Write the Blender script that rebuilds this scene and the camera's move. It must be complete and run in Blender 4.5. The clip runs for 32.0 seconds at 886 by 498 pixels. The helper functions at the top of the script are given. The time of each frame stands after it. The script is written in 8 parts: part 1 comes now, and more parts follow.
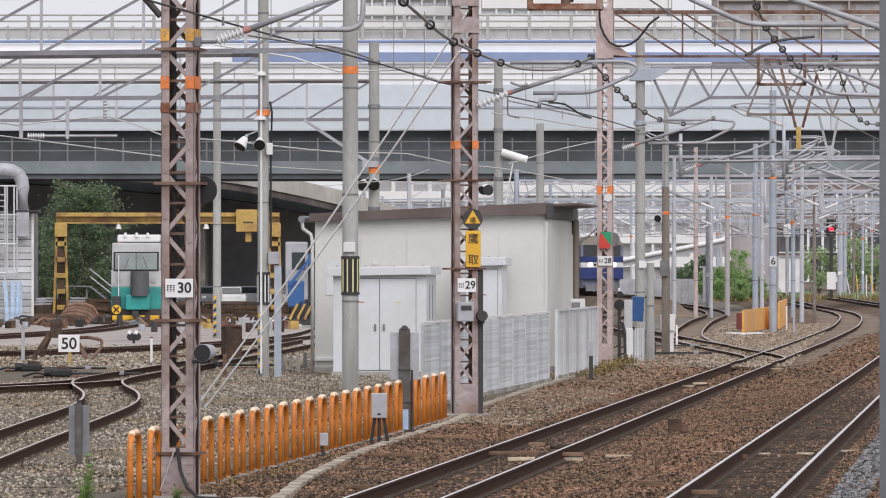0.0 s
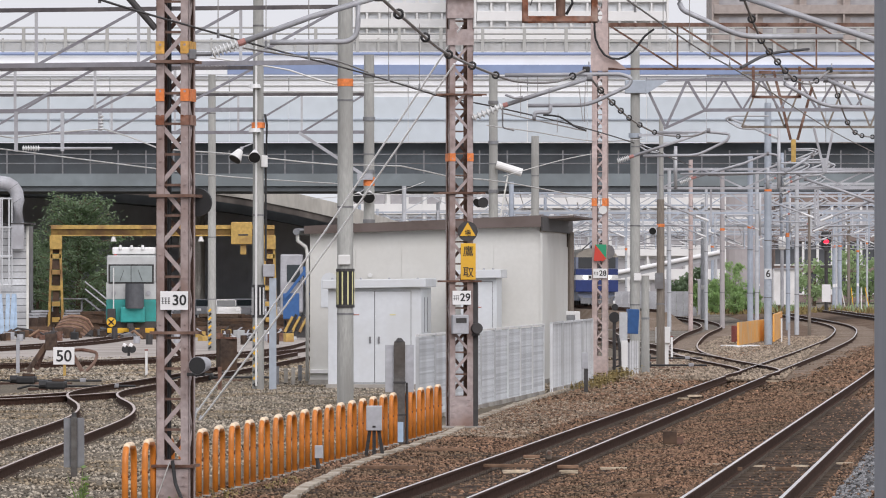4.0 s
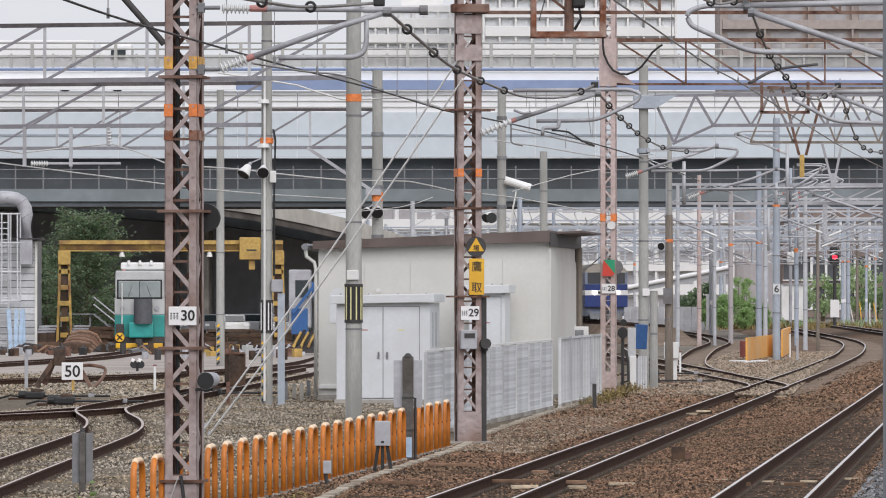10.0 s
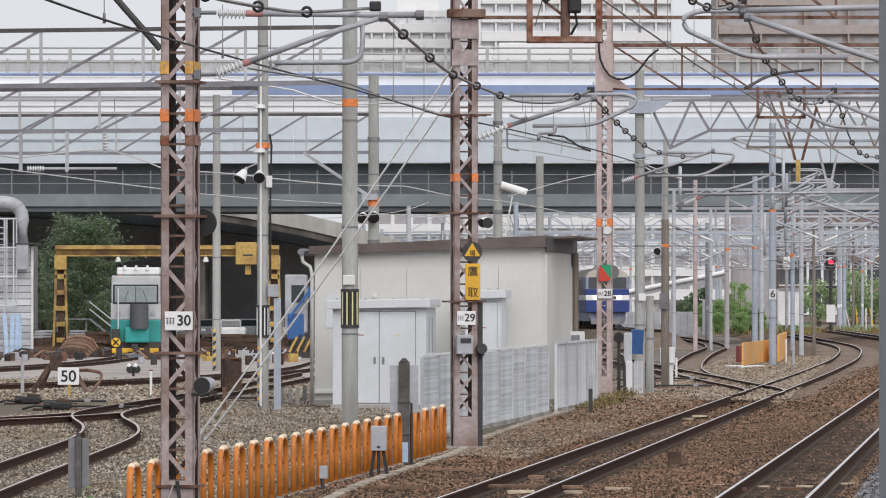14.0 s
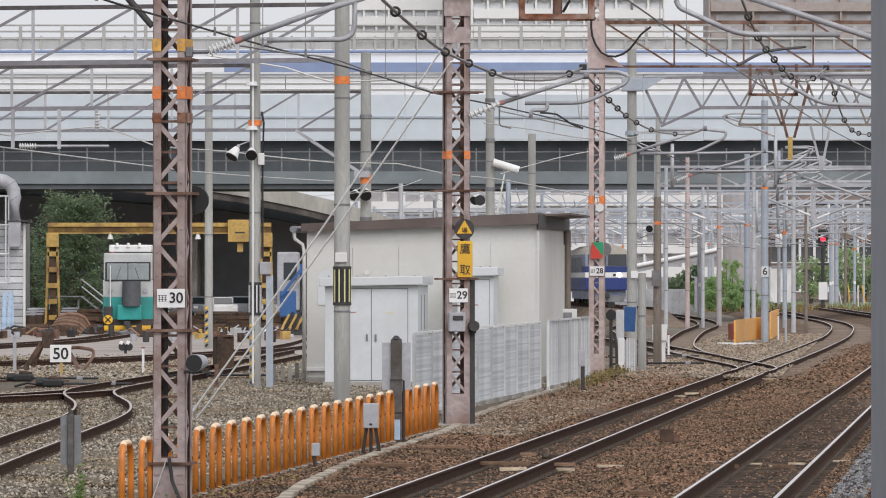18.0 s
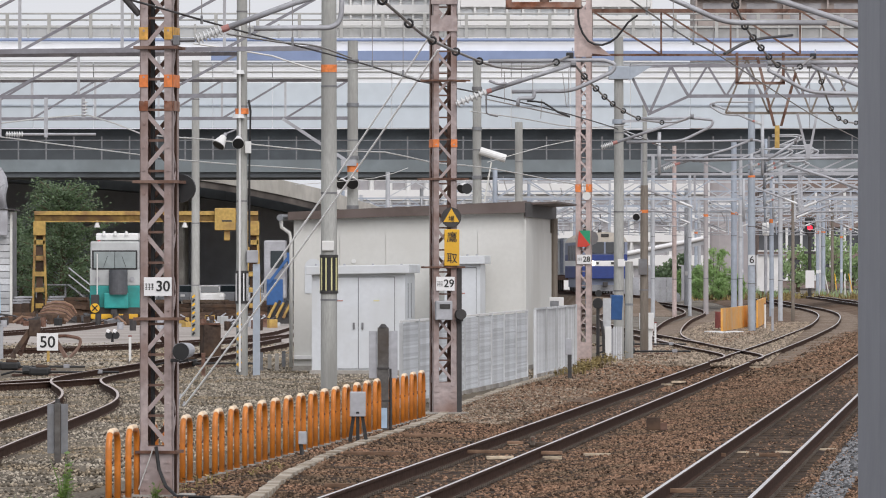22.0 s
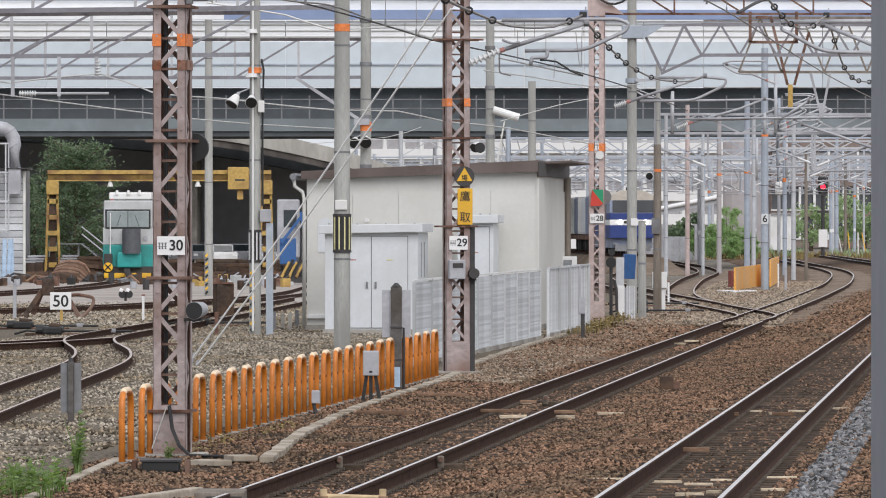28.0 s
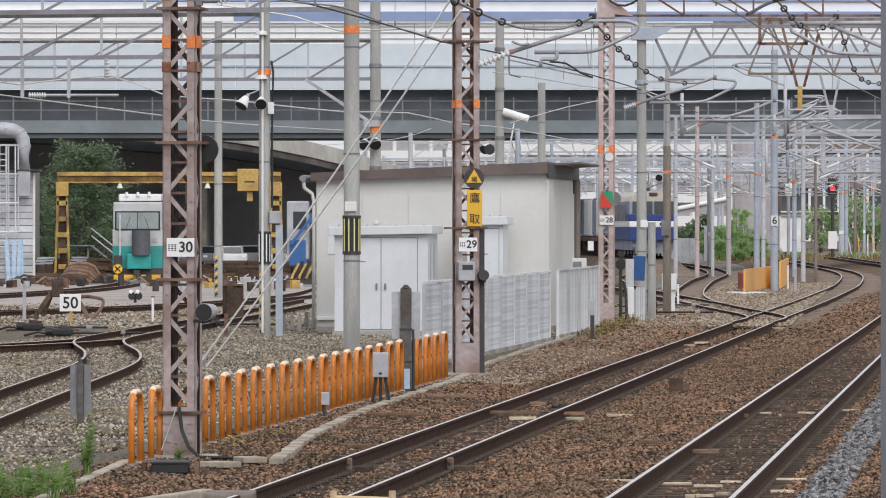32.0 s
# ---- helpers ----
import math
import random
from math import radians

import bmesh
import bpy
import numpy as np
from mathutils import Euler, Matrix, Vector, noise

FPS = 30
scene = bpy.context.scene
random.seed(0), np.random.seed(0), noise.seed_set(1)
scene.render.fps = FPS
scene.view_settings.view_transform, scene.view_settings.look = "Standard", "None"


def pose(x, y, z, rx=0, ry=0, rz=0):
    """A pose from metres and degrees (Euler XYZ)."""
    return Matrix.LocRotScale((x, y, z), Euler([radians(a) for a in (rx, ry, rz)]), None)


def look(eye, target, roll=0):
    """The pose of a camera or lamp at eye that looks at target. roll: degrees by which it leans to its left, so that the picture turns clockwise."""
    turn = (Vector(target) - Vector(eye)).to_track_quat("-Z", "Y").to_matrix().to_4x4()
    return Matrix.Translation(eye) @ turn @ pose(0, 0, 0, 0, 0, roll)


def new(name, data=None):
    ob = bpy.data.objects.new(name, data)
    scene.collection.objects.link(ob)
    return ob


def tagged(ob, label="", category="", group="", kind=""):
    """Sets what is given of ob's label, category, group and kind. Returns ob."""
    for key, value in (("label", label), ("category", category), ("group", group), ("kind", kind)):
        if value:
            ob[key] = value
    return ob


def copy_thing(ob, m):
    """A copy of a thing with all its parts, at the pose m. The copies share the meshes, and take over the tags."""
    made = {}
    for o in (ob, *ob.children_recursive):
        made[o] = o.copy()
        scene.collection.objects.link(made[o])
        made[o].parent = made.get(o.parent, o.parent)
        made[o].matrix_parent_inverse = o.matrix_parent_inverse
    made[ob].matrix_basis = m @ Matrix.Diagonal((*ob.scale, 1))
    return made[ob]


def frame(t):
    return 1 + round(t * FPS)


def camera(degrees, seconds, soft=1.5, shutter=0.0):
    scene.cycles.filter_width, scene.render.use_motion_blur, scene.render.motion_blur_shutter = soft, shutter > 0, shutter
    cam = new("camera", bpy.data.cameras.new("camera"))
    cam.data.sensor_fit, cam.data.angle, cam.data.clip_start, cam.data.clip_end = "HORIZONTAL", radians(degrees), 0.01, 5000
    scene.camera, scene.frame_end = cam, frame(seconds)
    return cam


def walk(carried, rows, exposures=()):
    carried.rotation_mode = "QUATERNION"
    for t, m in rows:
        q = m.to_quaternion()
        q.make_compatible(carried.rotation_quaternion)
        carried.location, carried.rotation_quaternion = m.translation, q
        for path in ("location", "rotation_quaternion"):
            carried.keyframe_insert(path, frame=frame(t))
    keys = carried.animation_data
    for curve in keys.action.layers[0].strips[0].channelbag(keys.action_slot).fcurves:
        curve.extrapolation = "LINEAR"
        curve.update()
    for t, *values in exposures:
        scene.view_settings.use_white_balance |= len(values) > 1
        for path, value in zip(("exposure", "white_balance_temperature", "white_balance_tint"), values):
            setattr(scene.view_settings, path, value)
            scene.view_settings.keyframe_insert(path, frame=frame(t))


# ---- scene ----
import collections

cam = camera(8.5, 32.0, soft=1.05)
PATH = [
    (0.0, pose(0, 0, 2.80, 90.1684, 0, 0.0000)),
    (0.5, pose(0, 0, 2.80, 90.1716, 0, -0.0043)),
    (1.0, pose(0, 0, 2.80, 90.1846, 0, -0.0130)),
    (1.5, pose(0, 0, 2.80, 90.1846, 0, -0.0130)),
    (2.0, pose(0, 0, 2.80, 90.2031, 0, -0.0130)),
    (2.5, pose(0, 0, 2.80, 90.2281, 0, -0.0304)),
    (3.0, pose(0, 0, 2.80, 90.2509, 0, -0.0467)),
    (3.5, pose(0, 0, 2.80, 90.2683, 0, -0.0467)),
    (5.5, pose(0, 0, 2.80, 90.3335, 0, -0.0576)),
    (6.0, pose(0, 0, 2.80, 90.3009, 0, -0.0467)),
    (6.5, pose(0, 0, 2.80, 90.2846, 0, -0.0326)),
    (7.0, pose(0, 0, 2.80, 90.2846, 0, -0.0119)),
    (7.5, pose(0, 0, 2.80, 90.2694, 0, 0.0130)),
    (8.0, pose(0, 0, 2.80, 90.2694, 0, 0.0293)),
    (8.5, pose(0, 0, 2.80, 90.2824, 0, 0.0456)),
    (9.0, pose(0, 0, 2.80, 90.2824, 0, 0.0500)),
    (9.5, pose(0, 0, 2.80, 90.3356, 0, 0.0402)),
    (10.0, pose(0, 0, 2.80, 90.4355, 0, 0.0326)),
    (10.5, pose(0, 0, 2.80, 90.4953, 0, 0.0261)),
    (11.0, pose(0, 0, 2.80, 90.5344, 0, 0.0206)),
    (11.5, pose(0, 0, 2.80, 90.5746, 0, 0.0130)),
    (12.0, pose(0, 0, 2.80, 90.5919, 0, 0.0033)),
    (12.5, pose(0, 0, 2.80, 90.5659, 0, -0.0043)),
    (13.0, pose(0, 0, 2.80, 90.5659, 0, -0.0130)),
    (13.5, pose(0, 0, 2.80, 90.5431, 0, -0.0130)),
    (14.0, pose(0, 0, 2.80, 90.4833, 0, -0.0043)),
    (14.5, pose(0, 0, 2.80, 90.4508, 0, -0.0130)),
    (16.5, pose(0, 0, 2.80, 90.3367, 0, -0.0511)),
    (17.0, pose(0, 0, 2.80, 90.3172, 0, -0.0630)),
    (17.5, pose(0, 0, 2.80, 90.2998, 0, -0.0630)),
    (18.0, pose(0, 0, 2.80, 90.2661, 0, -0.0793)),
    (18.5, pose(0, 0, 2.80, 90.2444, 0, -0.1054)),
    (19.0, pose(0, 0, 2.80, 90.2194, 0, -0.1293)),
    (19.5, pose(0, 0, 2.80, 90.1966, 0, -0.1542)),
    (20.0, pose(0, 0, 2.80, 90.1988, 0, -0.1760)),
    (20.5, pose(0, 0, 2.80, 90.2020, 0, -0.1879)),
    (21.0, pose(0, 0, 2.80, 90.1857, 0, -0.1999)),
    (21.5, pose(0, 0, 2.80, 90.1705, 0, -0.2042)),
    (22.0, pose(0, 0, 2.80, 90.1542, 0, -0.2053)),
    (22.5, pose(0, 0, 2.80, 90.1358, 0, -0.2042)),
    (23.0, pose(0, 0, 2.80, 90.1086, 0, -0.1966)),
    (23.5, pose(0, 0, 2.80, 90.0988, 0, -0.1792)),
    (24.0, pose(0, 0, 2.80, 90.0771, 0, -0.1629)),
    (24.5, pose(0, 0, 2.80, 90.0489, 0, -0.1379)),
    (25.0, pose(0, 0, 2.80, 90.0109, 0, -0.1227)),
    (25.5, pose(0, 0, 2.80, 89.9620, 0, -0.1119)),
    (27.5, pose(0, 0, 2.80, 89.8023, 0, -0.0793)),
    (28.0, pose(0, 0, 2.80, 89.7610, 0, -0.0793)),
    (28.5, pose(0, 0, 2.80, 89.7176, 0, -0.0717)),
    (29.0, pose(0, 0, 2.80, 89.6959, 0, -0.0554)),
    (29.5, pose(0, 0, 2.80, 89.6785, 0, -0.0348)),
    (30.0, pose(0, 0, 2.80, 89.6709, 0, -0.0217)),
    (30.5, pose(0, 0, 2.80, 89.6676, 0, -0.0130)),
    (31.0, pose(0, 0, 2.80, 89.6807, 0, -0.0022)),
    (31.5, pose(0, 0, 2.80, 89.7013, 0, 0.0011)),
    (32.0, pose(0, 0, 2.80, 89.7773, 0, 0.0130)),
]

walk(cam, PATH, [(0, 0.0, 6600, 15), (6, 0.01, 6600, 14.5), (9, -0.04, 6580, 13.5), (13, -0.06, 6550, 12.5), (18, -0.08, 6640, 12.5), (22, -0.05, 6600, 13), (24, -0.02, 6600, 13.5), (28, -0.01, 6540, 12), (32, -0.01, 6530, 12)])

# ---- light: a bright, even overcast ----
world = bpy.data.worlds.new("overcast_sky")
scene.world = world
world.use_nodes = True
wn, wl = world.node_tree.nodes, world.node_tree.links
sky = wn.new("ShaderNodeTexSky")
sky.sky_type = "NISHITA"
sky.sun_disc = False
sky.sun_elevation, sky.sun_rotation = radians(58), radians(150)
sky.dust_density, sky.air_density = 4.0, 1.0
cloud = wn.new("ShaderNodeMixRGB")
cloud.inputs["Fac"].default_value = 0.88
cloud.inputs["Color2"].default_value = (6.4, 6.7, 7.1, 1)
wl.new(sky.outputs[0], cloud.inputs["Color1"])
wl.new(cloud.outputs[0], wn["Background"].inputs["Color"])
wn["Background"].inputs["Strength"].default_value = 0.13
sun = new("sun", bpy.data.lights.new("sun", "SUN"))
sun.data.energy, sun.data.angle, sun.data.color = 1.85, radians(50), (1.0, 0.98, 0.97)
sun.matrix_world = look((50, -60, 130), (0, 100, 0))


# ---- materials ----
def material(name, colour, rough=0.7, metal=0.0, vary=0.25, grain=8.0, blotch=0.8, bump=0.2, dirt=None, dirt_amount=0.45, island=0.0, each=0.0, spread=(1, 1, 1)):
    """Colour broken up at two scales, with stains of a second colour and fine relief; grain and blotch are repeats a metre."""
    m = bpy.data.materials.new(name)
    m.use_nodes = True
    n, l = m.node_tree.nodes, m.node_tree.links
    b = n["Principled BSDF"]
    b.inputs["Roughness"].default_value, b.inputs["Metallic"].default_value = rough, metal
    b.inputs["Specular IOR Level"].default_value = 0.12 if rough >= 0.8 else 0.5
    co = n.new("ShaderNodeTexCoord")
    mp = n.new("ShaderNodeMapping")
    mp.inputs["Scale"].default_value = spread
    l.new(co.outputs["Object"], mp.inputs["Vector"])
    fine = n.new("ShaderNodeTexNoise")
    fine.inputs["Scale"].default_value, fine.inputs["Detail"].default_value = grain, 5
    big = n.new("ShaderNodeTexNoise")
    big.inputs["Scale"].default_value, big.inputs["Detail"].default_value = blotch, 4
    for t in (fine, big):
        l.new(mp.outputs[0], t.inputs["Vector"])
    ramp = n.new("ShaderNodeValToRGB")
    lo, hi = 1 - vary, 1 + vary
    ramp.color_ramp.elements[0].position, ramp.color_ramp.elements[1].position = 0.3, 0.7
    ramp.color_ramp.elements[0].color = (*[c * lo for c in colour], 1)
    ramp.color_ramp.elements[1].color = (*[min(1, c * hi) for c in colour], 1)
    l.new(fine.outputs["Fac"], ramp.inputs["Fac"])
    last = ramp.outputs[0]
    if dirt:
        mask = n.new("ShaderNodeValToRGB")
        mask.color_ramp.elements[0].position, mask.color_ramp.elements[1].position = 0.6 - dirt_amount * 0.4, 0.75 - dirt_amount * 0.25
        mix = n.new("ShaderNodeMixRGB")
        mix.inputs["Color2"].default_value = (*dirt, 1)
        l.new(big.outputs["Fac"], mask.inputs["Fac"])
        l.new(mask.outputs[0], mix.inputs["Fac"])
        l.new(last, mix.inputs["Color1"])
        last = mix.outputs[0]
    for amount, kind in ((island, "island"), (each, "each")):
        if amount:
            src = n.new("ShaderNodeNewGeometry").outputs["Random Per Island"] if kind == "island" else n.new("ShaderNodeObjectInfo").outputs["Random"]
            rng = n.new("ShaderNodeMapRange")
            rng.inputs["To Min"].default_value, rng.inputs["To Max"].default_value = 1 - amount, 1 + amount
            mul = n.new("ShaderNodeMixRGB")
            mul.blend_type, mul.inputs["Fac"].default_value = "MULTIPLY", 1
            l.new(src, rng.inputs["Value"])
            l.new(last, mul.inputs["Color1"])
            l.new(rng.outputs[0], mul.inputs["Color2"])
            last = mul.outputs[0]
    l.new(last, b.inputs["Base Color"])
    if bump:
        bp = n.new("ShaderNodeBump")
        bp.inputs["Strength"].default_value, bp.inputs["Distance"].default_value = bump, 0.02
        l.new(fine.outputs["Fac"], bp.inputs["Height"])
        l.new(bp.outputs[0], b.inputs["Normal"])
    return m


def glowing(name, colour, strength):
    m = bpy.data.materials.new(name)
    m.use_nodes = True
    b = m.node_tree.nodes["Principled BSDF"]
    b.inputs["Base Color"].default_value = (*colour, 1)
    b.inputs["Emission Color"].default_value, b.inputs["Emission Strength"].default_value = (*colour, 1), strength
    return m


def leafy(name, colour, through_colour):
    """A leaf that lets part of the light through, each leaf a little different."""
    m = material(name, colour, 0.6, vary=0.3, grain=4, bump=0, island=0.45)
    n, l = m.node_tree.nodes, m.node_tree.links
    tr = n.new("ShaderNodeBsdfTranslucent")
    tr.inputs["Color"].default_value = (*through_colour, 1)
    mix = n.new("ShaderNodeMixShader")
    mix.inputs[0].default_value = 0.45
    l.new(n["Principled BSDF"].outputs[0], mix.inputs[1])
    l.new(tr.outputs[0], mix.inputs[2])
    l.new(mix.outputs[0], n["Material Output"].inputs["Surface"])
    return m


def see_through(name, colour, clear):
    """A dusty clear panel: part of the light passes straight through."""
    m = material(name, colour, 0.3, vary=0.1, grain=1.2, blotch=0.2, bump=0)
    n, l = m.node_tree.nodes, m.node_tree.links
    mix = n.new("ShaderNodeMixShader")
    mix.inputs[0].default_value = clear
    l.new(n["Principled BSDF"].outputs[0], mix.inputs[1])
    l.new(n.new("ShaderNodeBsdfTransparent").outputs[0], mix.inputs[2])
    l.new(mix.outputs[0], n["Material Output"].inputs["Surface"])
    return m


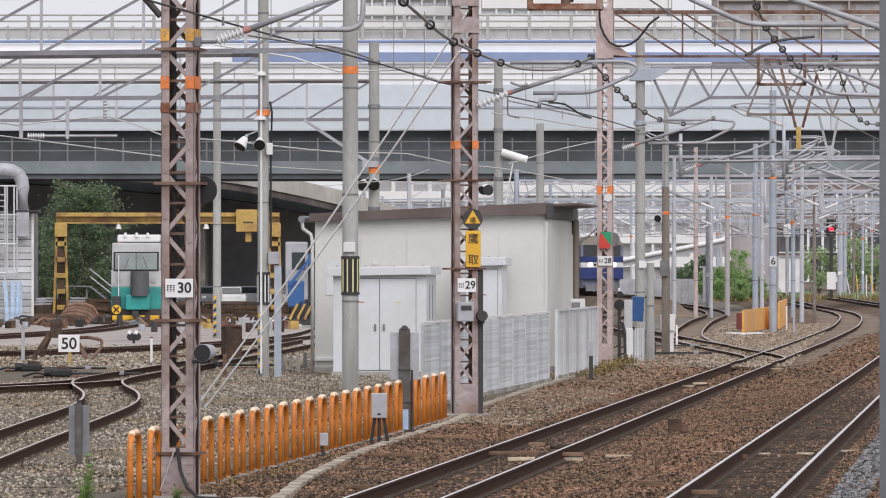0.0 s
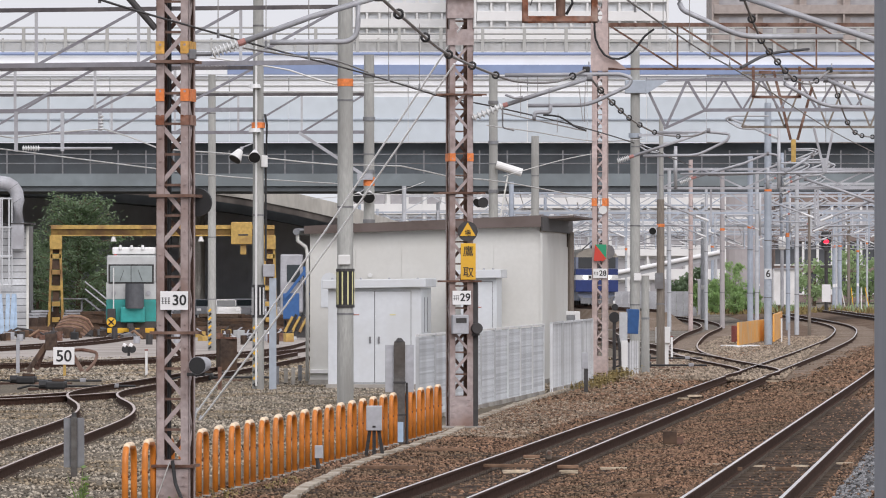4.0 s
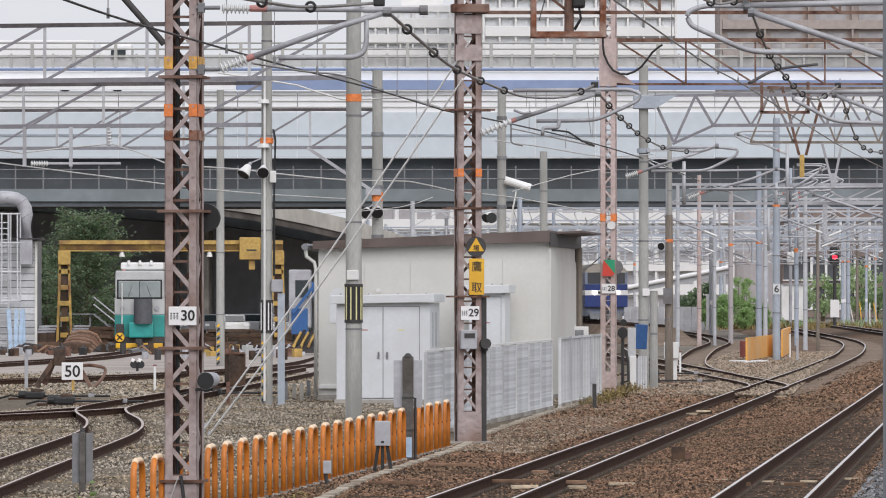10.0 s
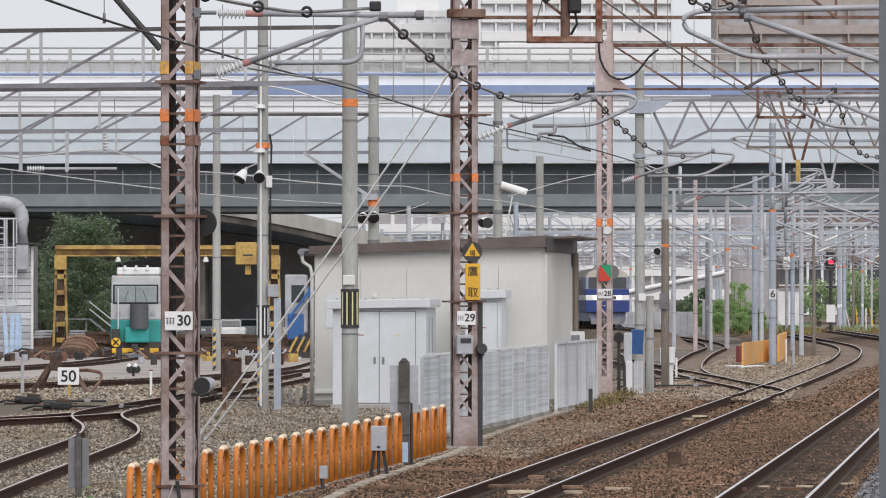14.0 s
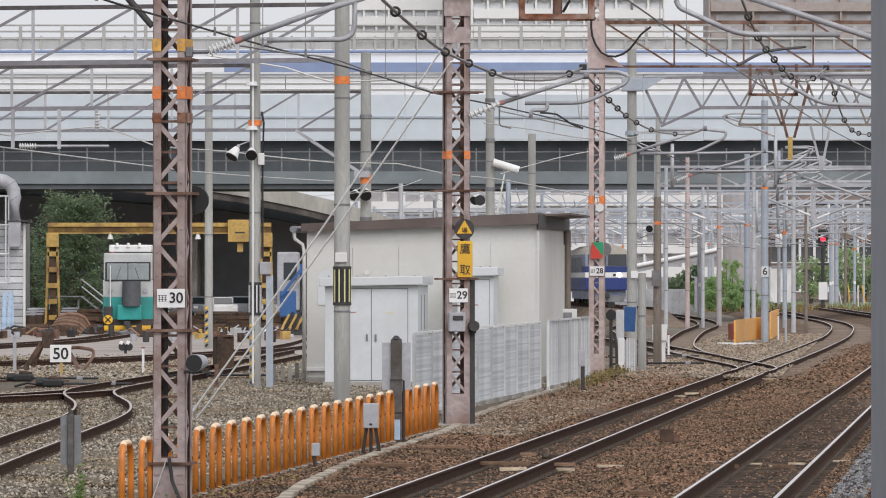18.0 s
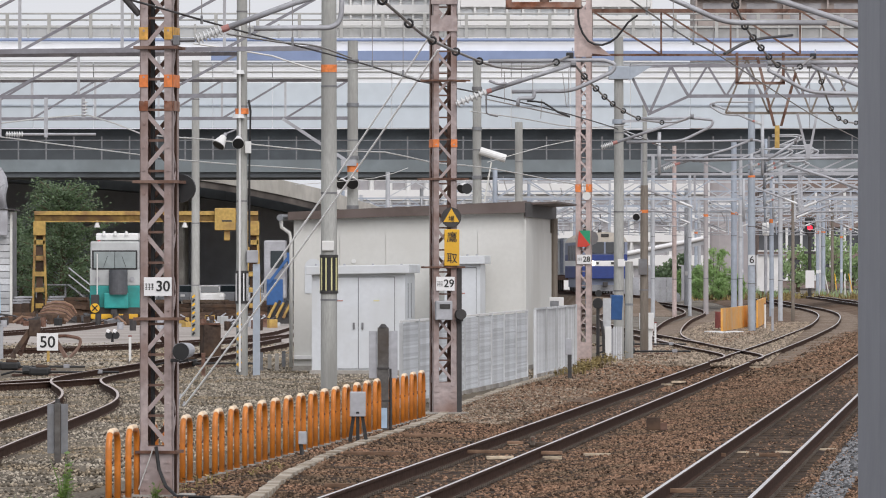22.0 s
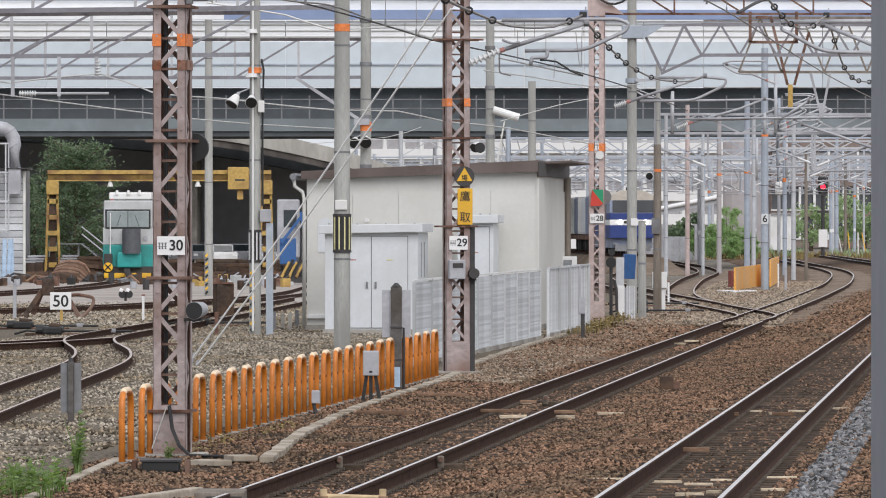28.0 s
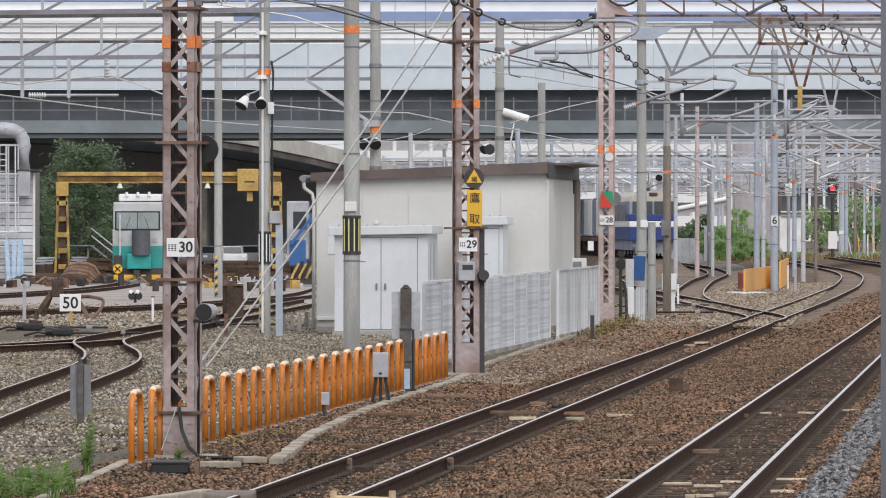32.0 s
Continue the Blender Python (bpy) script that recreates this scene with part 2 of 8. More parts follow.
M = {
    "clear_panel": see_through("clear_screen", (0.45, 0.45, 0.43), 0.5),
    "parapet": material("parapet_concrete", (0.6, 0.58, 0.53), 0.85, vary=0.1, grain=3, blotch=0.35, bump=0.2, dirt=(0.34, 0.32, 0.29), dirt_amount=0.35, spread=(1, 1, 0.3)),
    "cabinet_white": material("cabinet_enamel", (0.66, 0.69, 0.72), 0.4, vary=0.04, grain=8, blotch=0.7, bump=0.03, dirt=(0.6, 0.62, 0.63)),
    "pale_stripe": material("pale_yellow_stripe", (0.7, 0.66, 0.34), 0.5, vary=0.08, bump=0),
    "ground": material("ground_gravel", (0.21, 0.19, 0.165), 0.95, vary=0.5, grain=9, blotch=0.25, bump=0.9, dirt=(0.13, 0.11, 0.085)),
    "yard": material("grey_ballast", (0.14, 0.12, 0.095), 0.95, vary=0.6, grain=14, blotch=0.3, bump=1.0, dirt=(0.17, 0.145, 0.11)),
    # rust-brown bed, its colour darkened for the shade between the loose stones
    "brown": material("shaded_rusty_ballast", (0.034, 0.023, 0.018), 0.95, vary=0.6, grain=14, blotch=0.35, bump=1.0, dirt=(0.055, 0.039, 0.03)),
    # far bed, paled for haze and for its missing loose stones
    "brown_far": material("hazed_ballast", (0.13, 0.087, 0.06), 0.95, vary=0.6, grain=10, blotch=0.2, bump=1.0, dirt=(0.165, 0.12, 0.09)),
    "stone_brown": material("rusty_stone", (0.205, 0.124, 0.081), 0.9, vary=0.4, grain=24, blotch=0.4, bump=0.3, dirt=(0.13, 0.092, 0.062), dirt_amount=0.45, island=0.88),
    "stone_grey": material("grey_stone", (0.305, 0.27, 0.22), 0.9, vary=0.25, grain=20, blotch=0.3, bump=0.3, dirt=(0.235, 0.185, 0.125), dirt_amount=0.45, island=0.8),
    "stone_pale": material("fresh_stone", (0.165, 0.167, 0.172), 0.85, vary=0.3, grain=20, bump=0.3, island=0.85),
    "rail_side": material("rusty_rail", (0.058, 0.033, 0.024), 0.95, 0.0, vary=0.35, grain=12, bump=0.25),
    "rail_top": material("polished_rail_head", (0.66, 0.63, 0.62), 0.36, 0.6, vary=0.1, grain=3, bump=0),
    "rail_yard": material("dull_rail_head", (0.5, 0.42, 0.38), 0.45, 0.4, vary=0.15, grain=3, bump=0),
    "sleeper": material("weathered_sleeper", (0.08, 0.06, 0.046), 0.9, vary=0.35, grain=7, bump=0.5, each=0.3, spread=(1, 4, 4)),
    "clip": material("rail_clip", (0.11, 0.088, 0.07), 0.7, 0.2, vary=0.3, bump=0.1),
    "apron": material("dusty_apron", (0.4, 0.36, 0.33), 0.9, vary=0.15, grain=5, blotch=0.3, bump=0.2, dirt=(0.3, 0.27, 0.245)),
    "concrete": material("weathered_concrete", (0.44, 0.42, 0.385), 0.85, vary=0.15, grain=12, blotch=0.7, bump=0.3, dirt=(0.27, 0.25, 0.225), dirt_amount=0.5),
    "trough": material("trough_concrete", (0.43, 0.38, 0.315), 0.9, vary=0.22, grain=14, blotch=1.2, bump=0.4, dirt=(0.3, 0.255, 0.2), each=0.06),
    "pole": material("spun_concrete", (0.415, 0.42, 0.4), 0.8, vary=0.12, grain=14, blotch=0.8, bump=0.15, dirt=(0.29, 0.29, 0.275), spread=(2, 2, 0.4)),
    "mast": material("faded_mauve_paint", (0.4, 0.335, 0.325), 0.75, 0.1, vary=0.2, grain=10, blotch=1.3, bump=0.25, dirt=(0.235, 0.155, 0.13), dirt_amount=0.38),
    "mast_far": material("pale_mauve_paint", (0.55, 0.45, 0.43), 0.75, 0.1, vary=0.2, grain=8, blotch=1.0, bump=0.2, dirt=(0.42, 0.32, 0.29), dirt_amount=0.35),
    "rust": material("rusty_steel", (0.15, 0.083, 0.062), 0.85, 0.2, vary=0.45, grain=9, blotch=1.5, bump=0.35, dirt=(0.27, 0.185, 0.15)),
    "rust_orange": material("orange_rust", (0.21, 0.085, 0.05), 0.85, 0.2, vary=0.5, grain=11, blotch=2, bump=0.35, dirt=(0.42, 0.31, 0.26)),
    "galv": material("galvanised_steel", (0.43, 0.44, 0.47), 0.6, 0.2, vary=0.12, grain=10, blotch=0.9, bump=0.1, dirt=(0.33, 0.33, 0.35)),
    "galv_dark": material("dull_galvanised_steel", (0.24, 0.25, 0.265), 0.55, 0.4, vary=0.15, grain=10, blotch=0.9, bump=0.1, dirt=(0.17, 0.16, 0.16)),
    "blue_steel": material("blue_grey_paint", (0.4, 0.45, 0.51), 0.55, 0.2, vary=0.1, grain=7, blotch=0.6, bump=0.1, dirt=(0.32, 0.36, 0.41)),
    "orange": material("orange_paint", (0.56, 0.175, 0.02), 0.36, vary=0.14, grain=14, blotch=2.5, bump=0.1, dirt=(0.42, 0.14, 0.025), dirt_amount=0.4, each=0.12),
    "orange_band": material("orange_band_paint", (0.75, 0.22, 0.06), 0.6, vary=0.2, grain=14, bump=0.1),
    "white_panel": material("off_white_panel", (0.64, 0.64, 0.61), 0.7, vary=0.03, grain=9, blotch=0.35, bump=0.04, dirt=(0.58, 0.575, 0.54), dirt_amount=0.35),
    "white": material("white_paint", (0.78, 0.785, 0.78), 0.45, vary=0.04, grain=8, blotch=0.7, bump=0.03, dirt=(0.67, 0.67, 0.65)),
    "sign_white": material("sign_white", (0.82, 0.82, 0.82), 0.4, vary=0.02, bump=0),
    "brown_roof": material("brown_fascia", (0.1, 0.074, 0.064), 0.6, vary=0.12, grain=6, blotch=0.8, bump=0.1, dirt=(0.135, 0.105, 0.095)),
    "dark": material("dark_paint", (0.045, 0.042, 0.042), 0.6, vary=0.2, bump=0.1),
    "black": material("black_paint", (0.018, 0.018, 0.019), 0.5, vary=0.15, bump=0.05),
    "yellow": material("sign_yellow", (0.86, 0.5, 0.03), 0.45, vary=0.08, grain=20, bump=0.05, dirt=(0.68, 0.37, 0.03)),
    "crane": material("worn_yellow_paint", (0.49, 0.32, 0.09), 0.65, vary=0.2, grain=6, blotch=1.1, bump=0.15, dirt=(0.27, 0.15, 0.06), dirt_amount=0.35),
    "crane_web": material("grimy_yellow_web", (0.21, 0.135, 0.045), 0.8, vary=0.3, grain=5, blotch=0.8, bump=0.2, dirt=(0.11, 0.065, 0.035), dirt_amount=0.5),
    "red": material("sign_red", (0.6, 0.06, 0.04), 0.5, vary=0.05, bump=0),
    "green": material("sign_green", (0.02, 0.3, 0.15), 0.5, vary=0.05, bump=0),
    "teal": material("teal_paint", (0.02, 0.32, 0.3), 0.5, vary=0.1, grain=5, bump=0.05, dirt=(0.03, 0.22, 0.2)),
    "post_grey": material("dark_weathered_post", (0.13, 0.125, 0.12), 0.8, vary=0.3, grain=10, blotch=1.5, bump=0.2, dirt=(0.075, 0.06, 0.05)),
    "beige": material("beige_worn_paint", (0.56, 0.43, 0.26), 0.6, vary=0.2, grain=12, bump=0.1, dirt=(0.4, 0.27, 0.14)),
    "faded_red": material("faded_red_paint", (0.42, 0.2, 0.18), 0.6, vary=0.15, bump=0),
    "guy_white": material("white_sleeve", (0.93, 0.93, 0.93), 0.2, vary=0.02, bump=0),
    "guard": material("guard_paint", (0.85, 0.4, 0.06), 0.5, vary=0.15, grain=6, blotch=0.8, bump=0.1, dirt=(0.75, 0.45, 0.2)),
    "siding_gravel": material("dusty_brown_gravel", (0.235, 0.185, 0.145), 0.95, vary=0.5, grain=12, blotch=0.25, bump=1.0, dirt=(0.17, 0.125, 0.09)),
    "stone_dust": material("dusty_stone", (0.29, 0.235, 0.18), 0.9, vary=0.25, grain=20, bump=0.3, island=0.6),
    "tan_roof": material("dusty_tan_roof", (0.5, 0.46, 0.4), 0.7, vary=0.1, grain=4, bump=0.05),
    "cream": material("cream_paint", (0.72, 0.72, 0.68), 0.5, vary=0.05, grain=5, bump=0.05, dirt=(0.6, 0.6, 0.56)),
    "blue": material("deep_blue_paint", (0.02, 0.045, 0.2), 0.45, vary=0.1, grain=4, bump=0.03),
    "lilac": material("grey_blue_paint", (0.27, 0.31, 0.42), 0.5, vary=0.08, grain=4, bump=0.03, dirt=(0.22, 0.25, 0.33)),
    "bin_blue": material("blue_plastic", (0.03, 0.11, 0.3), 0.45, vary=0.1, bump=0.05),
    "sheet_blue": material("pale_blue_sheet", (0.42, 0.56, 0.72), 0.6, vary=0.25, grain=3, bump=0.3),
    "glass": material("dark_glass", (0.035, 0.045, 0.05), 0.08, 0.0, vary=0.1, bump=0),
    # pane colour paled to imitate haze on the far towers
    "window": material("hazed_window_glass", (0.66, 0.68, 0.7), 0.3, 0.0, vary=0.15, grain=0.7, bump=0),
    "insulator": material("porcelain", (0.66, 0.67, 0.67), 0.25, vary=0.05, bump=0),
    "wire": material("overhead_wire", (0.055, 0.05, 0.05), 0.6, 0.5, vary=0.2, bump=0),
    "fence_pale": material("pale_galvanised_steel", (0.6, 0.62, 0.64), 0.5, 0.1, vary=0.1, grain=10, blotch=0.7, bump=0.05, dirt=(0.48, 0.49, 0.5), each=0.2),
    "cab_glass": material("cab_glass", (0.27, 0.31, 0.31), 0.1, 0.0, vary=0.15, grain=2, bump=0),
    "scrap": material("dark_scrap_iron", (0.075, 0.055, 0.045), 0.9, 0.1, vary=0.4, grain=6, blotch=1.2, bump=0.3, dirt=(0.12, 0.075, 0.05), each=0.35),
    "feeder": material("feeder_cable", (0.3, 0.285, 0.275), 0.5, 0.5, vary=0.2, grain=6, bump=0.05),
    "bleached": material("orange_highlight_paint", (0.84, 0.64, 0.44), 0.4, vary=0.15, grain=14, bump=0.05),
    "yellow_worn": material("worn_yellow_band", (0.62, 0.34, 0.08), 0.6, vary=0.3, grain=14, bump=0.1),
    "pole_brown": material("old_timber_pole", (0.24, 0.21, 0.18), 0.85, vary=0.2, grain=10, bump=0.3, dirt=(0.16, 0.135, 0.11), spread=(3, 3, 0.4)),
    "wire_pale": material("bright_wire", (0.62, 0.62, 0.6), 0.5, 0.3, vary=0.1, bump=0),
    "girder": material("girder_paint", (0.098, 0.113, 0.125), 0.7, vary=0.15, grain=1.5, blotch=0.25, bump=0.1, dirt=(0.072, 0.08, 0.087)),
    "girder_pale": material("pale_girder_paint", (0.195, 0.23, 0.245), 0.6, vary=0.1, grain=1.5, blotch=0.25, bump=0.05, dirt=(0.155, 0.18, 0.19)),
    "barrier": material("noise_barrier_panel", (0.55, 0.61, 0.655), 0.5, vary=0.05, grain=0.8, blotch=0.1, bump=0.05, dirt=(0.5, 0.55, 0.59), each=0.05),
    "barrier_white": material("white_barrier_panel", (0.82, 0.84, 0.86), 0.5, vary=0.04, grain=0.8, blotch=0.12, bump=0.03, each=0.04),
    "barrier_blue": material("blue_stripe_panel", (0.24, 0.31, 0.49), 0.5, vary=0.08, grain=0.8, blotch=0.12, bump=0.03),
    "upper": material("grey_rail_panel", (0.42, 0.42, 0.4), 0.7, vary=0.1, grain=1.2, blotch=0.2, bump=0.1, each=0.06),
    "tower_white": material("tower_white_tile", (0.74, 0.74, 0.73), 0.7, vary=0.04, grain=0.6, bump=0.05),
    "tower_grey": material("tower_grey_wall", (0.42, 0.43, 0.45), 0.7, vary=0.06, grain=0.6, bump=0.05),
    "brown_low": material("brown_render", (0.22, 0.17, 0.15), 0.8, vary=0.15, grain=1.2, blotch=0.25, bump=0.1, dirt=(0.27, 0.22, 0.2), dirt_amount=0.4),
    "pane_dark": material("dark_pane", (0.06, 0.065, 0.072), 0.45, vary=0.4, grain=0.3, bump=0),
    "brown_tile": material("brown_facade_tile", (0.37, 0.32, 0.295), 0.75, vary=0.1, grain=1.5, blotch=0.2, bump=0.1),
    "trunk": material("bark", (0.12, 0.09, 0.065), 0.95, vary=0.3, grain=9, bump=0.7),
    "leaf_dark": leafy("dark_leaf", (0.155, 0.215, 0.13), (0.21, 0.3, 0.15)),
    # bush green, brightened beyond the leaf's own tone for haze
    "leaf": leafy("hazed_bright_leaf", (0.25, 0.35, 0.175), (0.5, 0.72, 0.26)),
    # greenery farther off, with haze mixed into the leaf colour
    "leaf_pale": leafy("hazed_leaf", (0.27, 0.35, 0.2), (0.5, 0.66, 0.32)),
    "grass": leafy("weed_leaf", (0.16, 0.24, 0.085), (0.28, 0.42, 0.1)),
    "dry_grass": material("dry_weed", (0.28, 0.22, 0.1), 0.85, vary=0.3, grain=6, bump=0, island=0.4),
    "wood_pale": material("splintered_timber", (0.52, 0.43, 0.32), 0.85, vary=0.35, grain=9, bump=0.4, spread=(1, 5, 5), each=0.25),
    "wood": material("bare_timber", (0.22, 0.14, 0.095), 0.85, vary=0.3, grain=8, bump=0.3, each=0.3, spread=(1, 4, 4)),
    "red_primer": material("red_primer", (0.22, 0.06, 0.05), 0.7, vary=0.25, grain=8, bump=0.1),
    "column": material("grey_column_paint", (0.22, 0.23, 0.26), 0.6, vary=0.06, grain=30, blotch=3, bump=0.05),
    # rust, deepened by the painted-in shade inside the masts; plain rust elsewhere
    "rust_inner": material("rusted_shaded_steel", (0.13, 0.082, 0.066), 0.9, 0.1, vary=0.4, grain=12, blotch=2.0, bump=0.3, dirt=(0.2, 0.13, 0.105)),
    # top chords: rust-dark steel with their shadow painted into the colour
    "truss_top": material("shaded_rusty_beam", (0.075, 0.068, 0.072), 0.75, 0.1, vary=0.25, grain=8, blotch=1.0, bump=0.1, dirt=(0.13, 0.115, 0.115)),
    "truss_web": material("lilac_grey_steel", (0.25, 0.25, 0.275), 0.6, 0.2, vary=0.12, grain=10, blotch=0.9, bump=0.1, dirt=(0.19, 0.18, 0.2)),
    "truss_pale": material("pale_beam_steel", (0.48, 0.49, 0.51), 0.5, 0.25, vary=0.1, grain=10, blotch=0.9, bump=0.1, dirt=(0.38, 0.38, 0.4)),
    # two far steels, their colour lifted to imitate haze among the gantries
    "far_steel": material("hazed_far_steel", (0.5, 0.52, 0.55), 0.6, 0.1, vary=0.1, grain=4, blotch=0.4, bump=0.05, dirt=(0.42, 0.43, 0.45)),
    "far_blue": material("hazed_blue_steel", (0.4, 0.45, 0.52), 0.6, 0.1, vary=0.1, grain=4, blotch=0.4, bump=0.05, dirt=(0.33, 0.37, 0.43)),
    "car_grey": material("pale_grey_enamel", (0.5, 0.52, 0.52), 0.5, vary=0.06, grain=5, bump=0.05, dirt=(0.4, 0.41, 0.41)),
    "cover_grey": material("dark_grey_cover", (0.085, 0.09, 0.1), 0.55, vary=0.15, grain=5, bump=0.05),
    "fascia": material("stained_fascia", (0.19, 0.17, 0.155), 0.85, vary=0.2, grain=2, blotch=0.4, bump=0.1, dirt=(0.1, 0.09, 0.085), spread=(1, 1, 0.3)),
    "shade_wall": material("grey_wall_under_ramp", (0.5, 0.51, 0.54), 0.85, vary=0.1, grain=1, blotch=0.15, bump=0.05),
    "pane_pale": material("pale_pane", (0.36, 0.35, 0.36), 0.15, vary=0.3, grain=0.4, bump=0),
    "mauve_wall": material("mauve_grey_render", (0.4, 0.375, 0.38), 0.8, vary=0.08, grain=0.8, blotch=0.15, bump=0.05),
    "lamp_red": glowing("red_lamp", (1.0, 0.015, 0.04), 2.2),
    "lamp_white": glowing("white_lamp", (1.0, 0.98, 0.9), 4.0),
}


# ---- building helpers ----
def box(bm, c, s, rz=0.0, ry=0.0, rx=0.0, bevel=0.0):
    """A box of size s round the centre c, turned by degrees."""
    made = bmesh.ops.create_cube(bm, size=1.0, matrix=Matrix.Translation(c) @ Euler((radians(rx), radians(ry), radians(rz))).to_matrix().to_4x4() @ Matrix.Diagonal((*s, 1)))
    if bevel:
        edges = list({e for v in made["verts"] for e in v.link_edges})
        bmesh.ops.bevel(bm, geom=edges, offset=bevel, segments=2, affect="EDGES", profile=0.6)
    return bm


def rod(bm, a, b, r, r2=None, seg=8):
    """A round bar from a to b."""
    a, b = Vector(a), Vector(b)
    way = b - a
    m = Matrix.Translation((a + b) / 2) @ way.to_track_quat("Z", "Y").to_matrix().to_4x4()
    bmesh.ops.create_cone(bm, cap_ends=True, segments=seg, radius1=r, radius2=r if r2 is None else r2, depth=way.length, matrix=m)
    return bm


def bar(bm, a, b, w, h):
    """A flat or square bar from a to b, w across and h high."""
    a, b = Vector(a), Vector(b)
    way = b - a
    m = Matrix.Translation((a + b) / 2) @ way.to_track_quat("Z", "Y").to_matrix().to_4x4() @ Matrix.Diagonal((w, h, way.length, 1))
    bmesh.ops.create_cube(bm, size=1.0, matrix=m)
    return bm


def tube(bm, pts, r, seg=6):
    """A round tube through points."""
    pts = [Vector(p) for p in pts]
    rings = []
    for i, p in enumerate(pts):
        way = (pts[min(i + 1, len(pts) - 1)] - pts[max(i - 1, 0)]).normalized()
        q = way.to_track_quat("Z", "Y")
        rings.append([bm.verts.new(p + q @ Vector((r * math.cos(6.2832 * k / seg), r * math.sin(6.2832 * k / seg), 0))) for k in range(seg)])
    for a, b in zip(rings, rings[1:]):
        for k in range(seg):
            bm.faces.new((a[k], a[(k + 1) % seg], b[(k + 1) % seg], b[k]))
    bm.faces.new(rings[0][::-1])
    bm.faces.new(rings[-1])
    return bm


def prism(bm, outline, y0, y1):
    """An outline in x and z, drawn out from y0 to y1."""
    a = [bm.verts.new((x, y0, z)) for x, z in outline]
    b = [bm.verts.new((x, y1, z)) for x, z in outline]
    n = len(a)
    for k in range(n):
        bm.faces.new((a[k], a[(k + 1) % n], b[(k + 1) % n], b[k]))
    bm.faces.new(a[::-1])
    bm.faces.new(b)
    return bm


def B():
    return bmesh.new()


def link(name, bm, mat, smooth=False):
    bmesh.ops.recalc_face_normals(bm, faces=bm.faces)
    me = bpy.data.meshes.new(name)
    bm.to_mesh(me)
    bm.free()
    for m in mat if isinstance(mat, (list, tuple)) else (mat,):
        me.materials.append(M[m])
    if smooth:
        for p in me.polygons:
            p.use_smooth = True
    return new(name, me)


def part(name, bm, mat, parent, label="", smooth=False):
    ob = link(name, bm, mat, smooth)
    ob.parent = parent
    return tagged(ob, label=label)


def share(name, mesh, parent, m=None):
    """One more piece on a mesh that is there already."""
    ob = new(name, mesh)
    ob.parent = parent
    if m is not None:
        ob.matrix_basis = m
    return ob


def thing(name, m, label, category, group="", kind=""):
    ob = new(name)
    ob.empty_display_size = 0.2
    ob.matrix_basis = m
    return tagged(ob, label, category, group, kind)


def text_part(name, body, size, m, mat, parent, depth=0.004):
    """Letters as a mesh part, standing upright and facing the viewer."""
    cu = bpy.data.curves.new(name, "FONT")
    cu.body, cu.size, cu.extrude, cu.align_x, cu.align_y = body, size, depth, "CENTER", "CENTER"
    cu.offset = size * (0.014 if body.isascii() else 0.0)
    tmp = bpy.data.objects.new(name, cu)
    scene.collection.objects.link(tmp)
    me = bpy.data.meshes.new_from_object(tmp.evaluated_get(bpy.context.evaluated_depsgraph_get()))
    bpy.data.objects.remove(tmp)
    bpy.data.curves.remove(cu)
    me.materials.clear()
    me.materials.append(M[mat])
    ob = new(name, me)
    ob.parent = parent
    ob.matrix_basis = m
    return ob


def smooth_line(pts, step=2.0):
    """A Catmull-Rom line through points in plan, at even steps."""
    out = []
    p = [Vector(q) for q in pts]
    p = [p[0] * 2 - p[1]] + p + [p[-1] * 2 - p[-2]]
    for i in range(1, len(p) - 2):
        n = max(2, int((p[i + 1] - p[i]).length / step))
        for k in range(n):
            t = k / n
            out.append(0.5 * ((2 * p[i]) + (p[i + 1] - p[i - 1]) * t + (2 * p[i - 1] - 5 * p[i] + 4 * p[i + 1] - p[i + 2]) * t * t + (3 * p[i] - p[i - 1] - 3 * p[i + 1] + p[i + 2]) * t ** 3))
    out.append(p[-2])
    return out


def side(pts, off):
    """The line shifted sideways, to its right for positive off."""
    out = []
    for i, p in enumerate(pts):
        w = (pts[min(i + 1, len(pts) - 1)] - pts[max(i - 1, 0)]).normalized()
        out.append(Vector((p.x + w.y * off, p.y - w.x * off)))
    return out


def catenary(a, b, sag, n=14):
    a, b = Vector(a), Vector(b)
    return [a.lerp(b, i / n) - Vector((0, 0, sag * 4 * (i / n) * (1 - i / n))) for i in range(n + 1)]


# ---- the ground ----
SLOPE = 0.0947
TURN = math.degrees(math.atan(SLOPE))


def main_x(y):
    """The middle of the near main track across the view, at y metres on its straight."""
    return -1.38 + SLOPE * (y - 60.9)


MAIN = smooth_line([(main_x(-30), -30), (main_x(40), 40), (main_x(120), 120), (main_x(175), 175), (main_x(230), 230), (19.3, 284), (23.3, 345), (25.6, 417), (27.6, 489), (29.5, 600), (31, 760)], 3.0)

bm = B()
bmesh.ops.create_grid(bm, x_segments=8, y_segments=8, size=2500, matrix=Matrix.Translation((0, 1500, -0.2)))
tagged(link("ground", bm, "ground"), "grey-brown gravel ground of the railway yard", "ground", kind="structure")


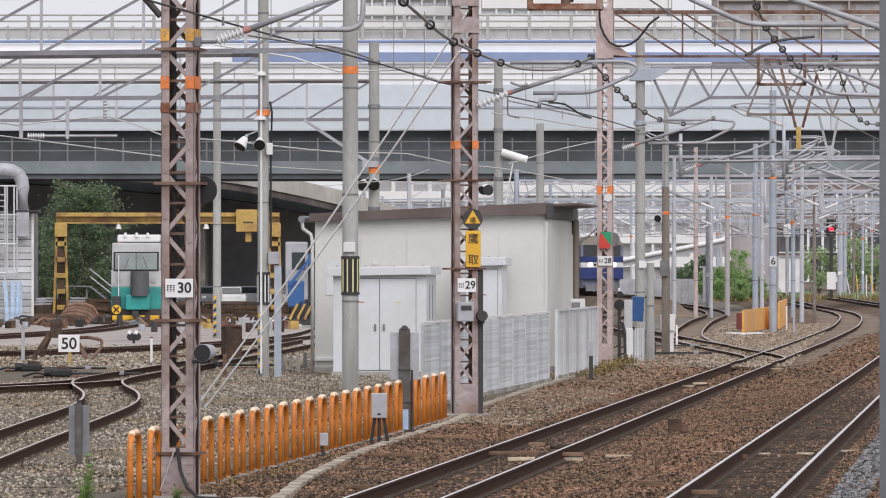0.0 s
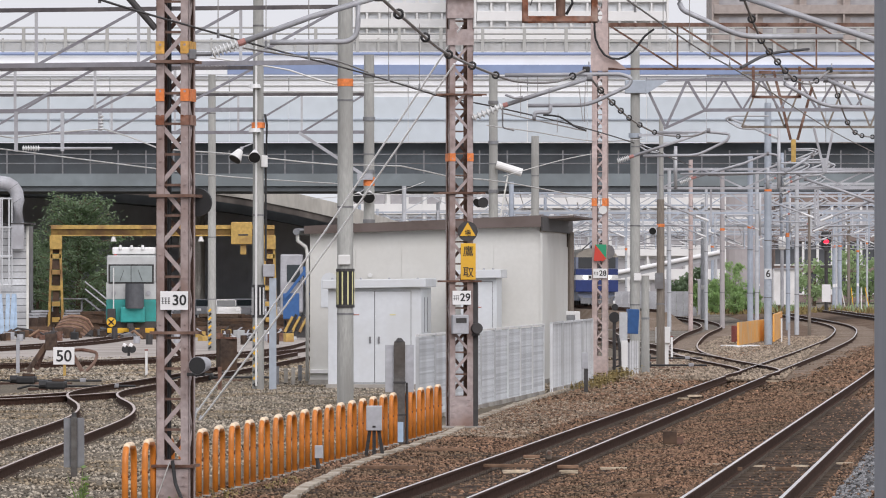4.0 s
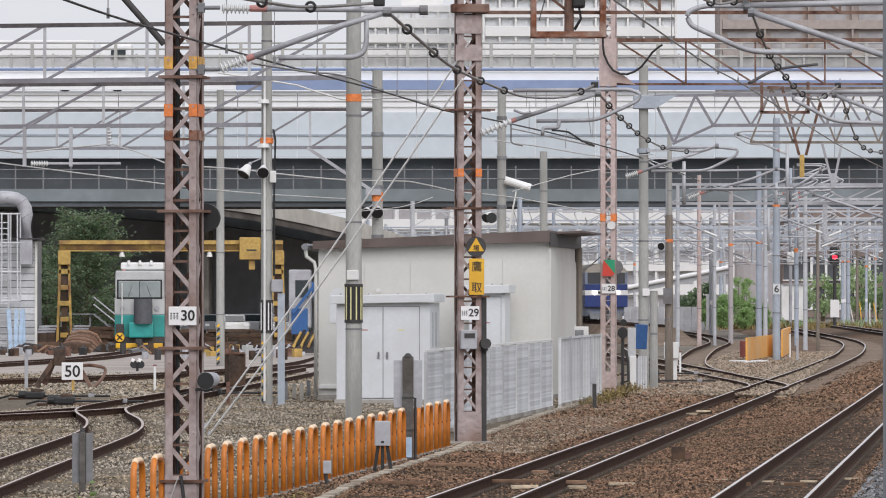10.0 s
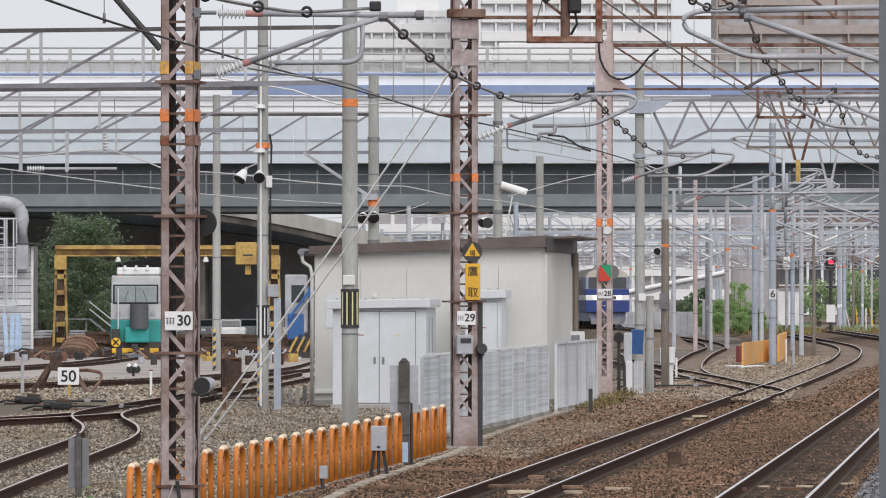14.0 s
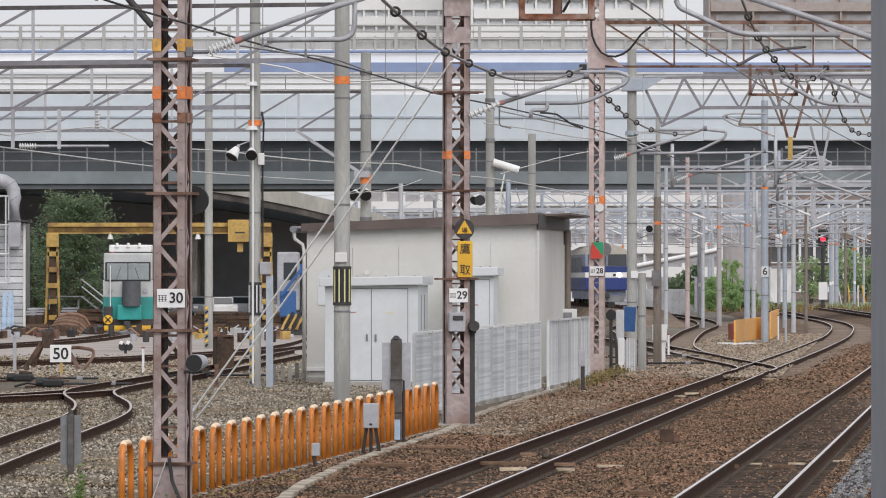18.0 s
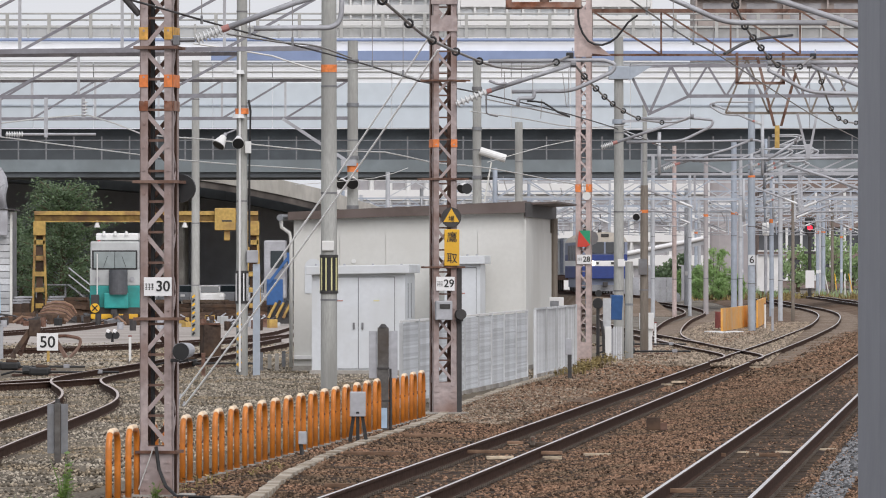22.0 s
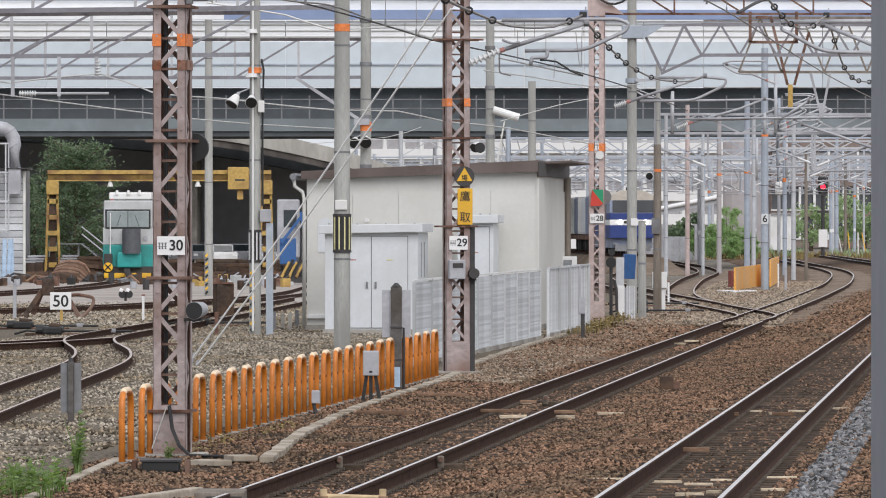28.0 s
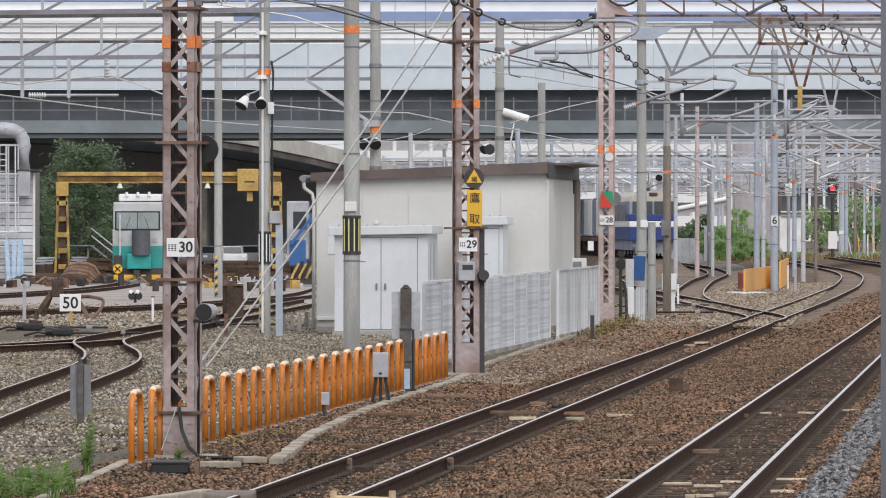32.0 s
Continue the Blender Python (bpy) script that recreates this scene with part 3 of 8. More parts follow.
def strip(name, line, profile, mat, label, rough, seed):
    """A bed of stones along a line: a profile of (offset, height) with an uneven top."""
    rng = np.random.RandomState(seed)
    verts, faces = [], []
    n = len(profile)
    for i, (p, _) in enumerate(zip(line, line)):
        w = (line[min(i + 1, len(line) - 1)] - line[max(i - 1, 0)]).normalized()
        for k, (off, z) in enumerate(profile):
            jz = (rng.rand() - 0.5) * rough if 0 < k < n - 1 else 0
            verts.append((p.x + w.y * off, p.y - w.x * off, z + jz))
    for i in range(len(line) - 1):
        for k in range(n - 1):
            a = i * n + k
            faces.append((a, a + 1, a + n + 1, a + n))
    me = bpy.data.meshes.new(name)
    me.from_pydata(verts, [], faces)
    me.materials.append(M[mat])
    return tagged(new(name, me), label, "ballast", kind="structure")


def fine_profile(points, step=0.22):
    out = []
    for (a, za), (b, zb) in zip(points, points[1:]):
        n = max(1, int((b - a) / step))
        out += [(a + (b - a) * k / n, za + (zb - za) * k / n) for k in range(n)]
    return out + [points[-1]]


NEAR = [Vector((main_x(y), y)) for y in np.arange(50, 128, 0.35)]
BED = [(-4.1, -0.18), (-3.5, -0.015), (-2.4, 0.0), (-1.4, -0.06), (-0.9, -0.085), (0.9, -0.085), (1.5, -0.05), (2.2, 0.04), (2.8, 0.13), (3.2, 0.105), (5.0, 0.105), (5.4, 0.15), (6.6, 0.12), (8.2, -0.02), (9.5, -0.19)]
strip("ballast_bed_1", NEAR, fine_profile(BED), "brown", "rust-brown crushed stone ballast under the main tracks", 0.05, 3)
strip("ballast_bed_2", [p for p in MAIN if p.y > 122], fine_profile(BED, 0.6), "brown_far", "brown crushed stone ballast under the main tracks, paled like haze", 0.05, 4)
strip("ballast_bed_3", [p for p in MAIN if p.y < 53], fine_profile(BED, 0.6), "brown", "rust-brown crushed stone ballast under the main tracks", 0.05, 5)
YARD_NEAR = [Vector((-10 + 0.0935 * (y - 69), y)) for y in np.arange(50, 190, 0.7)]
strip("yard_ballast_1", YARD_NEAR, fine_profile([(-40, -0.18), (-16, 0.0), (5.7, 0.0), (6.1, -0.18)], 0.35), "yard", "grey crushed stone covering the yard", 0.05, 6)
strip("yard_ballast_2", [Vector((-14, y)) for y in np.arange(186, 460, 3)], [(-60, -0.18), (-50, 0.0), (18, 0.0), (24, -0.18)], "yard", "grey crushed stone covering the yard", 0.03, 7)


def stones(name, mat, count, seed, where, size, label):
    """Loose stones, each a lopsided octahedron, as one sheet of stuff."""
    rng = np.random.RandomState(seed)
    pos = where(rng, count)
    s = size * (0.6 + 0.8 * rng.rand(count, 1, 1))
    base = np.array([(1, 0, 0), (0, 1, 0), (-1, 0, 0), (0, -1, 0), (0, 0, 0.8), (0, 0, -0.8)], float)[None]
    v = base * s * (0.6 + 0.8 * rng.rand(count, 6, 1))
    a = rng.rand(count) * 6.2832
    ca, sa = np.cos(a)[:, None], np.sin(a)[:, None]
    tilt = (rng.rand(count)[:, None] - 0.5) * 1.4
    x, y, z = v[..., 0] * ca - v[..., 1] * sa, v[..., 0] * sa + v[..., 1] * ca, v[..., 2]
    x, z = x * np.cos(tilt) - z * np.sin(tilt), x * np.sin(tilt) + z * np.cos(tilt)
    verts = (np.stack([x, y, z], -1) + pos[:, None]).reshape(-1, 3)
    tri = np.array([(0, 1, 4), (1, 2, 4), (2, 3, 4), (3, 0, 4), (1, 0, 5), (2, 1, 5), (3, 2, 5), (0, 3, 5)])
    faces = (np.arange(count)[:, None, None] * 6 + tri[None]).reshape(-1, 3)
    me = bpy.data.meshes.new(name)
    me.vertices.add(len(verts))
    me.vertices.foreach_set("co", verts.ravel())
    me.loops.add(faces.size)
    me.loops.foreach_set("vertex_index", faces.ravel().astype(np.int32))
    me.polygons.add(len(faces))
    me.polygons.foreach_set("loop_start", (np.arange(len(faces)) * 3).astype(np.int32))
    me.update(calc_edges=True)
    me.materials.append(M[mat])
    return tagged(new(name, me), label, "gravel", kind="stuff")


BX, BZ = [b[0] for b in BED], [b[1] for b in BED]


def on_bed(y0, y1, o0, o1, clear=True):
    def where(rng, n):
        y = y0 + (y1 - y0) * rng.rand(n * 2) ** 1.25
        o = o0 + (o1 - o0) * rng.rand(n * 2)
        if clear:
            keep = np.ones(n * 2, bool)
            for c in (0.0, 4.12):
                keep &= np.abs(np.abs(o - c) - 0.566) > 0.13
            for c, share_left in ((0.0, 0.45), (4.12, 0.22)):
                keep &= (np.abs(o - c) > 0.44) | (rng.rand(n * 2) < share_left)
            y, o = y[keep], o[keep]
        y, o = y[:n], o[:n]
        z = np.interp(o, BX, BZ) + 0.008
        return np.stack([-1.38 + SLOPE * (y - 60.9) + o * 0.9955, y - o * SLOPE, z], -1)
    return where


def on_yard(y0, y1, x0, x1, z=0.008):
    def where(rng, n):
        y = y0 + (y1 - y0) * rng.rand(n) ** 1.2
        return np.stack([-10 + 0.0935 * (y - 69) + x0 + (x1 - x0) * rng.rand(n), y, np.full(n, z)], -1)
    return where


stones("brown_stones", "stone_brown", 115000, 11, on_bed(54, 150, -3.5, 7.2), 0.025, "loose rust-brown ballast stones between the rails")
stones("distant_stones", "stone_brown", 22000, 15, on_bed(135, 250, -5.5, 6.5), 0.05, "loose rust-brown ballast stones between the rails")
stones("siding_stones", "stone_dust", 14000, 16, lambda rng, n: np.stack([4.6 + (SLOPE * 0.8 * (np.linspace(166, 290, n) - 166)) + 5.0 * rng.rand(n), np.linspace(166, 290, n), np.full(n, 0.0)], -1), 0.06, "loose dusty stones round the sidings")
strip("siding_ballast", [Vector((6.2 + 0.078 * (y - 166), y)) for y in np.arange(166, 400, 1.5)], fine_profile([(-4.5, -0.19), (-3.5, -0.04), (5.6, -0.04), (6.4, -0.19)], 0.6), "siding_gravel", "dusty brown crushed stone under the sidings", 0.04, 8)
stones("verge_stones", "stone_dust", 9000, 18, on_bed(106, 172, -4.0, -1.5, False), 0.03, "loose tan stones and dust beside the trough")
stones("pale_stones", "stone_pale", 3600, 12, on_bed(54, 110, 5.06, 5.5, False), 0.042, "fresh grey stones heaped along the track edge")
stones("far_yard_stones", "stone_grey", 24000, 17, on_yard(162, 212, -19, 3, 0.0), 0.055, "loose grey stones round the yard turnouts")
stones("yard_stones", "stone_grey", 64000, 13, on_yard(62, 170, -7.5, 5.4), 0.028, "loose grey stones of the yard")


# ---- tracks ----
RAIL = [(-0.064, 0.0), (0.064, 0.0), (0.064, 0.012), (0.012, 0.03), (0.01, 0.126), (0.032, 0.139), (0.033, 0.167), (0.022, 0.174), (-0.022, 0.174), (-0.033, 0.167), (-0.032, 0.139), (-0.01, 0.126), (-0.012, 0.03), (-0.064, 0.012)]


def rail(line, z, parent, top):
    """One rail with foot, web and head swept along a line."""
    bm = B()
    rings = []
    for i, p in enumerate(line):
        w = (line[min(i + 1, len(line) - 1)] - line[max(i - 1, 0)]).normalized()
        rings.append([bm.verts.new((p.x + w.y * o, p.y - w.x * o, z + h)) for o, h in RAIL])
    n = len(RAIL)
    for a, b in zip(rings, rings[1:]):
        for k in range(n):
            f = bm.faces.new((a[k], a[(k + 1) % n], b[(k + 1) % n], b[k]))
            if k in (7, 8):
                f.material_index = 1
    bm.faces.new(rings[0])
    bm.faces.new(rings[-1][::-1])
    return part("rail", bm, ("rail_side", top), parent)


sleeper_mesh = None


def track(line, foot, label, top="rail_top", sleepers=(), pitch=0.6, group="tracks"):
    """Two rails at narrow gauge; foot is the height of the rails' foot; sleepers runs from y to y."""
    global sleeper_mesh
    t = thing("railway_track", Matrix(), label, "track", group)
    for off in (-0.566, 0.566):
        rail(side(line, off), foot, t, top)
    if sleepers:
        if sleeper_mesh is None:
            ob = link("sleeper", box(B(), (0, 0, -0.06), (2.0, 0.2, 0.12), bevel=0.012), "sleeper")
            sleeper_mesh = ob.data
            bpy.data.objects.remove(ob)
        clips, left = B(), 0.0
        for a, b in zip(line, line[1:]):
            way = b - a
            while left < way.length:
                p = a + way * (left / way.length)
                if sleepers[0] < p.y < sleepers[1]:
                    ang = math.degrees(math.atan2(-way.x, way.y))
                    share("sleeper", sleeper_mesh, t, pose(p.x, p.y, foot - 0.004, 0, 0, ang))
                    u = Vector((way.y, -way.x)).normalized()
                    for off in (-0.566, 0.566):
                        for s in (-0.085, 0.085):
                            q = p + u * (off + s)
                            d = way.normalized() * 0.15
                            for e in (-1, 1):
                                box(clips, (q.x + e * d.x, q.y + e * d.y, foot + 0.02), (0.026, 0.05, 0.035), ang)
                left += pitch
            left -= way.length
        part("rail_clip", clips, "clip", t)["kind"] = "stuff"
    return t


track(MAIN, -0.064, "main track with rusty-sided rails and polished heads", sleepers=(56, 150))
# the second track draws a little nearer towards the platform
SECOND = [p - Vector((0.11 * min(1.4, max(0.0, (147 - p.y) / 94)), 0)) for p in side(MAIN, 4.12)]
track(SECOND, 0.126, "main track with rusty-sided rails and polished heads", sleepers=(56, 132))



# ---- masts and poles ----
def lattice_mast(m, w, height, mat, label, plate_from=0.75, bands=(), collars=()):
    """A square mast of four angle legs laced by flat bars, on a plated foot."""
    t = thing("lattice_mast", m, label, "mast", "lattice masts")
    h = w / 2
    leg = w * (0.33 if mat == "mast_far" else 0.25)
    # inner faces get a darker colour that carries the mast's interior shade
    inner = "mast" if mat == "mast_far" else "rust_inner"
    for sx in (-1, 1):
        for sy in (-1, 1):
            bm = B()
            box(bm, (sx * (h - leg / 2), sy * (h - 0.006), height / 2), (leg, 0.012, height))
            box(bm, (sx * (h - 0.006), sy * (h - leg / 2), height / 2), (0.012, leg, height))
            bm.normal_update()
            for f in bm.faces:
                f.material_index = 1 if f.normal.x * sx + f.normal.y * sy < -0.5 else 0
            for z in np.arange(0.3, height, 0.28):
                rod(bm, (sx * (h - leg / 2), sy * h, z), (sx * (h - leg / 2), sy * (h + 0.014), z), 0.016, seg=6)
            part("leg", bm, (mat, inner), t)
    step = w * 0.92
    z, flip = plate_from, 1
    made = {}

    def piece(key, name, build, paint, m):
        """One bar of the lacing; alike bars share a mesh."""
        if key in made:
            share(name, made[key], t, m)
        else:
            ob = part(name, build(), paint, t)
            ob.matrix_basis = m
            made[key] = ob.data

    while z < height - step:
        for sy in (-1, 1):
            k = flip * sy
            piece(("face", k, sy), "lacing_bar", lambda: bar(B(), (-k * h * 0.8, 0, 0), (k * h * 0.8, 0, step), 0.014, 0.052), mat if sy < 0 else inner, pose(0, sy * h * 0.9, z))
        for sx in (-1, 1):
            k = flip * sx
            piece(("side", k), "lacing_bar", lambda: bar(B(), (0, -k * h * 0.8, 0), (0, k * h * 0.8, step), 0.014, 0.05), mat, pose(sx * h * 0.86, 0, z))
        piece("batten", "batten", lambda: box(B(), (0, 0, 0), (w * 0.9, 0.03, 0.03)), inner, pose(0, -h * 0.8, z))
        z += step
        flip = -flip
    for sy in (-1, 1):
        bm = B()
        box(bm, (0, sy * (h + 0.01), plate_from / 2), (w * 0.98, 0.014, plate_from))
        for x in (-0.4, -0.3, 0.3, 0.4):
            for zz in np.arange(0.1, plate_from, 0.11):
                rod(bm, (x * w, sy * (h + 0.03), zz), (x * w, sy * h, zz), 0.018, seg=6)
        part("foot_plate", bm, mat, t)
    for z, arm in collars:
        for sy in (-1, 1):
            part("collar_angle", box(B(), (0, sy * (h + 0.035), z), (arm, 0.035, 0.035)), "rust", t)
        for sx in (-1, 1):
            part("collar_angle", box(B(), (sx * (h + 0.035), 0, z), (0.035, w, 0.035)), "rust", t)
    part("footing", box(B(), (0, 0, -0.08), (w * 1.9, w * 1.9, 0.24), bevel=0.03), "concrete", t, "weathered concrete footing")
    for z0, dz, paint in bands:
        for sx in (-1, 1):
            for sy in (-1, 1):
                part("painted_band", box(B(), (sx * (h - leg / 2), sy * (h + 0.008), z0 + dz / 2), (leg * 1.03, 0.008, dz)), paint, t, "flaking paint band")
            part("painted_band", box(B(), (sx * (h + 0.008), 0, z0 + dz / 2), (0.006, w * 0.96, dz)), paint, t, "flaking paint band")
    return t


def number_plate(t, x, y, z, w, hgt, number, small):
    """A white enamel plate with its number and a line of small unreadable marks."""
    p = part("number_plate", box(B(), (x, y, z), (w, 0.01, hgt), bevel=0.003), "sign_white", t, "white enamel number plate")
    text_part("digits", number, hgt * 0.78, pose(x + w * 0.19, y - 0.009, z, 90), "black", p)
    bm = B()
    for k in range(small):
        for j in range(4):
            box(bm, (x - w * 0.41 + k * w * 0.11, y - 0.007, z - hgt * 0.16 + j * hgt * 0.1), (w * (0.085 if j % 2 else 0.06), 0.003, hgt * 0.035))
        box(bm, (x - w * 0.41 + k * w * 0.11, y - 0.007, z), (w * 0.015, 0.003, hgt * 0.34))
    part("small_mark", bm, "black", p)
    return p


def concrete_pole(m, r, height, label, mat="pole", bands=(), taper=0.86, name="concrete_pole"):
    """A spun concrete pole, slightly tapered."""
    t = thing(name, m, label, "pole", "poles")
    bm = B()
    rod(bm, (0, 0, -0.2), (0, 0, height), r, r * taper, seg=20)
    part("shaft", bm, mat, t, smooth=False)
    for z0, dz, colour in bands:
        k = r * (1 - (1 - taper) * z0 / height)
        part("painted_band", rod(B(), (0, 0, z0), (0, 0, z0 + dz), k + 0.006, seg=20), colour, t)
    for z in np.arange(2.0, height - 1, 2.4):
        k = r * (1 - (1 - taper) * z / height)
        part("clamp_band", rod(B(), (0, 0, z), (0, 0, z + 0.04), k + 0.008, seg=20), "galv_dark", t)
    return t


mast_30 = lattice_mast(pose(-3.162, 71.9, 0, 0, 0, -9), 0.4, 11.5, "mast", "mauve-painted lattice mast with rust and orange bands by the barrier", 0.62,
                       bands=((5.512, 0.15, "yellow_worn"), (4.654, 0.12, "rust_orange"), (4.940, 0.15, "orange_band")),
                       collars=((3.802, 0.56), (2.153, 0.54), (5.417, 0.54), (0.551, 0.5)))
mast_29 = lattice_mast(pose(0.403, 112, 0, 0, 0, 9), 0.45, 11.5, "mast", "mauve-painted lattice mast carrying yellow station signs", 0.6,
                       bands=((5.008, 0.15, "orange_band"),), collars=((6.261, 0.95), (4.414, 0.9), (2.758, 0.75)))
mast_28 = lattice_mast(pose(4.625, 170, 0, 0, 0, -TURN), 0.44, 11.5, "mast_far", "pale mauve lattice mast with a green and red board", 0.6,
                       bands=((4.879, 0.22, "orange_band"),))
number_plate(mast_30, 0.033, -0.26, 2.541, 0.34, 0.225, "30", 3)
number_plate(mast_29, 0, -0.27, 2.450, 0.35, 0.26, "29", 3)
number_plate(mast_28, 0.02, -0.27, 2.961, 0.4, 0.27, "28", 3)

POLES = [
    # x, y, radius, height, label, bands
    (-2.083, 134, 0.188, 11.5, "tall grey concrete pole with a black and yellow marker sleeve", ((7.131, 0.17, "orange_band"),)),
    (-4.551, 151, 0.15, 10.6, "grey concrete pole with a striped sleeve and floodlights", ()),
    (-8.758, 231, 0.165, 10.726, "slim grey concrete pole in the yard", ()),
    (-2.220, 192, 0.19, 10.025, "grey concrete pole behind the white building", ((5.803, 0.28, "orange_band"),)),
    (1.932, 208, 0.17, 9.976, "grey concrete pole behind the white building", ()),
    (3.782, 232, 0.17, 8.364, "short grey concrete pole behind the white building", ()),
    (5.988, 181, 0.16, 9.731, "grey concrete pole carrying a truss beam", ()),
]
poles = []
for x, y, r, hgt, label, bands in POLES:
    poles.append(concrete_pole(pose(x, y, 0), r, hgt, label, bands=bands))
poles.append(concrete_pole(pose(6.984, 187, 0), 0.135, 5.299, "brown weathered pole with an orange ring and loudspeaker", mat="pole_brown", bands=((4.431, 0.1, "orange_band"),), name="signal_pole"))
poles.append(concrete_pole(pose(13.855, 250.3, 0), 0.165, 10.202, "blue-grey steel tube pole with an orange ring", mat="blue_steel", bands=((6.477, 0.18, "orange_band"),), name="steel_pole"))

concrete_pole(pose(8.649, 231, 0), 0.1, 9.018, "weathered grey steel pole beyond the brown pole", mat="pole", name="steel_pole")


def truss(name, a, b, h, panels, label, mat="truss_web", chord=0.085, web=0.062, style="n"):
    """A flat lattice beam between two points of its lower chord, h high."""
    a, b = Vector(a), Vector(b)
    t = thing(name, Matrix.Translation(a), label, "gantry", "gantry beams")
    w = b - a
    up = Vector((0, 0, h))
    lattice = style == "n"
    part("bottom_chord", bar(B(), (0, 0, 0), w, chord, chord * (1.25 if lattice else 1)), mat, t)
    part("top_chord", bar(B(), up, w + up, chord, chord * 1.1), "truss_top" if lattice else mat, t)
    for k in range(panels + 1):
        p = w * (k / panels)
        if style == "n":
            part("post", bar(B(), p, p + up, web * 1.1, web * 1.1), "truss_pale", t)
            if k < panels:
                q = w * ((k + 1) / panels)
                part("diagonal", bar(B(), p, q + up, web, web), mat, t)
        elif k < panels:
            mid = w * ((k + 0.5) / panels)
            q = w * ((k + 1) / panels)
            part("diagonal", bar(B(), p, mid + up, web, web), mat, t)
            part("diagonal", bar(B(), mid + up, q, web, web), mat, t)
    return t


truss("gantry_beam", (-11.330, 134, 7.576), (-2.134, 134, 7.677), 1.245, 4, "galvanised lattice gantry beam across the yard")
truss("gantry_beam", (-12.738, 151, 7.037), (-4.637, 151, 7.094), 1.059, 4, "galvanised lattice gantry beam across the yard")
truss("gantry_beam", (-16.634, 192, 7.495), (-2.348, 192, 7.532), 1.219, 7, "galvanised lattice gantry beam across the yard")
beam_v = truss("gantry_beam", (8.115, 181, 7.930), (16.041, 181, 7.947), 0.926, 7, "galvanised lattice gantry beam over the main tracks", style="w", chord=0.1)
bx = 8.115
bz = 7.930
for k, (x0, z0, x1, z1) in enumerate(((6.279, 8.822, 8.149, 8.856), (6.863, 7.364, 8.115, 7.930), (6.382, 8.530, 6.897, 7.432), (7.566, 8.839, 6.931, 7.432), (7.566, 8.839, 8.115, 7.913))):
    part("end_strut", bar(B(), (x0 - bx, 0, z0 - bz), (x1 - bx, 0, z1 - bz), 0.066 + 0.008 * k, 0.08), "truss_web", beam_v)


for x, y in ((-11.380, 134.2), (-12.796, 151.2), (-16.707, 192.2), (15.578, 181.2)):
    concrete_pole(pose(x, y, 0), 0.2, 11.0, "grey concrete pole carrying a gantry beam")
for x, y in ((14.792, 170), (10.850, 112), (10.936, 134)):
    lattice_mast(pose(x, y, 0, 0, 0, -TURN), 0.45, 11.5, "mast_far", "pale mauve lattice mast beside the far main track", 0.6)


# ---- orange barriers and white fence along the track ----
def u_barrier():
    """An inverted U of thick orange pipe."""
    t = thing("barrier", Matrix(), "orange-painted inverted-U pipe barrier beside the track", "barrier", "orange barriers")
    half = 0.36
    pts = [(0, -half, -0.15), (0, -half, 0.4)]
    for k in range(9):
        a = math.pi * k / 8
        pts.append((0, (-half + 0.2 - 0.2 * math.cos(a)) if k <= 4 else (half - 0.2 - 0.2 * math.cos(a)), 0.65 + 0.2 * math.sin(a)))
    pts += [(0, half, 0.4), (0, half, -0.15)]
    part("pipe", tube(B(), pts, 0.039, 12), "orange", t, smooth=True)
    # pale skin over the bends paints in the sky's highlight on the pipe
    part("top_highlight", tube(B(), [(0, -half + 0.2 - 0.2 * math.cos(a), 0.652 + 0.2 * math.sin(a)) for a in (1.0, 1.3, 1.57)] + [(0, half - 0.2 - 0.2 * math.cos(a), 0.652 + 0.2 * math.sin(a)) for a in (1.57, 1.84)], 0.0396, 12), "bleached", t, "pale gloss highlight painted on the top of the pipe", smooth=True)
    for y in (-half, half):
        part("socket", rod(B(), (0, y, -0.02), (0, y, 0.03), 0.06, seg=12), "concrete", t)
        part("bolt_cap", rod(B(), (-0.05, y, 0.5), (0.05, y, 0.5), 0.016, seg=8), "rust", t)
    return t


first = u_barrier()
N_U = 25
for k in range(N_U):
    y = 69.8 + 38.6 * k / (N_U - 1)
    x = -3.667 + 0.0935 * (y - 69.2)
    m = pose(x, y, 0, 0, 0, -TURN * 0.99)
    if k == 0:
        first.matrix_basis = m
    else:
        copy_thing(first, m)


def slat_fence(x0, y0, x1, y1, n, h):
    """One run of white slatted fence panels between posts."""
    ang = math.degrees(math.atan2(x0 - x1, y1 - y0))
    run = math.hypot(x1 - x0, y1 - y0) / n
    proto = None
    for k in range(n):
        f = (k + 0.5) / n
        m = pose(x0 + (x1 - x0) * f, y0 + (y1 - y0) * f, 0, 0, 0, ang)
        if proto is None:
            proto = t = thing("fence_panel", m, "galvanised steel slat fence panel beside the track", "fence", "fence panels")
            for s in (-1, 1):
                part("post", box(B(), (0.03, s * (run / 2 - 0.03), h / 2), (0.06, 0.05, h)), "fence_pale", t)
            for z in (0.12, h - 0.03):
                part("rail", box(B(), (0.02, 0, z), (0.04, run, 0.05)), "fence_pale", t)
            first_slat = part("slat", box(B(), (0, 0, h / 2), (0.012, 0.07, h * 0.97)), "fence_pale", t)
            cnt = int(run / 0.16)
            first_slat.matrix_basis = pose(-0.01, -run / 2 + 0.08, 0)
            for j in range(1, cnt):
                share("slat", first_slat.data, t, pose(-0.01, -run / 2 + 0.08 + j * 0.16, 0))
            part("kick_board", box(B(), (0.03, 0, 0.06), (0.03, run, 0.12)), "concrete", t)
        else:
            copy_thing(proto, m)


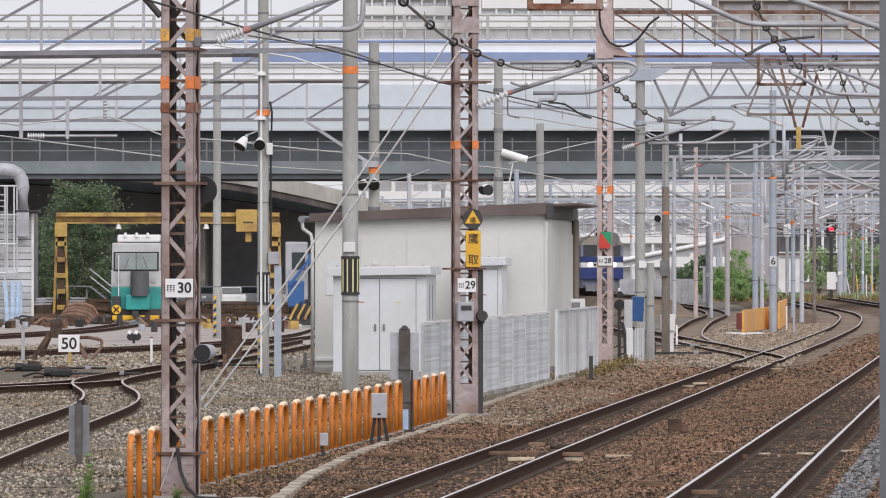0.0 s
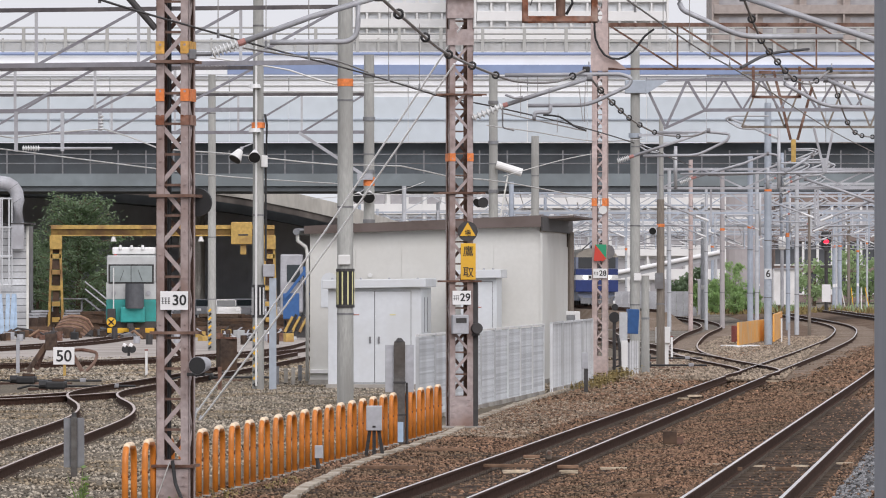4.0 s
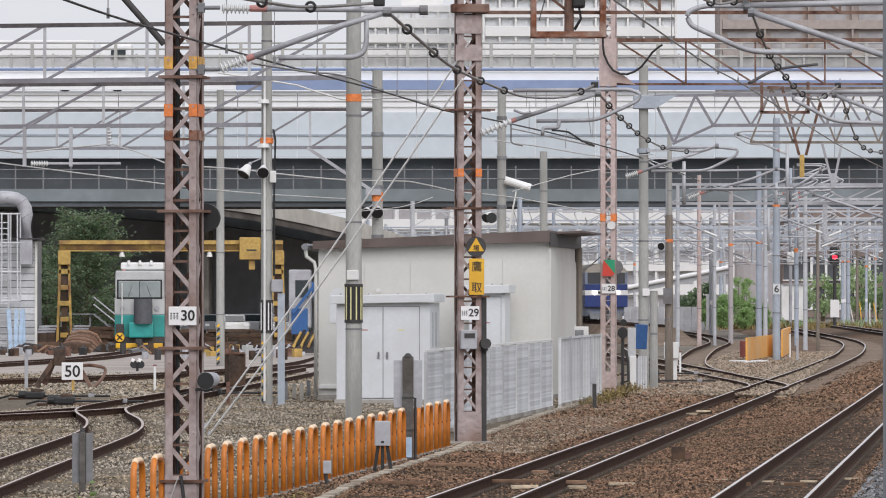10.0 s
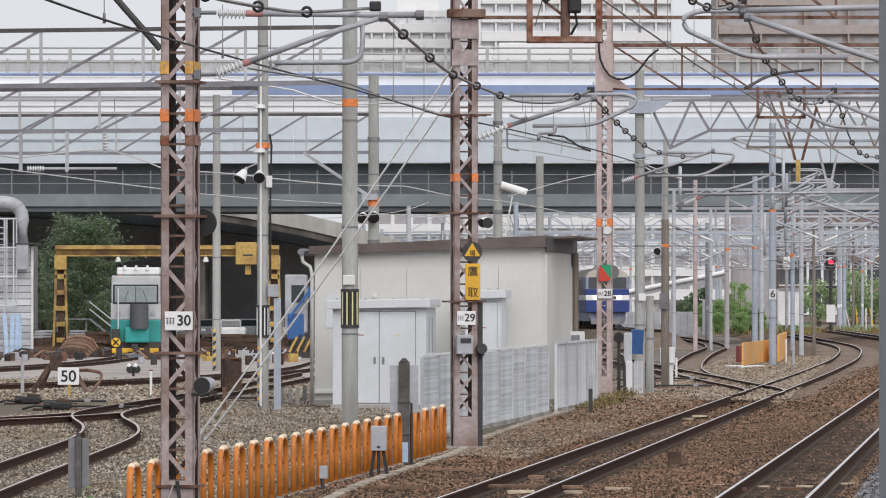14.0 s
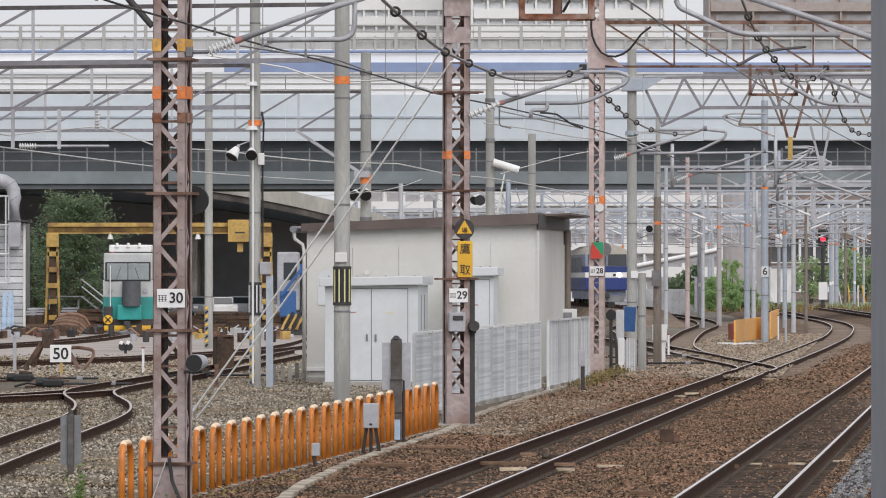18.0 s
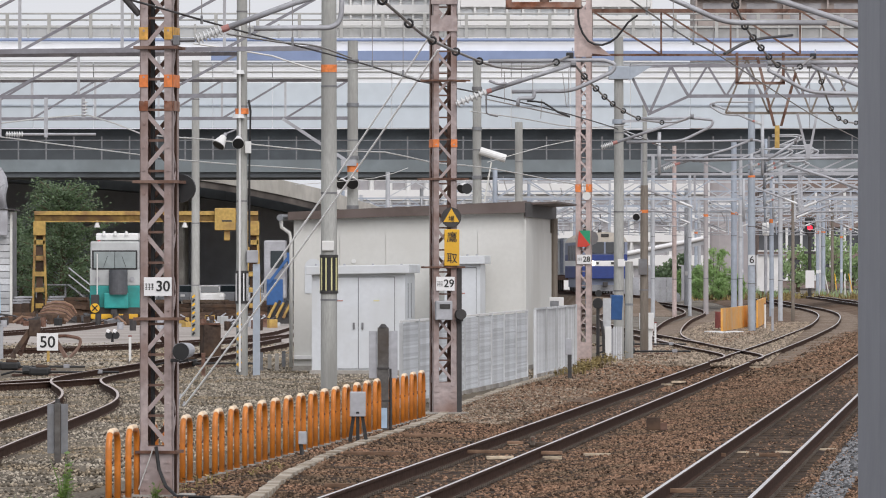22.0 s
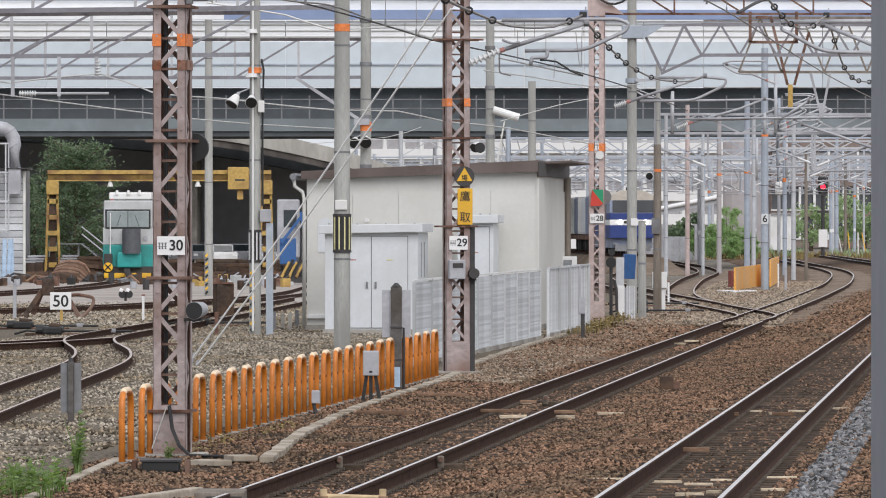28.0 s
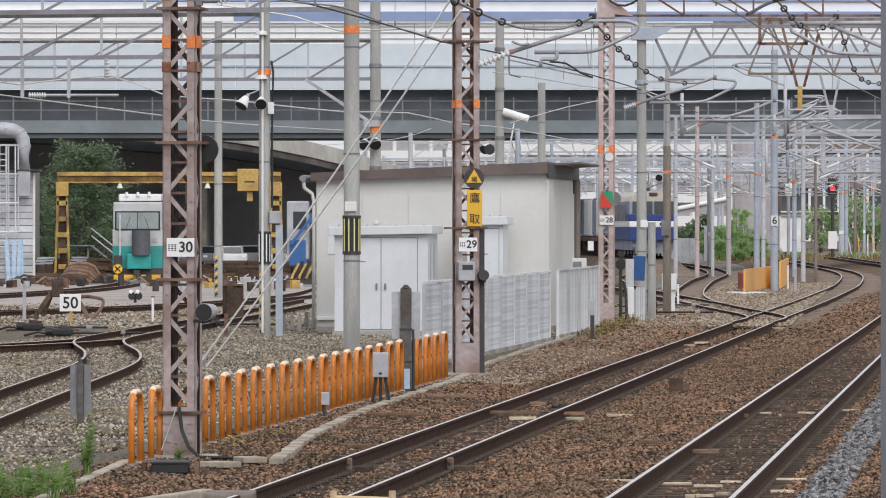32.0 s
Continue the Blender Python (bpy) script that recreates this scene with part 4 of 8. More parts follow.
def louvre_fence(x0, y0, x1, y1, n, h):
    """A run of louvred sheet panels with a pale top rail, each between two slim posts."""
    ang = math.degrees(math.atan2(x0 - x1, y1 - y0))
    run = math.hypot(x1 - x0, y1 - y0) / n
    proto = None
    for k in range(n):
        f = (k + 0.5) / n
        m = pose(x0 + (x1 - x0) * f, y0 + (y1 - y0) * f, 0, 0, 0, ang)
        if proto is not None:
            copy_thing(proto, m)
            continue
        proto = t = thing("fence_panel", m, "galvanised louvred sheet fence panel beside the track", "fence", "louvred fence panels")
        for e in (-1, 1):
            part("post", box(B(), (0.0, e * (run / 2 - 0.025), h / 2), (0.07, 0.05, h)), "fence_pale", t)
        part("top_rail", box(B(), (-0.005, 0, h - 0.02), (0.07, run, 0.04)), "white", t, "pale top rail")
        part("middle_rail", box(B(), (-0.03, 0, h * 0.46), (0.02, run - 0.1, 0.03)), "galv_dark", t)
        part("bottom_rail", box(B(), (0.0, 0, 0.1), (0.05, run, 0.04)), "fence_pale", t)
        blade = None
        for j in range(42):
            z = 0.14 + j * (h - 0.19) / 42
            if blade is None:
                ob = part("louvre_blade", box(B(), (0, 0, 0), (0.008, run - 0.06, 0.044), ry=-20), "fence_pale", t)
                ob.matrix_basis, blade = pose(0, 0, z), ob.data
            else:
                share("louvre_blade", blade, t, pose(0, 0, z))
        for y in (-run / 6, run / 6):
            part("stiffener", box(B(), (-0.025, y, h / 2), (0.02, 0.06, h * 0.9)), "fence_pale", t)
        part("kick_board", box(B(), (0.03, 0, 0.05), (0.03, run, 0.1)), "concrete", t)


louvre_fence(-0.4, 116, 2.55, 144.4, 9, 1.72)
slat_fence(2.75, 146, 4.1, 159.5, 4, 1.75)


# ---- the white equipment building ----
hut = thing("equipment_building", pose(2.69, 157, 0, 0, 0, -TURN), "off-white panel equipment building with a brown sloping roof", "building")
HW, HD, HH = 6.1, 10.6, 4.05
bm = B()
prism(bm, [(-HW, 0.12), (0, 0.12), (0, HH + 0.14), (-HW, HH - 0.05)], 0, HD)
part("wall_core", bm, "white_panel", hut)
panel_w = HW / 5
for k in range(5):
    bm = B()
    x0 = -HW + k * panel_w
    prism(bm, [(x0 + 0.003, 0.14), (x0 + panel_w - 0.003, 0.14), (x0 + panel_w - 0.003, HH - 0.35 - 0.034 * (4 - k)), (x0 + 0.006, HH - 0.35 - 0.034 * (5 - k))], -0.03, -0.002)
    part("wall_panel", bm, "white_panel", hut)
for k in range(4):
    part("wall_panel", box(B(), (0.018, (k + 0.5) * HD / 4, 0.14 + (HH - 0.5) / 2), (0.03, HD / 4 - 0.014, HH - 0.5)), "white_panel", hut)
part("plinth", box(B(), (-HW / 2, HD / 2, 0.06), (HW + 0.1, HD + 0.1, 0.16)), "concrete", hut)
bm = B()
prism(bm, [(-HW - 0.12, HH - 0.06), (0.05, HH + 0.13), (0.05, HH + 0.43), (-HW - 0.12, HH + 0.15)], -0.3, HD + 0.3)
part("roof", bm, "brown_roof", hut, "brown metal fascia and roof")
bm = B()
prism(bm, [(0.05, HH + 0.36), (0.75, HH + 0.40), (0.75, HH + 0.45), (0.05, HH + 0.42)], 2.0, 9.4)
part("eave", bm, "brown_roof", hut)
# dark board paints the shade onto the roof's receding side
part("shaded_side_fascia", box(B(), (0.065, HD / 2, HH + 0.2), (0.03, HD + 0.56, 0.36)), "dark", hut, "side fascia painted dark for the eave's shade")
part("corner_trim", box(B(), (0.03, -0.02, HH / 2), (0.07, 0.07, HH - 0.1)), "white_panel", hut)
part("gutter", rod(B(), (-HW - 0.32, -0.4, HH + 0.0), (-HW - 0.32, HD, HH + 0.03), 0.09, seg=10), "galv_dark", hut)
part("downpipe", tube(B(), [(-HW - 0.32, -0.2, HH), (-HW - 0.3, -0.2, HH - 0.25), (-HW - 0.1, -0.1, HH - 0.4), (-HW - 0.06, -0.08, HH - 0.6), (-HW - 0.06, -0.08, 0.1)], 0.05, 8), "white_panel", hut, smooth=True)
part("downpipe", tube(B(), [(0.1, 9.7, HH + 0.05), (0.1, 9.7, 0.1)], 0.1, 8), "pole_brown", hut)
part("base_sill", box(B(), (-HW + 0.42, -0.07, 0.36), (0.8, 0.1, 0.1), bevel=0.01), "white", hut, "white sill strip")
part("arched_louvre", prism(B(), [(-HW + 0.3, 2.05)] + [(-HW + 0.52 - 0.22 * math.cos(math.pi * k / 8), 2.75 + 0.22 * math.sin(math.pi * k / 8)) for k in range(9)] + [(-HW + 0.74, 2.05)], -0.05, -0.03), "cabinet_white", hut, "arched louvre cover")
part("wall_button", rod(B(), (-4.5, -0.03, 2.9), (-4.5, -0.06, 2.9), 0.06, seg=12), "white", hut)


def cabinet(m, w, d, h, doors, label, vents=False):
    t = thing("equipment_cabinet", m, label, "cabinet", "equipment cabinets")
    part("body", box(B(), (0, d / 2, 0.1 + h / 2), (w, d, h), bevel=0.01), "cabinet_white", t)
    part("base", box(B(), (0, d / 2, 0.04), (w + 0.1, d + 0.1, 0.14)), "concrete", t)
    r = part("roof", box(B(), (0, d / 2 - 0.05, 0.1 + h + 0.1), (w + 0.26, d + 0.3, 0.22), ry=-1.0, bevel=0.02), "cabinet_white", t)
    for k in range(4):
        part("lifting_eye", rod(B(), (-w / 2 + 0.1 + k * (w - 0.2) / 3, 0.1, 0.1 + h + 0.2), (-w / 2 + 0.1 + k * (w - 0.2) / 3, 0.1, 0.1 + h + 0.25), 0.03), "galv", r)
    dw = w * 0.78 / doors
    # dark plate added behind the doors to darken the gaps between them
    part("door_gap_backing", box(B(), (0, -0.002, 0.1 + h * 0.49), (w * 0.785, 0.006, h * 0.955)), "galv_dark", t)
    for k in range(doors):
        x = -w * 0.39 + (k + 0.5) * dw
        dr = part("door", box(B(), (x, -0.015, 0.1 + h * 0.49), (dw - 0.02, 0.03, h * 0.94), bevel=0.006), "cabinet_white", t)
        hx = x + (dw * 0.38 if k % 2 == 0 else -dw * 0.38)
        part("handle", box(B(), (hx, -0.05, 0.1 + h * 0.46), (0.05, 0.04, 0.17), bevel=0.01), "galv_dark", dr)
        part("label_strip", box(B(), (x, -0.034, 0.1 + h * 0.72), (0.15, 0.006, 0.03)), "pale_stripe" if k else "faded_red", dr)
    if vents:
        for y in (d * 0.3, d * 0.62):
            part("vent_slot", box(B(), (w / 2 + 0.004, y, 0.1 + h * 0.72), (0.01, 0.09, h * 0.36)), "galv_dark", t)
    return t


cabinet(pose(-1.619, 152.5, 0, 0, 0, -TURN), 2.400, 2.6, 2.583 - 0.1, 2, "white steel equipment cabinet with double doors beside the building", True)
cabinet(pose(1.058, 154.9, 0, 0, 0, -TURN), 0.940, 1.6, 2.829 - 0.1, 1, "narrow white steel cabinet against the building")


# ---- near column on the platform ----
plat = tagged(link("platform", box(B(), (6.0, 0, 0.56), (13.4, 60, 1.1)), "concrete"), "concrete station platform", "platform", kind="structure")
col = thing("platform_column", pose(0.240 + 0.09, 3.2, 1.11), "grey-painted steel column on the platform", "column")
part("shaft", box(B(), (0, 0, 1.6), (0.18, 0.18, 3.2), bevel=0.012), "column", col)
part("base_plate", box(B(), (0, 0, 0.01), (0.34, 0.34, 0.02)), "column", col)


# ---- road viaduct across the far end ----
VY = 400.0
via = thing("road_viaduct", pose(0, VY, 0), "two-level road viaduct with dark girders and pale noise barriers", "viaduct")
X0, X1 = -640, 700
DX = X1 - X0
CX = (X0 + X1) / 2
g0, g1 = 8.942, 12.051
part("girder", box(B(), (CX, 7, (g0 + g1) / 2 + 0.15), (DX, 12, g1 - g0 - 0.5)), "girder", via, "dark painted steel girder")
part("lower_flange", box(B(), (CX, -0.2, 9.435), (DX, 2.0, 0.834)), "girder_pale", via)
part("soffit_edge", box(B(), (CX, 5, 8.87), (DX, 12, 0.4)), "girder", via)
for z in (11.141, 10.535):
    part("walkway_rail", rod(B(), (X0, -1.1, z), (X1, -1.1, z), 0.035, seg=6), "galv_dark", via)
post = part("walkway_post", box(B(), (0, -1.1, 10.610), (0.09, 0.09, 1.592)), "galv_dark", via)
post.matrix_basis = pose(-40, 0, 0)
for k in range(1, 46):
    share("walkway_post", post.data, via, pose(-40 + k * 1.86, 0, 0))
panel = part("barrier_panel", box(B(), (0, 0, (11.975 + 15.009) / 2), (3.96, 0.2, 3.033), bevel=0.02), "barrier", via, "pale blue-grey noise barrier panel")
panel.matrix_basis = pose(-80, -0.3, 0)
for k in range(1, 40):
    share("barrier_panel", panel.data, via, pose(-80 + 4 * k, -0.3, 0))
part("barrier_ledge", box(B(), (CX, -0.45, 13.492), (DX, 0.1, 0.12)), "blue_steel", via)
upper = part("upper_panel", box(B(), (0, 0, (15.009 + 16.411) / 2), (3.96, 0.2, 1.403), bevel=0.02), "barrier_white", via, "white noise barrier panel")
upper.matrix_basis = pose(-80, -0.25, 0)
for k in range(1, 40):
    share("upper_panel", upper.data, via, pose(-80 + 4 * k, -0.25, 0))
part("blue_band", box(B(), ((X1 - 14.1) / 2, -0.5, 16.828), (X1 + 14.1, 0.5, 0.645)), "barrier_blue", via, "blue painted edge band")
part("edge_band", box(B(), ((X0 - 14.12) / 2, -0.5, 16.828), (-14.12 - X0, 0.5, 0.645)), "barrier_white", via, "white painted edge band")
part("white_band", box(B(), (CX, -0.2, 17.435), (DX, 0.4, 0.569)), "barrier_white", via)
part("blue_pipe", rod(B(), (X0, -0.5, 17.890), (X1, -0.5, 17.890), 0.11), "barrier_blue", via)
for z in (15.35, 15.75, 16.15):
    part("panel_ledge", box(B(), (CX, -0.38, z), (DX, 0.06, 0.07)), "upper", via)
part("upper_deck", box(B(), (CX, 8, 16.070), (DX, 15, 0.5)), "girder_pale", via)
guard = part("guard_panel", box(B(), (0, 0, (18.042 + 18.914) / 2), (2.7, 0.06, 0.796)), "clear_panel", via, "grey parapet panel")
guard.matrix_basis = pose(-60, 0.1, 0)
gpost = part("guard_post", box(B(), (0, 0, 18.724), (0.22, 0.22, 1.820)), "upper", via)
gpost.matrix_basis = pose(-61.4, 0.0, 0)
for k in range(1, 46):
    share("guard_panel", guard.data, via, pose(-60 + 2.8 * k, 0.1, 0))
    share("guard_post", gpost.data, via, pose(-61.4 + 2.8 * k, 0.0, 0))
mid = part("middle_post", box(B(), (0, 0.05, 18.43), (0.14, 0.14, 1.05)), "upper", via)
mid.matrix_basis = pose(-60, 0, 0)
for k in range(1, 46):
    share("middle_post", mid.data, via, pose(-60 + 2.8 * k, 0, 0))
for z in (18.75, 19.255, 19.672):
    part("guard_rail", rod(B(), (X0, 0, z), (X1, 0, z), 0.06, seg=6), "upper", via)
for x in (-120, -75, 60, 105):
    part("pier", box(B(), (x, 7, g0 / 2), (3.0, 3.0, g0), bevel=0.2), "concrete", via, "grey concrete pier")

# the ramp that comes down beside it
ramp = thing("ramp", pose(0, 0, 0), "concrete road ramp with a stained parapet and a dark underside", "viaduct")
RA = [(-43.977, 428, 10.75), (-27.749, 428, 9.778), (-21.664, 428, 9.291), (-15.984, 428, 8.845), (-12.362, 429, 8.249), (-7.534, 432, 7.222), (-2.669, 440, 5.803)]
RL = smooth_line(RA, 4.0)


def ribbon(y_off, z_top, z_bot, thick, name, mat, label=""):
    bm = B()
    rows = []
    for p in RL:
        rows.append([bm.verts.new((p.x, p.y + y_off, p.z + z_top)), bm.verts.new((p.x, p.y + y_off + thick, p.z + z_top)), bm.verts.new((p.x, p.y + y_off + thick, p.z + z_bot)), bm.verts.new((p.x, p.y + y_off, p.z + z_bot))])
    for a, b in zip(rows, rows[1:]):
        for k in range(4):
            bm.faces.new((a[k], a[(k + 1) % 4], b[(k + 1) % 4], b[k]))
    bm.faces.new(rows[0])
    bm.faces.new(rows[-1][::-1])
    return part(name, bm, mat, ramp, label)


ribbon(0, 1.15, 0.05, 0.3, "parapet", "parapet", "rain-stained concrete parapet")
ribbon(0.12, 0.05, -0.45, 0.4, "fascia", "fascia", "dark stained fascia below the parapet")
ribbon(1.4, -0.3, -1.1, 38, "deck", "girder")
ribbon(16, -0.9, -10.5, 0.5, "retaining_wall", "shade_wall", "grey retaining wall in the shade")
for x in (-34, -18):
    part("pier", box(B(), (x, 436, 3.9), (1.6, 8, 8.0), bevel=0.15), "concrete", ramp)


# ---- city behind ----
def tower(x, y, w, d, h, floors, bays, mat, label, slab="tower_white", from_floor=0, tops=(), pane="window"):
    """A housing block with a balcony slab, a parapet and a row of windows on each floor."""
    t = thing("apartment_building", pose(x, y, 0), label, "building", "far buildings")
    part("wall", box(B(), (0, d / 2, h / 2), (w, d, h)), mat, t)
    fh = h / floors
    par = win = None
    for k in range(from_floor, floors):
        z = k * fh
        if par is None:
            par = part("balcony", box(B(), (0, -0.45, 0.6), (w * 0.985, 0.9, 1.2), bevel=0.03), slab, t)
            par.matrix_basis = pose(0, 0, z)
        else:
            share("balcony", par.data, t, pose(0, 0, z))
        for b in range(bays):
            bx = -w / 2 + (b + 0.5) * w / bays
            if win is None:
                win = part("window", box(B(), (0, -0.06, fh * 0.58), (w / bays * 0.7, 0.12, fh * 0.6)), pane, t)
                win.matrix_basis = pose(bx, 0, z)
            else:
                share("window", win.data, t, pose(bx, 0, z))
    div = None
    for b in range(bays + 1):
        bx = -w / 2 + b * w / bays
        if div is None:
            div = part("party_wall", box(B(), (0, -0.4, h / 2), (0.25, 0.8, h)), slab, t)
            div.matrix_basis = pose(bx, 0, 0)
        else:
            share("party_wall", div.data, t, pose(bx, 0, 0))
    part("parapet", box(B(), (0, d / 2 - 0.3, h + 0.4), (w * 1.01, d, 0.8)), slab, t)
    for dx, dz, ww in tops:
        part("roof_house", box(B(), (dx, d / 2, h + dz / 2), (ww, d * 0.5, dz)), mat, t)
    return t


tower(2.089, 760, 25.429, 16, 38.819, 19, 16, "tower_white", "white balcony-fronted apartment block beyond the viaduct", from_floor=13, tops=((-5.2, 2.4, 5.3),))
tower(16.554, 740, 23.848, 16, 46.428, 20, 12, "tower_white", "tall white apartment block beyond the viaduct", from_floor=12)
# the brown tower's panes are lightened in place of haze
tower(48.6, 800, 23.5, 18, 49.9, 13, 4, "brown_tile", "brown-tiled apartment block with pale balconies", slab="brown_tile", pane="pane_pale", from_floor=4)
tower(-1.592, 700, 17.251, 15, 13.018, 5, 8, "tower_white", "low white building behind the viaduct", pane="pane_pale")
tower(20.6, 680, 24.2, 15, 13.6, 5, 11, "tower_white", "low white building behind the viaduct", pane="pane_pale")


def strip_office(m, w, d, label, storeys, bay):
    """A low block with a band of wall, a sill and a strip of windows between mullions on each storey."""
    t = thing("office_building", m, label, "building", "far buildings")
    top = storeys[-1][1]
    part("wall", box(B(), (w / 2, d / 2 + 0.2, top / 2), (w, d, top)), "brown_low", t)
    last = 0.0
    for z0, z1, pane in storeys:
        part("wall_band", box(B(), (w / 2, 0, (last + z0) / 2), (w, 0.5, z0 - last - 0.12)), "brown_low", t)
        part("sill", box(B(), (w / 2, -0.05, z0), (w, 0.7, 0.16)), "tower_white", t)
        me = mull = None
        for k in range(int(w / bay)):
            x = (k + 0.5) * bay
            if me is None:
                ob = part("window", box(B(), (0, 0, 0), (bay - 0.3, 0.1, z1 - z0 - 0.2)), pane, t)
                ob.matrix_basis, me = pose(x, 0.1, (z0 + z1) / 2), ob.data
                ob = part("mullion", box(B(), (0, 0, 0), (0.3, 0.4, z1 - z0)), "tower_white", t)
                ob.matrix_basis, mull = pose(x + bay / 2, 0, (z0 + z1) / 2), ob.data
            else:
                share("window", me, t, pose(x, 0.1, (z0 + z1) / 2))
                share("mullion", mull, t, pose(x + bay / 2, 0, (z0 + z1) / 2))
        last = z1
    part("parapet", box(B(), (w / 2, 0, last + 1.3), (w, 0.5, 2.6)), "brown_low", t)
    return t


strip_office(pose(40.6, 720, 0), 24, 18, "low brown building with window strips and white sills", [(1.0, 3.6, "pane_dark"), (4.5, 7.3, "pane_dark"), (9.2, 11.6, "pane_pale")], 1.75)
hall = thing("round_hall", pose(35.3, 692, 0), "mauve-grey hall with a curved front and dark strip windows", "building", "far buildings")
bm = B()
rod(bm, (0, 3.5, 0), (0, 3.5, 15.5), 3.0, seg=24)
box(bm, (0.6, 7, 7.7), (4.2, 6, 15.4))
part("wall", bm, "mauve_wall", hall)
for z, tall in ((7.2, 1.7), (12.2, 1.2)):
    part("strip_window", rod(B(), (-0.4, 3.5, z), (-0.4, 3.5, z + tall), 2.75, seg=24), "pane_dark", hall)
part("cornice", rod(B(), (0, 3.5, 9.6), (0, 3.5, 10.0), 3.12, seg=24), "tower_white", hall)


# ---- sidings ----
sid = smooth_line([(main_x(166), 166), (main_x(178) - 0.12, 178), (9.2, 200), (9.2, 220), (10.1, 245), (12.5, 290), (15.6, 340), (16.8, 385), (16.7, 425), (15.7, 458), (13.6, 470)], 2.0)
track(sid, -0.045, "siding with dull rails curving beside the main track", "rail_yard", sleepers=(168, 250), pitch=0.75)
sid2 = smooth_line([(9.2, 203), (8.8, 220), (8.4, 240), (8.0, 270), (8.6, 310), (10.3, 350), (10.3, 405), (9.0, 470)], 2.0)
track(sid2, -0.045, "freight track with dull rails behind the white building", "rail_yard", sleepers=(199, 290), pitch=0.75)
yard1 = smooth_line([(-6.75, 40), (-6.65, 82), (-6.55, 99), (-6.5, 114), (-6.9, 124), (-7.75, 134), (-8.0, 140), (-7.75, 147), (-7.1, 158), (-6.0, 180), (-4.5, 215)], 1.5)
track(yard1, 0.0, "rusty yard siding winding through grey stones", "rail_yard", sleepers=(60, 150), pitch=0.75)
yard2 = smooth_line([(-8.0, 139), (-9.0, 134.5), (-10.2, 131), (-12.2, 126), (-15, 118), (-18, 105)], 1.5)
track(yard2, 0.0, "rusty yard siding branching off at a turnout", "rail_yard", sleepers=(110, 137), pitch=0.75)
yard3 = smooth_line([(-16, 178), (-10, 196), (-6, 222), (-5.0, 260), (-5.5, 330)], 2.0)
track(yard3, 0.0, "rusty yard track in front of the storage area", "rail_yard", sleepers=(170, 240), pitch=0.75)
yard4 = smooth_line([(-19, 215), (-15.5, 245), (-14.6, 270), (-14.8, 300), (-15, 340)], 2.0)
track(yard4, 0.0, "yard track on which the motor car stands", "rail_yard")


# concrete cable trough along the barrier: one lid after another
TR = smooth_line([(-2.0, 70.9), (-1.93, 73), (-1.79, 79), (-1.17, 90.3), (0.2, 107.8), (0.77, 119), (2.1, 137), (3.63, 155.5), (4.7, 170)], 0.98)
trough = thing("cable_trough", Matrix(), "weathered concrete cable trough laid along the fence", "cable trough")
lid_mesh = None
rng = random.Random(5)
for a, b in zip(TR, TR[1:]):
    w = b - a
    ang = math.degrees(math.atan2(-w.x, w.y)) + rng.uniform(-1.6, 1.6)
    m = pose((a.x + b.x) / 2, (a.y + b.y) / 2, rng.uniform(-0.02, 0.0), rng.uniform(-1.2, 1.2), rng.uniform(-2, 2), ang)
    if lid_mesh is None:
        ob = part("lid", box(B(), (0, 0, 0.01), (0.17, 0.96, 0.08), bevel=0.012), "trough", trough)
        ob.matrix_basis = m
        lid_mesh = ob.data
    else:
        share("lid", lid_mesh, trough, m)
for x, y, ang in ((-2.3, 70.6, 20), (-2.6, 69.2, 50)):
    tagged(link("concrete_slab", box(B(), (0, 0, 0.03), (0.3, 0.4, 0.07), bevel=0.015), "trough"), "loose weathered concrete slab on the ballast", "slab", "loose slabs").matrix_basis = pose(x, y, 0, 0, 0, ang)
for cx, cy, ln, turn in ((-3.98, 64.9, 11.9, -2.1), (-3.1, 60.6, 4.6, -15.2)):
    tagged(link("kerb", box(B(), (cx, cy, -0.035), (0.14, ln, 0.13), rz=turn, bevel=0.02), "trough"), "low mossy concrete kerb beside the yard", "kerb", kind="structure")


# ---- signs and fittings on the masts ----
def on_mast(mast, name, bm, mat, label="", smooth=False):
    return part(name, bm, mat, mast, label, smooth)


H9 = 0.23
p = on_mast(mast_29, "round_board", rod(B(), (0.11, -0.29, 3.692), (0.11, -0.275, 3.692), 0.19, seg=28), "dark", "dark round board")
bm = B()
prism(bm, [(0.11 - 0.15, 3.607), (0.11 + 0.15, 3.607), (0.11, 3.862)], -0.3, -0.293)
on_mast(mast_29, "yellow_triangle", bm, "yellow", "yellow warning triangle")
text_part("character", "場", 0.12, pose(0.11, -0.305, 3.660, 90), "black", mast_29)
board = on_mast(mast_29, "station_board", box(B(), (0.12, -0.29, 3.129), (0.285, 0.02, 0.68), bevel=0.006), "yellow", "yellow board with two black characters")
text_part("character", "鷹", 0.21, pose(0.12, -0.304, 3.310, 90), "black", board)
text_part("character", "取", 0.21, pose(0.12, -0.304, 2.917, 90), "black", board)
bx = on_mast(mast_29, "junction_box", box(B(), (-0.04, -0.32, 1.951), (0.31, 0.16, 0.36), bevel=0.02), "galv", "grey junction box")
part("slot", box(B(), (-0.03, -0.405, 2.025), (0.2, 0.01, 0.09)), "dark", bx)
on_mast(mast_29, "lamp_head", rod(B(), (0.28, -0.4, 1.876), (0.28, -0.1, 1.876), 0.1, seg=16), "dark")
on_mast(mast_29, "cable_duct", box(B(), (0.27, -0.1, 1.4), (0.12, 0.12, 2.75)), "dark", "dark cable duct")
